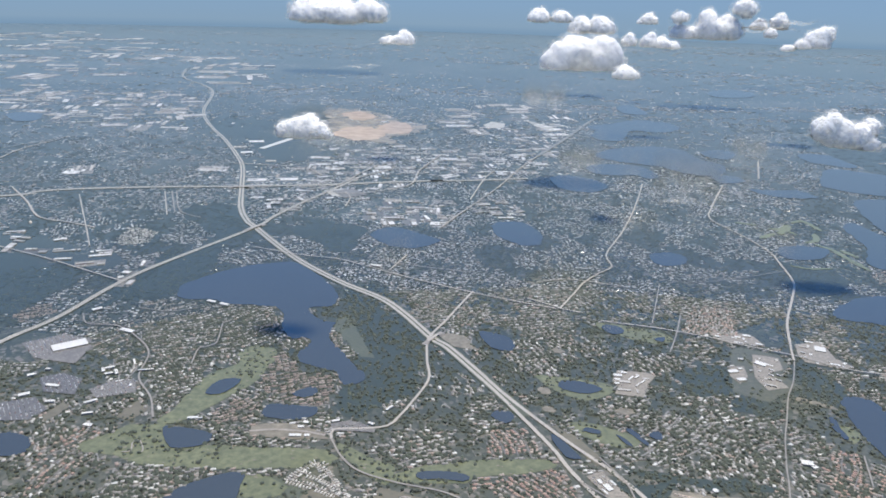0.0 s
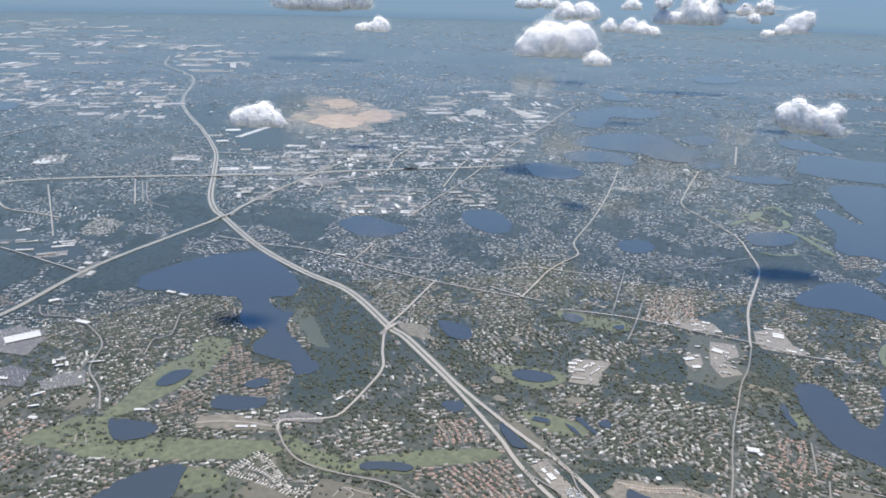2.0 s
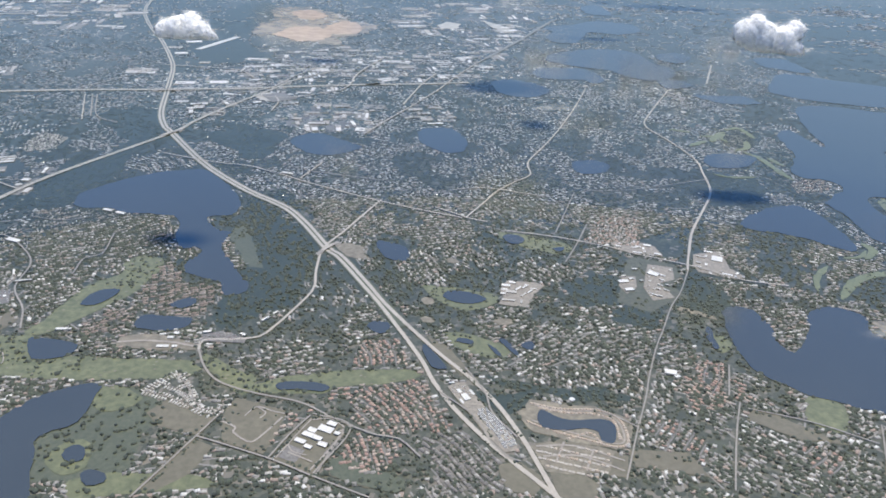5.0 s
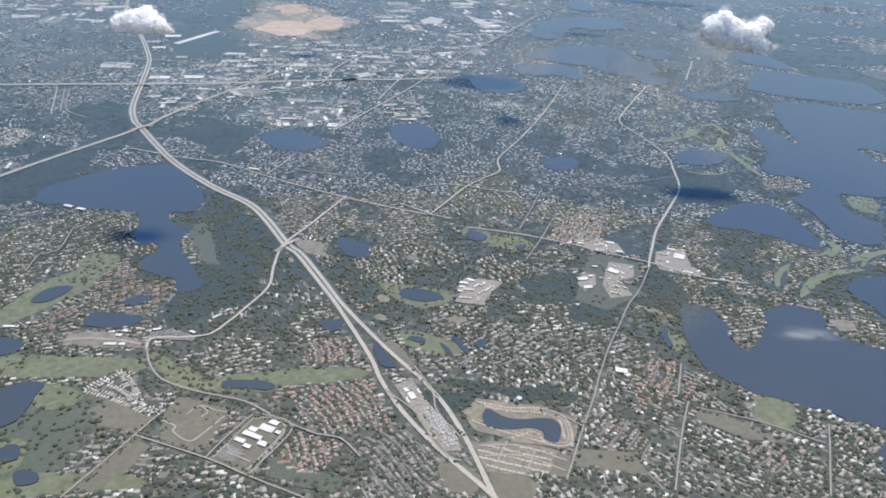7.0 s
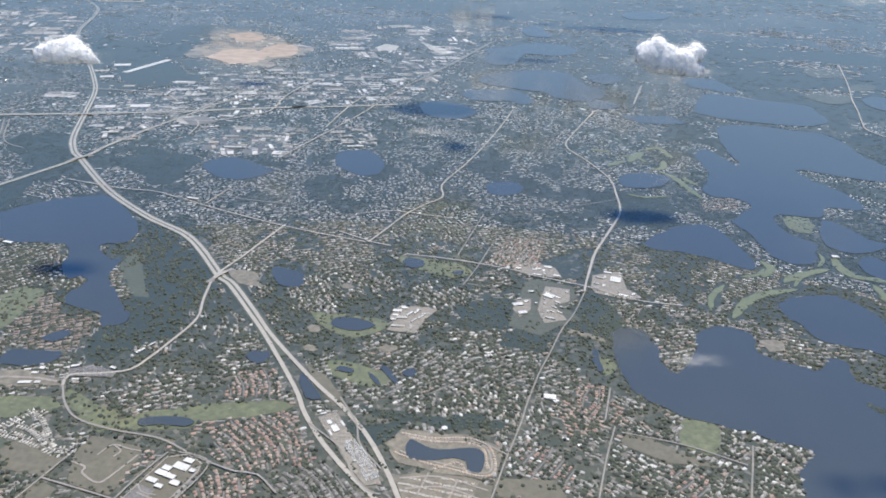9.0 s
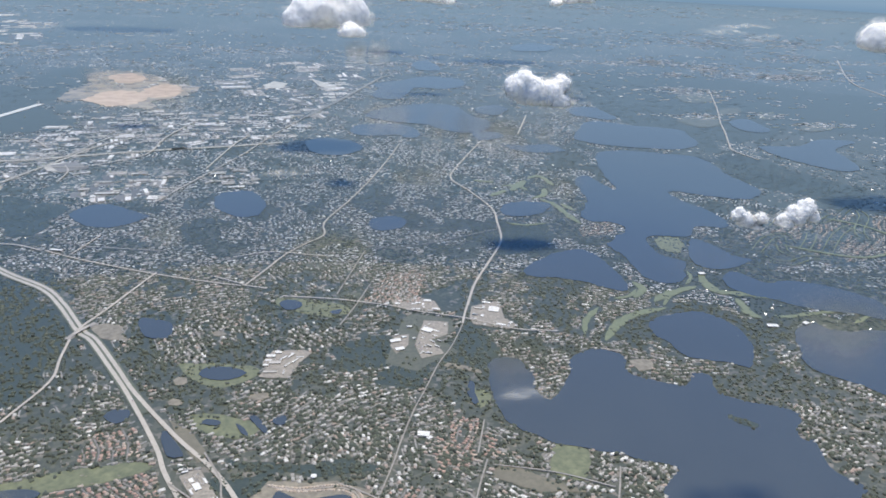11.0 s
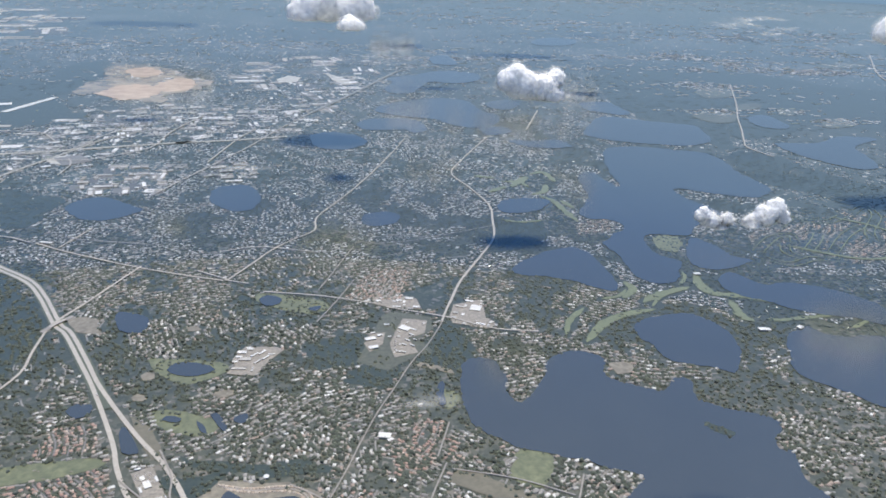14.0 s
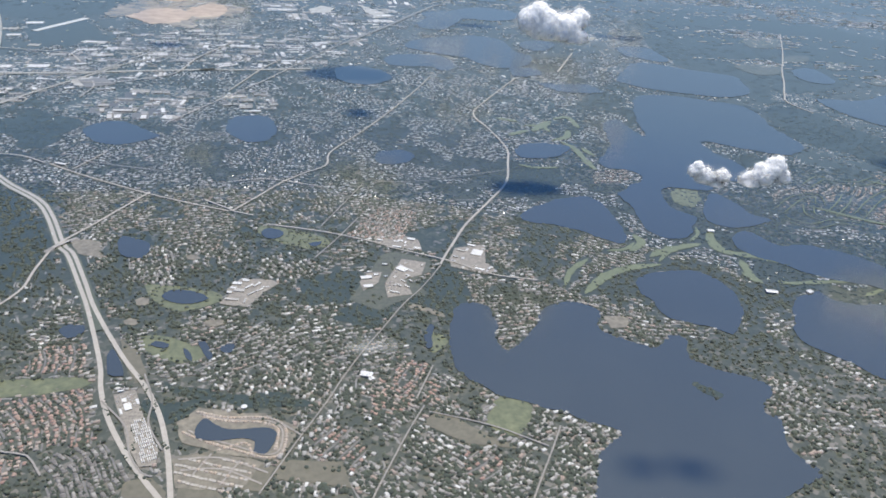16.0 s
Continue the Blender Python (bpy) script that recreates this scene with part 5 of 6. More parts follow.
def woods():
    """Close woods, lone trees on the fairways and a fringe along the shores."""
    n = 260000
    xy = np.c_[rng.uniform(-420, 650, n), rng.uniform(-230, 620, n)]
    u = use_at(xy[:, 0], xy[:, 1])
    d = np.linalg.norm(xy - EYE, axis=1)
    thick = wild(xy)
    chance = np.where(u == WOODS, np.clip(0.85 + thick * 1.4, 0.45, 1.0), np.where(u == FREE, np.clip(thick * 1.3 - 0.02, 0, 0.75), np.where(u == OPEN, np.clip(thick * 1.1 + np.where(xy[:, 1] > 90, 0.12, 0.03), 0.0, 0.4), 0.0)))
    chance *= np.interp(d, (350, 620, 820), (1.0, 0.6, 0.0))
    chance[(np.abs(xy[:, 0] - 93) > (xy[:, 1] + 350) * 1.35 + 60)] = 0
    xy = xy[rng.random(n) < chance]
    d = np.linalg.norm(xy - EYE, axis=1)
    many_crowns("woodland", xy, rng.uniform(0.45, 1.0, len(xy)) * np.interp(d, (350, 800), (1, 1.9)), "dark woodland and lone trees on the grass")
    fringe = []
    for p in BANKS:
        q = spline(p, 1.6, True)
        q = q + rng.normal(0, 1.1, q.shape)
        fringe.append(q[rng.random(len(q)) < 0.6])
    q = np.concatenate(fringe)
    u = use_at(q[:, 0], q[:, 1])
    q = q[(u != WET) & (np.linalg.norm(q - EYE, axis=1) < 430)]
    many_crowns("shore_trees", q, rng.uniform(0.4, 0.8, len(q)), "trees along the lake shores")


woods()


def road_trees():
    """Broken rows of trees along the roads."""
    spots = []
    for line, width, z in LINES[2:]:
        q = spline(line, 1.1)
        d = np.gradient(q, axis=0)
        d /= np.linalg.norm(d, axis=1)[:, None]
        gap = np.array([noise.noise((x * 0.06, y * 0.06, 2.2)) for x, y in q])
        for side in (-1, 1):
            ok = (rng.random(len(q)) < 0.55) & (gap * side > -0.12)
            n = ok.sum()
            spots.append(q[ok] + np.stack((d[:, 1], -d[:, 0]), 1)[ok] * side * (width * 0.62 + rng.uniform(0.3, 1.3, n))[:, None])
    q = np.concatenate(spots)
    q = q[(np.linalg.norm(q - EYE, axis=1) < 560) & (use_at(q[:, 0], q[:, 1]) != WET)]
    many_crowns("roadside_trees", q, rng.uniform(0.4, 0.8, len(q)), "broken rows of dark trees along the roads")


road_trees()


# ---- flat-roofed buildings ----
def hall(w, d, h, roof, units, name="warehouse", label="", category="warehouse"):
    """A flat-roofed hall: walls, a recessed roof behind a parapet, roof units and a loading canopy."""
    e = new(name)
    bm = bmesh.new()
    box(bm, 0, 0, 0, w, d, h)
    part("wall", bm, WALL, e)
    bm = bmesh.new()
    box(bm, 0, 0, h + 0.004, w * 0.985, d * 0.985, 0.03)
    top = part("roof", bm, roof, e)
    bm = bmesh.new()
    for x, y, a, b in ((0, d / 2, w, 0.05), (0, -d / 2, w, 0.05), (w / 2, 0, 0.05, d), (-w / 2, 0, 0.05, d)):
        box(bm, x, y, h - 0.02, a + 0.02, b + 0.02, 0.09)
    part("parapet", bm, WALL, e)
    for k in range(units):
        bm = bmesh.new()
        box(bm, w * rng.uniform(-0.38, 0.38), d * rng.uniform(-0.36, 0.36), h + 0.03, 0.25, 0.2, 0.14, 0.0, 0.85)
        part("roof_unit", bm, CONCRETE, top, "grey roof air unit")
    return tagged(e, label or "long flat-roofed hall with a pale roof", category, "flat-roofed halls")


# outline, spacing of the blocks, size of the halls, share of blocks that are built
YARDS = [
    ([(-838, 926), (-833, 1022), (-637, 938), (-532, 1012), (-431, 803), (-394, 664), (-392, 583), (-469, 599), (-551, 605), (-592, 621), (-696, 707)], 38, 1.4, 0.95),
    ([(-1926, 2603), (-1807, 2986), (-1027, 2261), (-706, 1836), (-449, 1383), (-321, 1024), (-423, 1042), (-594, 1334), (-805, 1585), (-670, 1123), (-848, 1125), (-917, 1048)], 95, 3.0, 0.5),
    ([(-823, 1787), (-672, 1782), (-522, 1358), (-494, 1122), (-629, 1323)], 80, 3.0, 0.9),
    ([(-162, 378), (-163, 505), (-84, 547), (27, 516), (85, 652), (144, 653), (92, 477), (73, 410), (31, 386), (-49, 392), (-105, 356), (-139, 318)], 21, 0.7, 0.95),
    ([(-80, 226), (-69, 280), (-8, 292), (-6, 238), (-8, 206), (-48, 208), (-73, 212)], 15, 0.75, 1.0),
    ([(22, 249), (22, 304), (48, 294), (57, 251), (41, 236)], 12, 0.55, 1.0),
    ([(-335, 151), (-299, 134), (-258, 114), (-226, 100), (-240, 81), (-274, 93), (-307, 107)], 17, 0.6, 0.9),
    ([(-198, 52), (-189, 87), (-204, 94), (-210, 68)], 12, 0.5, 0.9),
    ([(-47, 870), (51, 977), (166, 938), (144, 675), (69, 672), (-4, 670)], 40, 1.2, 0.7),
    ([(-183, 278), (-130, 318), (-57, 342), (-81, 283), (-121, 277), (-141, 236), (-167, 241)], 15, 0.6, 0.95),
    ([(-330, 470), (-250, 420), (-225, 330), (-300, 300), (-380, 330), (-400, 420)], 34, 0.8, 0.25),
]
TRUNK_STRIP = [(-640, 1241), (-507, 1040), (-424, 778), (-370, 656), (-305, 535), (-258, 443), (-214, 309), (-190, 237), (-176, 237), (-196, 309), (-244, 443), (-288, 535), (-352, 656), (-404, 778), (-483, 1040), (-616, 1241)]


def halls():
    """Halls in the paved yards: singly near, joined together far off."""
    rows, lots = [], []
    for outline, gap, grow, share in YARDS:
        p = np.array(outline, float)
        far = np.linalg.norm(p.mean(0) - EYE)
        mids = []
        for q in rng.uniform(p.min(0), p.max(0), (6000, 2)):
            if inside(p, q[:1], q[1:])[0] and all(abs(q[0] - m[0]) > gap * 1.1 or abs(q[1] - m[1]) > gap * 0.8 for m in mids):
                mids.append(q)
        for m in mids:
            if rng.random() > share:
                continue
            t = radians(14 + rng.choice((0, 0, 90)) + rng.normal(0, 9))
            c, sn = math.cos(t), math.sin(t)
            wide, deep = gap * rng.uniform(0.85, 1.2), gap * rng.uniform(0.55, 0.8)
            lots.append((m[0], m[1], wide * 1.06, deep * 1.1, t))
            v = -deep / 2
            while v < deep / 2:
                dp = grow * rng.uniform(3.2, 8.0)
                u = -wide / 2 + rng.uniform(0, 3) * grow
                while u < wide / 2 - 2 * grow:
                    w = min(grow * rng.choice((4, 7, 11, 16, 24)) * rng.uniform(0.8, 1.2), wide / 2 - u)
                    if rng.random() < 0.66 and v + dp < deep / 2 + grow:
                        x, y = u + w / 2, v + dp / 2
                        rows.append((m[0] + c * x - sn * y, m[1] + sn * x + c * y, w, dp * rng.uniform(0.75, 1.0), rng.uniform(0.4, 0.8), t))
                    u += w + grow * rng.uniform(0.5, 2.2)
                v += dp + grow * rng.uniform(1.0, 4.0)
    rows = [r for r in rows if not inside(np.array(TRUNK_STRIP), np.array([r[0]]), np.array([r[1]]))[0] and use_at(r[0], r[1]) not in (WET, ROADS, TAKEN)]
    rows.sort(key=lambda r: math.hypot(r[0] - EYE[0], r[1] - EYE[1]))
    v, f = [], []
    for k, (x, y, w, dp, t) in enumerate(lots):
        c, sn = math.cos(t), math.sin(t)
        f += range(len(v), len(v) + 4)
        v += [(x + c * a * w / 2 - sn * b * dp / 2, y + sn * a * w / 2 + c * b * dp / 2, 0.06 + 0.004 * (k % 12)) for a, b in ((-1, -1), (1, -1), (1, 1), (-1, 1))]
    tagged(mesh_object("paved_lots", v, np.full(len(lots), 4), f, [HALL_LOT]), "grey paved lots between distant halls", "parking lots", kind="stuff")
    for x, y, w, dp, h, t in rows[:110]:
        o = hall(w, dp, h, BIG_ROOF, 2 if w > 5 else 1)
        o.matrix_basis = pose(x, y, 0, 0, 0, math.degrees(t))
    bm = bmesh.new()
    for x, y, w, dp, h, t in rows[110:]:
        box(bm, x, y, 0, w, dp, 0.35, t)
    ob = part("far_halls", bm, BIG_ROOF, None)
    tagged(ob, "crowd of distant flat-roofed halls with pale roofs", "warehouses", kind="stuff")


halls()


def row_fill(outline, pitch, row, turn):
    """Places in close rows inside an outline."""
    p = np.array(outline, float)
    mid = p.mean(0)
    u, v = np.meshgrid(np.arange(-60, 60, pitch), np.arange(-60, 60, row))
    u, v = u.ravel() + rng.normal(0, 0.12, u.size), v.ravel() + rng.normal(0, 0.08, u.size)
    c, s = math.cos(turn), math.sin(turn)
    q = mid + np.stack((c * u - s * v, s * u + c * v), 1)
    q = q[inside(p, q[:, 0], q[:, 1])]
    return np.c_[q, np.full(len(q), turn)]


def driveways(rows, reach):
    """Short pale drives from the houses to their lane."""
    n = len(rows)
    t = rows[:, 2] + np.where(rng.random(n) < 0.5, 0, math.pi)
    w, off = rng.uniform(0.16, 0.3, n), rng.uniform(-0.5, 0.5, n)
    corner = np.stack([np.stack((off + w * a, np.full(n, b)), 1) for a, b in ((-1, -reach), (1, -reach), (1, -0.4), (-1, -0.4))], 1)
    c, s = np.cos(t)[:, None], np.sin(t)[:, None]
    x = rows[:, :1] + c * corner[:, :, 0] - s * corner[:, :, 1]
    y = rows[:, 1:2] + s * corner[:, :, 0] + c * corner[:, :, 1]
    ob = mesh_object("driveways", np.stack((x, y, np.full(x.shape, 0.055)), -1).reshape(-1, 3), np.full(n, 4), np.arange(4 * n), [TRACK])
    tagged(ob, "pale concrete drives in front of the houses", "driveways", kind="stuff")


def estate_rows(outline, turn, pitch, row, share, loose=0.5):
    """Houses in pairs of rows along bent lanes, the lanes, and trees at the back."""
    p = np.array(outline, float)
    mid, c, s = p.mean(0), math.cos(turn), math.sin(turn)
    reach = np.linalg.norm(p - mid, axis=1).max()
    place = lambda u, v: mid + np.stack((c * u - s * v, s * u + c * v), 1)
    homes, lanes, back = [], [], []
    phase = rng.uniform(0, 6)
    for v in np.arange(-reach, reach, row):
        bend = lambda u: 0.075 * reach * np.sin(u / (0.16 * reach + 3) + phase + 0.02 * v)
        u = np.arange(-reach, reach, pitch) + rng.normal(0, 0.1)
        slope = np.arctan(np.gradient(bend(u), u))
        for side in (-1, 1):
            q = place(u + rng.normal(0, 0.15, u.size), v + bend(u) + side * row * 0.27 + rng.normal(0, loose, u.size))
            homes.append(np.c_[q, turn + slope + rng.normal(0, 0.1, u.size)][rng.random(u.size) < share])
        w = np.arange(-reach, reach, 2.0)
        lanes.append(place(w, v + bend(w)))
        back.append(place(rng.uniform(-reach, reach, int(reach * 3.4)), v + row / 2 + rng.normal(0, 0.9, int(reach * 3.4))))
    cut = lambda q: q[inside(p, q[:, 0], q[:, 1]) & np.isin(use_at(q[:, 0], q[:, 1]), (TAKEN, FREE))]
    return cut(np.concatenate(homes)), lanes, cut(np.concatenate(back)), p


def estates():
    roofs = {"clay": RED_ROOF, "mixed": RED_ROOF, "grey": DARK_ROOF, "dark": ROOF, "block": BROWN_ROOF, "pale": WHITE_HOME}
    for outline, turn, pitch, row, kind, label, share in ESTATES:
        homes, lanes, back, p = estate_rows(outline, radians(turn), pitch, row, share, 0.12 if kind == "grey" else 0.3)
        size = ((pitch * 0.72, pitch * 0.92), (0.95, 1.2)) if kind in ("block", "pale") else ((1.25, 1.75), (0.95, 1.3))
        pick = rng.random(len(homes)) < (0.5 if kind == "mixed" else 1.0)
        many_houses("estate_houses", homes[pick & (rng.random(len(homes)) < (0.85 if kind == "dark" else 1.0))], roofs[kind], label, *size)
        if kind == "mixed":
            many_houses("estate_houses", homes[~pick], ROOF, label, *size)
        if kind == "dark":
            back = np.concatenate((back, back + rng.normal(0, 1.2, back.shape), back + rng.normal(0, 1.7, back.shape)))
        if len(back):
            many_crowns("estate_trees", back, rng.uniform(0.4, 0.8, len(back)), "trees between the rows of an estate")
        verts, faces = [], []
        for q in lanes:
            m = (q[1:] + q[:-1]) / 2
            ok = inside(p, m[:, 0], m[:, 1]) & np.isin(use_at(m[:, 0], m[:, 1]), (TAKEN, FREE))
            for k in np.nonzero(ok)[0]:
                d = q[k + 1] - q[k]
                n = np.array((d[1], -d[0])) / np.linalg.norm(d) * 0.34
                faces += range(len(verts), len(verts) + 4)
                verts += [(*(q[k] + n), 0.045), (*(q[k + 1] + n), 0.045), (*(q[k + 1] - n), 0.045), (*(q[k] - n), 0.045)]
        ob = mesh_object("lanes", verts, np.full(len(faces) // 4, 4), faces, [TRACK if kind == "dark" else LOT])
        tagged(ob, "grey lanes between the rows of an estate", "lane", kind="structure")


estates()
close = HOMES[away < 400]
driveways(close, 1.5)


def park_homes():
    """Mobile homes set endwise along both sides of the park's lanes."""
    out = []
    for line in PARK_LANES:
        q = spline(line, 1.25)
        d = np.gradient(q, axis=0)
        d /= np.linalg.norm(d, axis=1)[:, None]
        for side in (-1.05, 1.05):
            out.append(np.c_[q + np.stack((d[:, 1], -d[:, 0]), 1) * side, np.arctan2(d[:, 1], d[:, 0]) + math.pi / 2 + rng.normal(0, 0.08, len(q))])
    q = np.concatenate(out)
    many_houses("mobile_homes", q[rng.random(len(q)) < 0.82], WHITE_HOME, "white-roofed mobile homes along park lanes", (1.15, 2.01), (0.6, 0.75))


park_homes()


def ring_homes():
    """New tan-roofed houses round the pond on the cleared land."""
    out = []
    for ring, gap in (([(98, -127), (109, -129.5), (122, -129), (130, -134), (131, -146), (126, -149), (116, -146), (104, -142), (96, -138)], 1.15), ([(101, -129.5), (110, -131.5), (121, -131.5), (127.5, -135), (128.6, -145)], 1.25), ([(110, -146), (118, -142.5), (121, -147)], 1.5)):
        q = spline(ring, gap)
        d = np.gradient(q, axis=0)
        out.append(np.c_[q, np.arctan2(d[:, 1], d[:, 0])])
    q = np.concatenate(out)
    q = q[use_at(q[:, 0], q[:, 1]) != WET]
    many_houses("new_houses", q, TAN_ROOF, "new tan-roofed houses round a pond", (1.1, 1.4), (0.8, 1.0))


ring_homes()


def building_plots():
    """Pads and first shells of houses on cleared land, in rows along its tracks."""
    homes = row_fill([(97.0, -153.5), (102.5, -150.1), (114.3, -150.6), (124.2, -153.5), (119.9, -165.2), (107.8, -164.8), (101.8, -162.7)], 1.5, 3.2, radians(-14))
    homes = homes[use_at(homes[:, 0], homes[:, 1]) != WET]
    pick = rng.random(len(homes)) < 0.45
    many_houses("new_houses", homes[pick], TAN_ROOF, "half-built tan houses in rows on cleared sand", (1.0, 1.4), (0.8, 1.0))
    bm = bmesh.new()
    for x, y, t in homes[~pick]:
        box(bm, x, y, 0.3, 1.3, 1.0, 0.06, t)
    tagged(part("house_pads", bm, CONCRETE, None), "pale concrete pads of houses to come", "foundations", kind="stuff")


building_plots()


# ---- the far plain: belts of settlement, woods and fields ----
def far_plain():
    """Belts of small far roofs and plots, with dark tree belts between them."""
    belts = [(687, 1075, 150, 22, 110), (802, 1045, 120, 20, 90), (934, 908, 90, 16, 110), (664, 744, 60, 14, 80), (573, 546, 30, 9, 40), (569, 1876, 220, 50, 110), (700, 1726, 200, 45, 90), (207, 991, 46, 14, 70), (350, 1004, 60, 16, 70), (420, 988, 60, 14, 50), (535, 913, 50, 12, 40), (1087, 1496, 260, 40, 110), (1216, 1450, 240, 40, 90), (729, 495, 40, 9, 40), (1115, 1163, 150, 24, 90), (257, 1115, 120, 26, 90), (-10, 1128, 130, 40, 120), (-229, 1191, 150, 50, 130), (-386, 1083, 60, 30, 90), (683, 547, 30, 9, 26), (417, 1279, 50, 16, 24), (-185, 955, 60, 26, 40), (-70, 430, 55, 40, 320), (50, 520, 40, 60, 200), (-150, 330, 40, 25, 120), (-40, 250, 28, 28, 160), (36, 268, 14, 22, 70), (20, 720, 70, 60, 200), (-600, 800, 110, 90, 260), (-470, 700, 60, 60, 140), (667, 742, 22, 26, 90), (600, 548, 12, 10, 34), (926, 910, 34, 24, 90), (826, 985, 22, 34, 80), (760, 1100, 22, 34, 80), (718, 905, 16, 14, 36), (1060, 1455, 50, 50, 70), (1136, 1220, 50, 60, 90), (1330, 1550, 30, 30, 34), (690, 555, 12, 12, 26), (715, 490, 16, 14, 44), (1065, 1000, 40, 24, 50)]
    for k in range(90):
        far, side = rng.uniform(1000, 4100), rng.uniform(-0.72, 0.72)
        belts.append((93 + far * math.sin(side), -350 + far * math.cos(side), 0.09 * far, 0.02 * far, int(rng.uniform(25, 70))))
    place = []
    for x, y, sx, sy, n in belts:
        q = rng.normal(0, 1, (n, 2)) * (sx, sy)
        place.append(np.c_[x + q[:, 0], y + q[:, 1] + 0.25 * q[:, 0] * rng.normal(0, 0.5)])
    q = np.concatenate(place)
    q = q[use_at(q[:, 0], q[:, 1]) != WET]
    d = np.linalg.norm(q - EYE, axis=1)
    q, d = q[d > 560], d[d > 560]
    bm = bmesh.new()
    for (x, y), far in zip(q, d):
        k = far / 1000
        box(bm, x, y, 0, k * rng.choice((2.0, 3.5, 5.0, 9.0)) * rng.uniform(0.7, 1.3), k * rng.uniform(1.6, 4.2), 0.3, radians(14 + rng.choice((0, 0, 90)) + rng.normal(0, 6)))
    tagged(part("far_settlement", bm, FLECK, None), "far belts of pale roofs and plots on the plain", "buildings", kind="stuff")
    far, side = rng.uniform(700, 1250, 4000), rng.uniform(-0.75, 0.75, 4000)
    xy = np.c_[93 + far * np.sin(side), -350 + far * np.cos(side)]
    thick = np.array([noise.noise((x * 0.004, y * 0.0022, 2.5)) + 0.6 * noise.noise((x * 0.014, y * 0.008, 7.5)) for x, y in xy])
    ok = (thick > 0.16) & (use_at(xy[:, 0], xy[:, 1]) != WET)
    many_crowns("far_woods", xy[ok], rng.uniform(2.0, 4.5, ok.sum()) * far[ok] / 1000, "dark belts of woodland", 0.35)


far_plain()


# ---- schools, shops and halls that stand out ----
def hall_at(x, y, w, d, h, turn, roof=None, units=2, name="school_building", label="flat white-roofed school building", category="school"):
    o = hall(w, d, h, roof or WHITE_ROOF, units, name, label, category)
    o.matrix_basis = pose(x, y, 0, 0, 0, turn)
    return o


for k, (x, y, w, d) in enumerate(((23.6, -148.2, 4.2, 2.2), (19, -149.1, 2.4, 1.6), (15.9, -155.1, 3.0, 1.4), (24, -156.3, 2.6, 1.6), (18.3, -151.8, 3.6, 1.6), (25.4, -145.4, 2.6, 1.6), (19.2, -158, 2.2, 1.2), (21.5, -153.4, 2.8, 1.4), (28, -150.5, 1.6, 1.1))):
    hall_at(x, y, w * 1.35, d * 1.4, 0.46 + 0.05 * k, -22, units=1)
for x, y, w, d, t in ((168.7, -14.3, 5.6, 4.2, -35), (151.5, -24.4, 5.4, 2.8, 15), (152.9, -32.8, 4.6, 2.6, 15), (159.8, -10.2, 2.6, 1.4, 0), (171.6, -21.0, 2.8, 0.9, -40), (169.5, -26.6, 2.8, 0.9, -40), (171.4, -31.7, 2.8, 0.9, -40), (167.6, -30.9, 2.4, 0.9, -40), (173.2, -26.2, 2.2, 0.8, -40), (164.5, -37.2, 3.2, 0.9, -30), (156.0, -21.2, 2.4, 1.6, 20), (160.9, -22.7, 1.6, 1.2, 20), (152.7, -18.7, 2.2, 1.2, 20), (166.9, -37.9, 2.6, 0.8, -35)):
    hall_at(x, y, w, d, 0.8, t)
for x, y, w, d, t in ((92.7, -49.4, 6.4, 1.6, -4), (94.4, -41.2, 5.2, 2.6, -4), (92.0, -34.9, 4.2, 2.4, -4), (98.0, -37.4, 4.8, 1.0, 52), (101.4, -35.5, 4.6, 0.9, 52), (100.2, -43.6, 4.4, 0.9, 52), (103.4, -40.2, 4.4, 0.9, 52), (95.5, -32.0, 3.0, 1.8, -4), (90.2, -43.4, 2.4, 1.6, -4)):
    hall_at(x, y, w, d, 0.7, t, BIG_ROOF if w > 3 else None)
for x, y, w, d, t in ((207.7, 7.1, 5.6, 6.4, -18), (194.8, -3.4, 2.6, 1.6, -25), (199.4, 8.9, 4.6, 1.6, -25), (207.8, -11.0, 5.0, 1.4, -25), (205.2, 15.5, 4.4, 1.8, -20), (213.4, -9.5, 3.2, 1.4, 40), (172.8, 19.9, 4.2, 2.6, -12), (176.0, 9.4, 3.4, 2.2, -12), (167.1, 17.4, 3.0, 1.8, -12), (156.1, 17.3, 2.8, 2.0, -12), (165.4, 10.0, 4.6, 1.2, -12), (196.3, 1.7, 2.6, 1.8, -25)):
    hall_at(x, y, w, d, 0.7, t, BIG_ROOF if d < 2 else None, name="store_building", label="flat-roofed store in a paved lot", category="store")
for x, y, w, d, t in ((-51.4, -95.7, 2.6, 1.6, 5), (-52.2, -102.4, 5.0, 1.8, 5), (-47.4, -102, 2.2, 1.8, 5), (-49.5, -92.1, 3.4, 2.0, -8), (-37.5, -89.7, 3.8, 1.5, 20), (-22.3, -90.4, 2.8, 1.4, -25), (-16, -77, 4.6, 1.1, 55), (-13.6, -72.4, 3.8, 1.0, 55)):
    hall_at(x, y, w, d, 0.6, t, name="shop_building", label="white flat-roofed shop building by a road", category="shop")
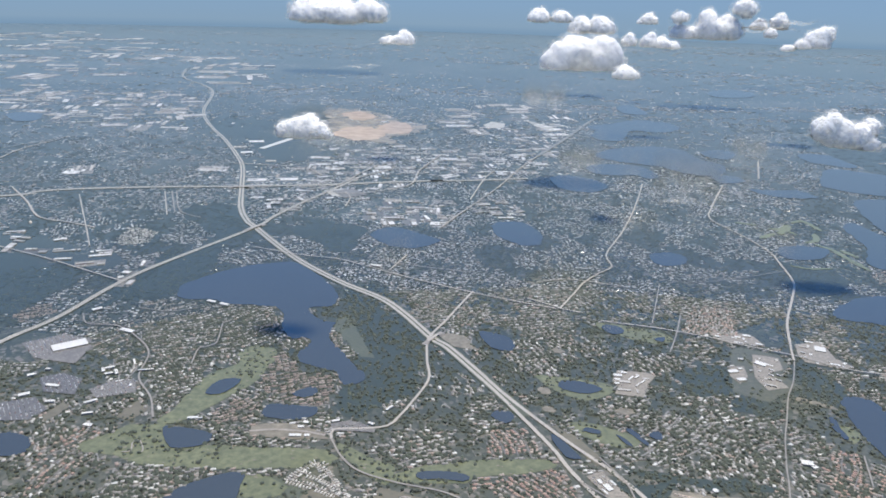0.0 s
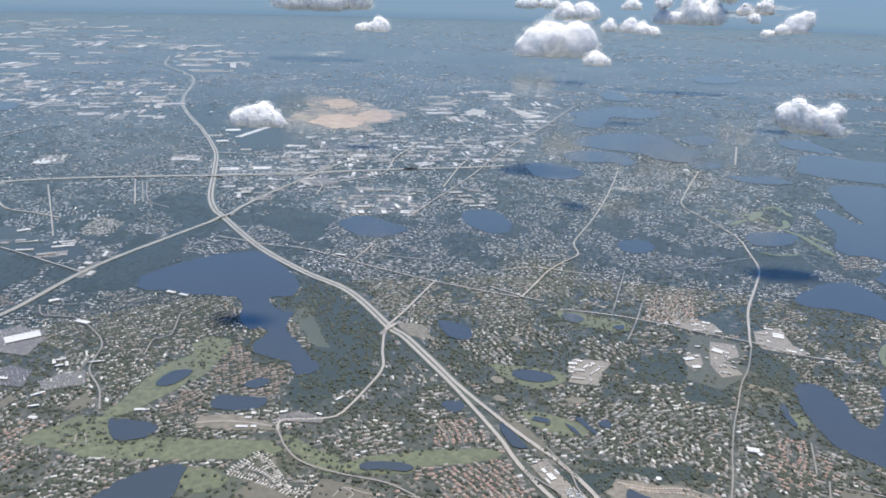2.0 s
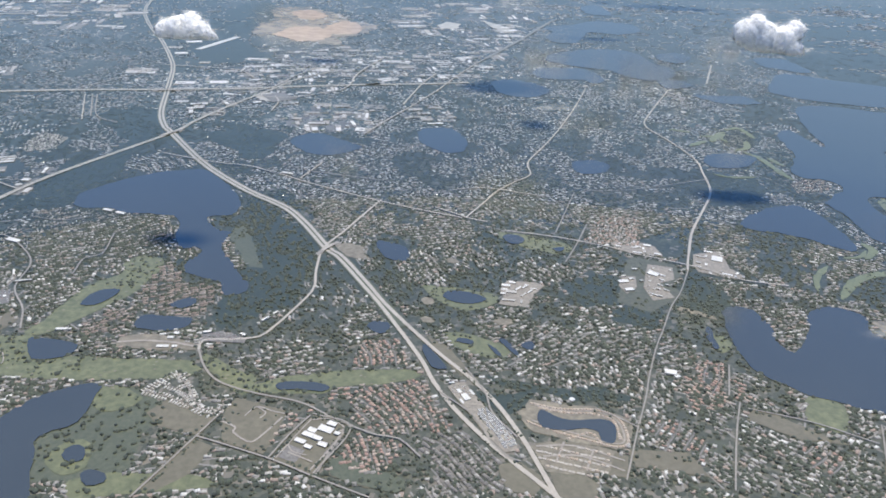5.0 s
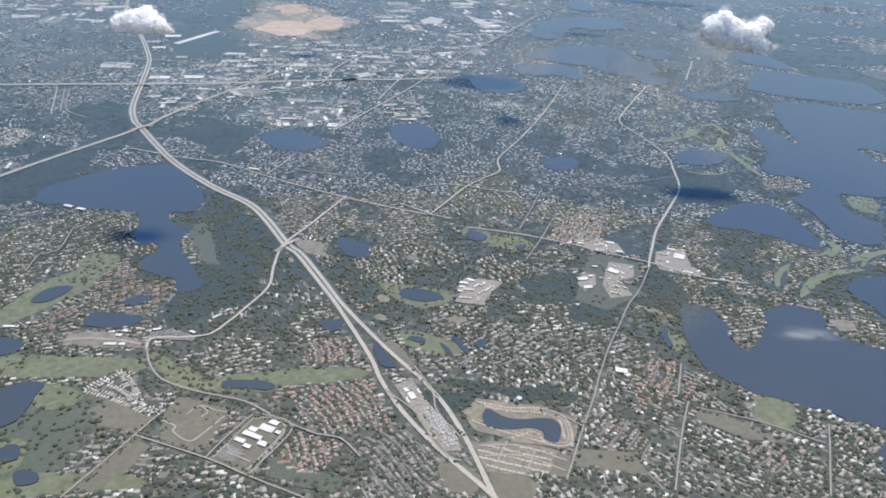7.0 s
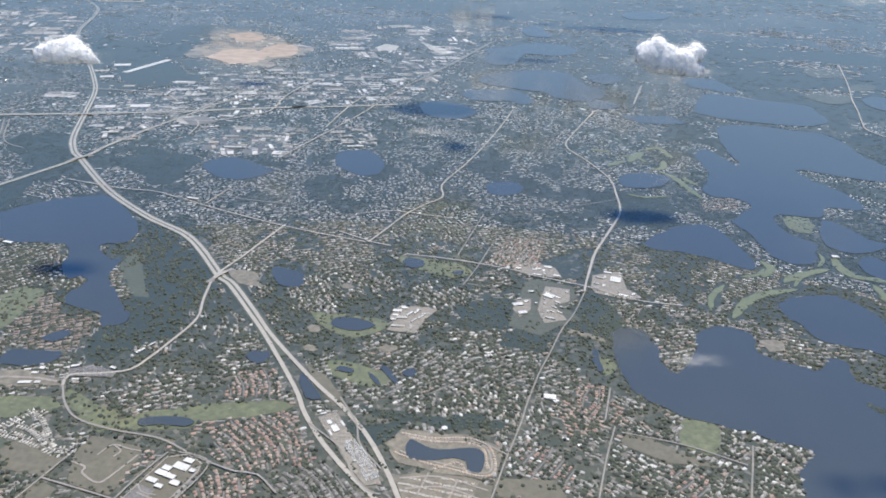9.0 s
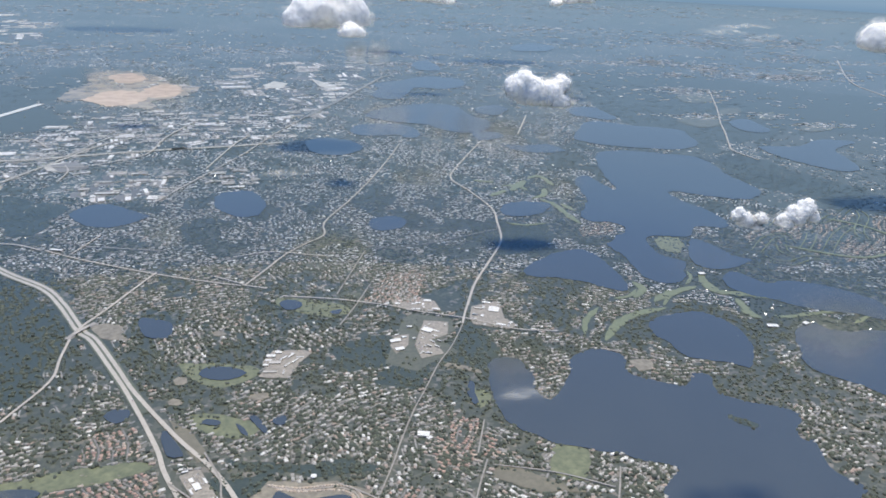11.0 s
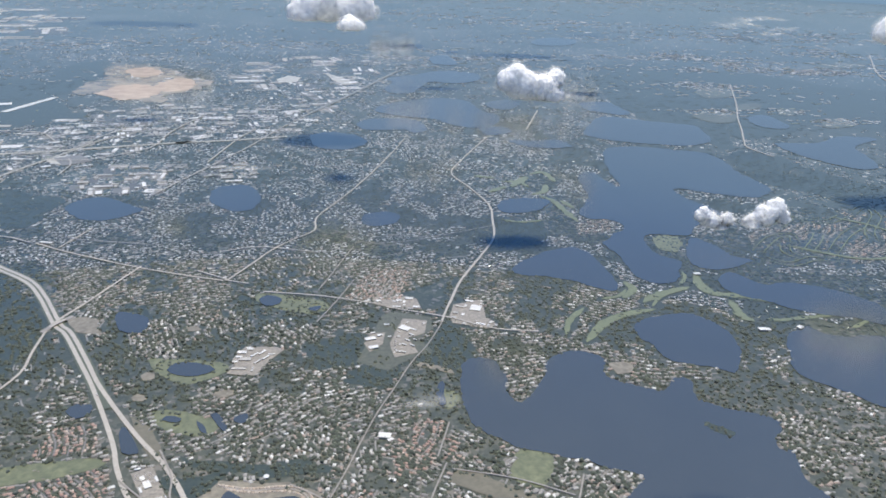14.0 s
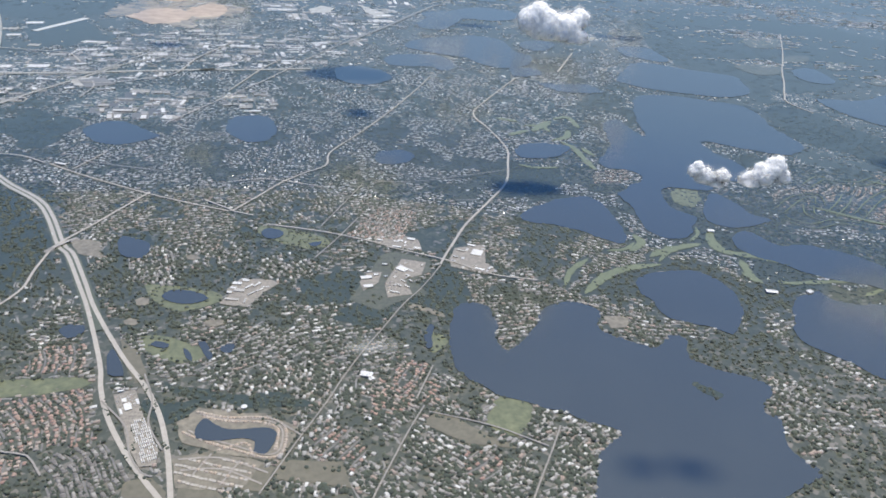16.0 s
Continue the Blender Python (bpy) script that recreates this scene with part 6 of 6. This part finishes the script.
for x, y, w, d, t in ((-185.8, -33.2, 16.4, 8, 38), (-151.9, -59.8, 4.2, 1.6, 30), (-156.4, -56.8, 1.5, 4.5, 30), (-149.3, -58.4, 1.5, 4.5, 30), (-154.7, -54.4, 4.9, 1.6, 30), (-171.7, -73.7, 6.6, 2.0, -5), (-165.2, -13.1, 8.7, 3.0, -18), (-135.1, 31.3, 6.0, 2.4, -18), (-126.4, 28.0, 5.9, 2.4, -18), (-194.7, 12.5, 5.4, 3.0, 40), (-139.4, -103.8, 3.8, 2.0, -10), (-144.3, -94.9, 4.4, 1.4, 20), (-97.7, -93.9, 6.3, 1.6, 8), (-147.8, -85.4, 5.7, 1.6, 40), (-145.4, -47.5, 0.9, 6, 28), (-136.6, -54.7, 7.2, 1.0, 18), (-182.2, -59.0, 2.5, 1.4, -5), (-186.7, -65.1, 3.7, 2.0, 35), (-179.6, -82.7, 4.8, 2.4, 35), (-165.2, -87.2, 4.1, 1.6, 10), (354.4, -22.7, 6, 3, -10), (374.8, -21.1, 3.4, 2.6, 30), (348.6, 47.9, 4, 3, 0), (-48, 106, 8, 2.4, -15), (133.5, -73, 3.6, 1.4, 15)):
    hall_at(x, y, w, d, 0.9, t, name="store_building", label="large flat pale-roofed store beside a paved lot", category="store")
for x, y, w, d, t in ((-229, 538, 90, 8, 76), (-199, 338, 26, 10, 12), (-170, 346, 28, 11, 12), (-186, 316, 44, 7, 12), (-210, 428, 16, 8, 10), (-172, 395, 20, 8, 15), (-132, 402, 26, 8, 25), (-259, 538, 26, 12, 20), (-268, 500, 24, 10, 20), (-250, 470, 20, 9, 20), (-387, 337, 22, 14, 0), (-14, 214, 12, 9, 0)):
    hall_at(x, y, w * (1.0 if w > 80 else 0.7), d, 0.22, t, BIG_ROOF if w < 80 else None, name="warehouse", label="very long white-roofed warehouse near the freeway", category="warehouse")
hall_at(156.4, -102.1, 5.0, 3.2, 0.9, -12, name="church", label="white-roofed church with wings beside a road", category="church")
hall_at(158.6, -104.6, 2.4, 1.8, 0.7, 30, name="church", label="white-roofed church annexe on a lawn", category="church")
hall_at(158.6, -128, 2.6, 1.4, 0.6, -20, name="store_building", label="small white-roofed hall among houses", category="hall")
hall_at(163.2, -131.5, 1.6, 1.2, 0.6, 10, name="store_building", label="small white-roofed hall among houses", category="hall")


def fill_lot(outline, turn, count, kind, label):
    """Small flat-roofed buildings set square to one another in a paved lot."""
    p = np.array(outline, float)
    put = []
    for x, y in rng.uniform(p.min(0), p.max(0), (300, 2)):
        w, d = rng.uniform(1.6, 3.6), rng.uniform(0.8, 1.6)
        if len(put) < count and inside(p, np.array([x]), np.array([y]))[0] and all(math.hypot(x - a, y - b) > 3.4 for a, b in put):
            put.append((x, y))
            hall_at(x, y, w, d, 0.5, turn + rng.choice((0, 90)), BIG_ROOF, 1, kind + "_building", label, kind)


fill_lot(NORTH_SCHOOL, -38, 9, "school", "small flat-roofed classroom block in a paved yard")
fill_lot(MARKET, -12, 7, "store", "small flat-roofed shop in a paved lot")
fill_lot(MALL_EAST, -20, 9, "store", "small flat-roofed shop in a paved lot")
fill_lot(OVAL_LOT, 30, 4, "store", "small flat-roofed shop in a paved lot")
fill_lot(CENTRE_SCHOOL, -4, 5, "school", "small flat-roofed classroom block in a paved yard")


def tank(x, y, r):
    """A round pale tank with a shallow cone and a rim."""
    e = new("water_tank")
    n = 24
    for name, rings, mat in (("wall", ((r, 0), (r, 0.7)), CONCRETE), ("roof", ((r * 1.04, 0.7), (r * 0.6, 0.86), (0.02, 0.95)), WHITE_ROOF)):
        bm = bmesh.new()
        last = None
        for q, z in rings:
            now = [bm.verts.new((q * math.cos(k * 6.2832 / n), q * math.sin(k * 6.2832 / n), z)) for k in range(n)]
            if last:
                for k in range(n):
                    bm.faces.new((last[k], last[(k + 1) % n], now[(k + 1) % n], now[k]))
            last = now
        part(name, bm, mat, e)
    e.location = (x, y, 0)
    tagged(e, "round white-topped water tank on a green plot", "tank")


tank(113.7, -123.7, 1.1)


# ---- service plaza between the two carriageways ----
def canopy(x, y, w, d, turn):
    e = new("canopy")
    bm = bmesh.new()
    box(bm, 0, 0, 0.5, w, d, 0.06)
    part("roof", bm, WHITE_ROOF, e)
    for u in (-0.4, 0, 0.4):
        for v in (-0.35, 0.35):
            bm = bmesh.new()
            box(bm, u * w, v * d, 0.3, 0.05, 0.05, 0.2)
            part("post", bm, CONCRETE, e)
    e.matrix_basis = pose(x, y, 0, 0, 0, turn)
    tagged(e, "white fuel canopy on posts over a paved lot", "canopy")


hall_at(73, -125.5, 4.2, 2.4, 0.6, -62, name="service_building", label="white service building between two carriageways", category="building")
hall_at(70.5, -122, 2.6, 1.6, 0.5, -62, name="service_building", label="low white service annexe beside a lot", category="building")
canopy(75.5, -122.5, 3.2, 0.9, -62)
canopy(71.6, -128.3, 3.0, 0.8, -62)
canopy(67.5, -116.8, 2.2, 0.9, 20)


def car(long):
    e = new("truck" if long else "car")
    size = (1.3, 0.27, 0.3) if long else (0.46, 0.19, 0.09)
    bm = bmesh.new()
    box(bm, 0, 0, 0.04, *size, 0.0, 0.96)
    part("body", bm, PAINT if not long else WHITE_ROOF, e)
    bm = bmesh.new()
    box(bm, size[0] * (0.62 if long else -0.05), 0, 0.04 if long else 0.13, 0.26 if long else 0.24, 0.22 if long else 0.16, 0.24 if long else 0.06, 0.0, 0.85)
    part("cab" if long else "cabin", bm, PAINT, e)
    for u in (-0.32, 0.32):
        for v in (-0.45, 0.45):
            bm = bmesh.new()
            box(bm, u * size[0], v * size[1], 0, 0.07, 0.03, 0.07)
            part("wheel", bm, BARK, e)
    return tagged(e, "white box truck on a paved surface" if long else "small parked car on a paved surface", "truck" if long else "car", "vehicles")


CARS = []


def vehicle(x, y, z, turn, long):
    """The first of its kind is built, the others are copies."""
    m = pose(x, y, z, 0, 0, turn)
    for made in CARS:
        if made[0] == long:
            return copy_thing(made[1], m)
    CARS.append((long, car(long)))
    CARS[-1][1].matrix_basis = m
    return CARS[-1][1]


def parked(outline, origin, turn, rows, columns, gap, pitch, long, share):
    c, s = math.cos(radians(turn)), math.sin(radians(turn))
    p = np.array(outline, float)
    for i in range(rows):
        for j in range(columns):
            u, v = i * gap, j * pitch
            x, y = origin[0] + c * u - s * v, origin[1] + s * u + c * v
            if rng.random() < share and inside(p, np.array([x]), np.array([y]))[0]:
                vehicle(x, y, 0.345, turn + rng.choice((0, 180)), long)


parked(PLAZA, (77, -134), -62, 13, 12, 1.75, 0.62, True, 0.8)
parked(PLAZA, (66, -121), -62, 9, 14, 0.9, 0.55, False, 0.5)
parked(CAMPUS, (9, -165), 68, 8, 16, 0.8, 0.6, False, 0.5)
parked(NORTH_SCHOOL, (161, -38), 40, 12, 12, 0.9, 0.7, False, 0.45)
parked(MARKET, (170, -10), 30, 10, 14, 0.9, 0.7, False, 0.5)
parked(CENTRE_SCHOOL, (92, -45), 45, 10, 10, 0.9, 0.9, False, 0.4)
parked(SHOPS, (-39, -97), 5, 18, 8, 1.0, 0.9, False, 0.5)


def far_parking():
    """Cars in rows on the lots of the western shopping centre, too small to pick apart."""
    c, s = math.cos(radians(38)), math.sin(radians(38))
    bm = bmesh.new()
    for lot, at in ((MALL, (-197, -48)), (WEST_LOT, (-172, -84)), (SOUTH_WEST_LOT, (-176, -108)), (OVAL_LOT, (-150, -86))):
        p = np.array(lot, float)
        for k in range(14 * 36):
            i, j = k % 14, k // 14
            x, y = at[0] + c * i * 1.9 - s * j * 0.65, at[1] + s * i * 1.9 + c * j * 0.65
            if rng.random() < 0.6 and inside(p, np.array([x]), np.array([y]))[0]:
                box(bm, x, y, 0.34, 0.6, 0.26, 0.16, radians(38), 0.8)
    tagged(part("parked_cars", bm, PAINT, None), "rows of small cars parked on dark asphalt", "cars", kind="stuff")


far_parking()


def traffic():
    """Vehicles on the wide roads."""
    for k, share in ((0, 22), (1, 22), (2, 12), (3, 10)):
        line, width, z = LINES[k]
        d = np.gradient(line, axis=0)
        for i in rng.choice(len(line) - 2, min(share, len(line) - 2), replace=False) + 1:
            a = d[i] / np.linalg.norm(d[i])
            side = rng.choice((-1, 1)) * (width * 0.27 if k > 1 else width * 0.2)
            x, y = line[i] + np.array((a[1], -a[0])) * side
            vehicle(x, y, z + 0.01, math.degrees(math.atan2(a[1], a[0])), bool(rng.random() < 0.4))


traffic()


def overpass(x, y, turn, length, width):
    """A road bridge: deck, kerbs, rails and piers."""
    e = new("overpass")
    bm = bmesh.new()
    box(bm, 0, 0, 0.86, length, width, 0.1)
    deck = part("deck", bm, CONCRETE, e)
    for s in (-1, 1):
        bm = bmesh.new()
        box(bm, 0, s * width / 2, 0.965, length, 0.08, 0.1)
        part("parapet", bm, CONCRETE, deck)
        bm = bmesh.new()
        vs = [bm.verts.new(q) for q in ((s * length / 2, -width / 2, 0.95), (s * length / 2, width / 2, 0.95), (s * (length / 2 + 5), width / 2, 0.5), (s * (length / 2 + 5), -width / 2, 0.5), (s * length / 2, -width / 2 - 0.6, 0), (s * length / 2, width / 2 + 0.6, 0), (s * (length / 2 + 5), width / 2 + 0.6, 0), (s * (length / 2 + 5), -width / 2 - 0.6, 0))]
        for f in ((0, 1, 2, 3), (0, 3, 7, 4), (1, 5, 6, 2), (3, 2, 6, 7), (0, 4, 5, 1), (4, 7, 6, 5)):
            bm.faces.new([vs[k] for k in f])
        part("ramp", bm, ASPHALT, e)
    for u in (-0.3, 0, 0.3):
        bm = bmesh.new()
        box(bm, u * length, 0, 0, 0.15, width * 0.8, 0.855)
        part("pier", bm, CONCRETE, e)
    e.matrix_basis = pose(x, y, 0, 0, 0, turn)
    tagged(e, "pale concrete road bridge over a wide road", "bridge")


overpass(-1.6, -3.2, 62, 9, 2.1)
overpass(-154, 181, 62, 12, 3.0)
overpass(-204.5, 306, 14, 14, 4.6)


def causeway(x0, y0, x1, y1):
    e = new("causeway")
    a, b = np.array((x0, y0)), np.array((x1, y1))
    n = np.linalg.norm(b - a)
    bm = bmesh.new()
    box(bm, 0, 0, 0.3, n, 0.9, 0.12)
    deck = part("deck", bm, CONCRETE, e)
    for s in (-1, 1):
        bm = bmesh.new()
        box(bm, 0, s * 0.45, 0.42, n, 0.06, 0.08)
        part("parapet", bm, CONCRETE, deck)
    for u in np.linspace(-0.4, 0.4, 5):
        bm = bmesh.new()
        box(bm, u * n, 0, 0, 0.15, 0.7, 0.3)
        part("pier", bm, CONCRETE, e)
    e.matrix_basis = pose(*(a + b) / 2, 0, 0, 0, math.degrees(math.atan2(*(b - a)[::-1])))
    tagged(e, "low white causeway bridge over the lake", "bridge")


causeway(252.5, -39, 266, -45.6)


# ---- sand bunkers on the golf courses ----
def bunkers():
    spots = np.c_[rng.uniform(-130, 60, 900), rng.uniform(-132, -20, 900)]
    spots = np.concatenate((spots, np.c_[rng.uniform(245, 430, 900), rng.uniform(-35, 60, 900)]))
    spots = spots[use_at(spots[:, 0], spots[:, 1]) == OPEN][:60]
    for x, y in spots:
        bm = bmesh.new()
        r = rng.uniform(0.35, 0.75)
        rim = [bm.verts.new((x + r * (1 + 0.3 * math.sin(3 * k)) * math.cos(k * 0.5236), y + 0.7 * r * math.sin(k * 0.5236), 0.24)) for k in range(12)]
        low = bm.verts.new((x, y, 0.23))
        for k in range(12):
            bm.faces.new((rim[k], rim[(k + 1) % 12], low))
        tagged(part("bunker", bm, SAND, None), "pale sand bunker in a mown fairway", "bunker", "golf bunkers")


bunkers()


# ---- clouds ----
def heap(lumps, fine):
    """One blended body out of many balls of falling size, flat below."""
    mb = bpy.data.metaballs.new("heap")
    mb.resolution, mb.threshold = fine, 0.25
    ob = new("heap", mb)
    for dx, dy, dz, r, h in lumps:
        for k in range(46):
            a, q = rng.uniform(0, 6.28), math.sqrt(rng.random()) * r
            s = r * rng.choice((0.72, 0.6, 0.5, 0.4)) * (1.15 - 0.4 * q / r)
            e = mb.elements.new()
            e.co = (dx + q * math.cos(a), dy + q * math.sin(a), dz + rng.uniform(0.0, 0.85) * h * (1 - 0.6 * (q / r) ** 2))
            e.radius = s * 1.45
    bpy.context.view_layer.update()
    me = bpy.data.meshes.new_from_object(ob.evaluated_get(bpy.context.evaluated_depsgraph_get()))
    bpy.data.objects.remove(ob)
    return me


def cloud(x, y, base, lumps, mats, label, ragged=0.07):
    """A heaped cloud with a flat base and torn edges. Lumps: dx, dy, dz, radius, height."""
    e = new("cloud")
    e.location = (x, y, base)
    size = max(l[3] for l in lumps)
    me = heap(lumps, size / 15)
    n = len(me.vertices)
    co, no = np.empty(n * 3), np.empty(n * 3)
    me.vertices.foreach_get("co", co)
    me.vertices.foreach_get("normal", no)
    co, no = co.reshape(-1, 3), no.reshape(-1, 3)
    for name, mat, grow in (("body", mats[0], -0.04), ("torn_edge", mats[1], 0.08), ("torn_edge", mats[1], 0.22)):
        out = co.copy()
        for i, (c, q) in enumerate(zip(co, no)):
            p = Vector(c) / size
            d = ragged * noise.fractal(p * 3.2 + Vector((x, y, 0)), 0.9, 2.0, 3) + grow * (0.6 + 1.6 * noise.noise(p * 2.2 + Vector((y, x, 5))))
            out[i] += q * d * size
        out[:, 2] = np.where(out[:, 2] < 0, out[:, 2] * 0.35, out[:, 2])
        shape = me.copy()
        shape.vertices.foreach_set("co", out.ravel())
        shape.polygons.foreach_set("use_smooth", np.ones(len(shape.polygons), bool))
        shape.materials.clear()
        shape.materials.append(mat)
        shape.update()
        o = new(name, shape)
        o.parent = e
    return tagged(e, label, "cloud", "clouds over the city")


def scrap(x, y, base, width, depth, height):
    """A thin scrap of cloud: two bowed, torn sheets of vapour over one another."""
    e = new("cloud")
    e.location = (x, y, base)
    for k in range(2):
        bm = bmesh.new()
        bmesh.ops.create_grid(bm, x_segments=24, y_segments=24, size=1.0)
        for v in bm.verts:
            p = Vector((v.co.x * 2, v.co.y * 2, k * 3.1 + x))
            v.co.z = 0.35 * noise.fractal(p, 1.0, 2.0, 4) + 0.5 * (k - 0.5)
        o = part("vapour_sheet", bm, VEIL, e)
        o.scale = (width / 2, depth / 2, height / 2)
        o.location = (width * 0.2 * (k - 0.5), depth * 0.16 * (0.5 - k), 0)
        o.data.polygons.foreach_set("use_smooth", np.ones(len(o.data.polygons), bool))
    return tagged(e, "thin grey-white scrap of cloud over the houses", "cloud", "clouds over the city")


WHITE = "bright white heaped cloud with torn edges"
cloud(-75, 20, 103, [(-9.5, 0, 1, 4.2, 6), (-3.5, 0, 0.5, 5.2, 8), (3, 1, 1, 5.8, 9), (9, 0, 0.5, 4.4, 6), (13, 0, -1, 2.6, 3)], (NEAR_CLOUD, WISP), WHITE, 0.15)
cloud(257, 125, 91, [(-13, 0, 7, 7.5, 13), (-5, -1, 4, 8.5, 12), (4, -1, 2.5, 8, 10), (11, -2, 0, 6, 7), (14, 2, 10, 4.5, 8)], (NEAR_CLOUD, WISP), WHITE, 0.13)
scrap(272, 120, 92, 40, 24, 12)
cloud(278.5, -128, 97.5, [(-4, 0, -1, 2.3, 3.2), (-0.5, 0, 1, 2.7, 4.8), (3, 0, 3.5, 2.4, 4.4), (6, 0, 1.5, 1.9, 3)], (SMALL_CLOUD, WISP), "white heaped cloud with ragged edges", 0.14)
scrap(278, -130, 101, 16, 9, 9)
cloud(262, -128, 97, [(-4.6, 0, 3, 1.9, 2.4), (-1.7, 0, 0.8, 2.2, 3.2), (1.2, 0, -1, 2.0, 2.4), (3.8, 0, 1.5, 1.7, 2.4)], (SMALL_CLOUD, WISP), "thin translucent heaped cloud with torn edges", 0.15)
scrap(262, -129, 99, 15, 9, 8)
scrap(260, -127, 101, 12, 8, 7)
scrap(252, 128, 98, 64, 30, 16)
scrap(-75, 20, 106, 46, 30, 12)
scrap(163, -213, 90, 15, 8, 4)
scrap(105, -62, 97, 24, 12, 5)
scrap(-72, 200, 125, 36, 16, 8)
cloud(139, 276, 117, [(0, 0, 0, 8, 6)], (CLOUD, FAR_WISP), WHITE)
cloud(122, 403, 114, [(-21, 0, 1, 16, 20), (-4, 4, 2, 19, 27), (16, 0, 3, 16, 21), (6, -4, -3, 8, 6)], (CLOUD, FAR_WISP), WHITE)
cloud(-76, 490, 127, [(4, 0, 0, 9, 10), (-13, 0, 0, 6, 5)], (CLOUD, FAR_WISP), WHITE)
cloud(-336, 1505, 124, [(-70, 0, 0, 40, 26), (0, 0, 0, 45, 40), (75, 0, 4, 34, 28)], (CLOUD, FAR_WISP), WHITE)
cloud(257, 710, 122, [(-36, 0, 3, 8, 12), (-8, 0, 2, 9, 14), (9, 0, 0, 10, 11), (24, 0, -2, 8, 6)], (CLOUD, FAR_WISP), WHITE)
cloud(430, 1076, 124, [(-48, 0, 0, 15, 18), (-24, 0, 0, 15, 16), (10, 0, 4, 23, 42), (36, 0, 2, 19, 34), (62, 0, 48, 16, 18), (-52, 0, 30, 11, 14)], (CLOUD, FAR_WISP), WHITE)
cloud(530, 1030, 130, [(0, 0, 0, 8, 15)], (CLOUD, FAR_WISP), WHITE)
cloud(330, 1110, 146, [(0, 0, 0, 12, 14), (-14, 0, -2, 7, 7)], (CLOUD, FAR_WISP), WHITE)
cloud(461, 686, 129, [(-14, 0, -2, 9, 8), (4, 0, 2, 12, 17), (15, 0, 10, 9, 17)], (CLOUD, FAR_WISP), WHITE)
cloud(430, 690, 124, [(0, 0, 0, 7, 5)], (CLOUD, FAR_WISP), WHITE)
cloud(238, 1190, 124, [(-24, 0, 0, 18, 22), (14, 0, 0, 22, 20)], (CLOUD, FAR_WISP), WHITE)
cloud(244, 2259, 122, [(-40, 0, 0, 30, 22), (34, 0, 0, 28, 18)], (CLOUD, FAR_WISP), WHITE)
cloud(690, 1480, 134, [(-26, 0, 0, 14, 18), (18, 0, 6, 16, 24)], (CLOUD, FAR_WISP), WHITE)
scrap(640, 1300, 146, 190, 60, 60)
scrap(560, 1200, 138, 120, 50, 30)
scrap(512, 355, 124, 86, 40, 26)
scrap(540, 350, 116, 40, 26, 22)
cloud(582, 208, 122, [(-26, 0, 4, 12, 12), (-8, 0, -1, 13, 16), (14, 0, 0, 16, 22), (34, 0, 2, 14, 18)], (CLOUD, FAR_WISP), WHITE)
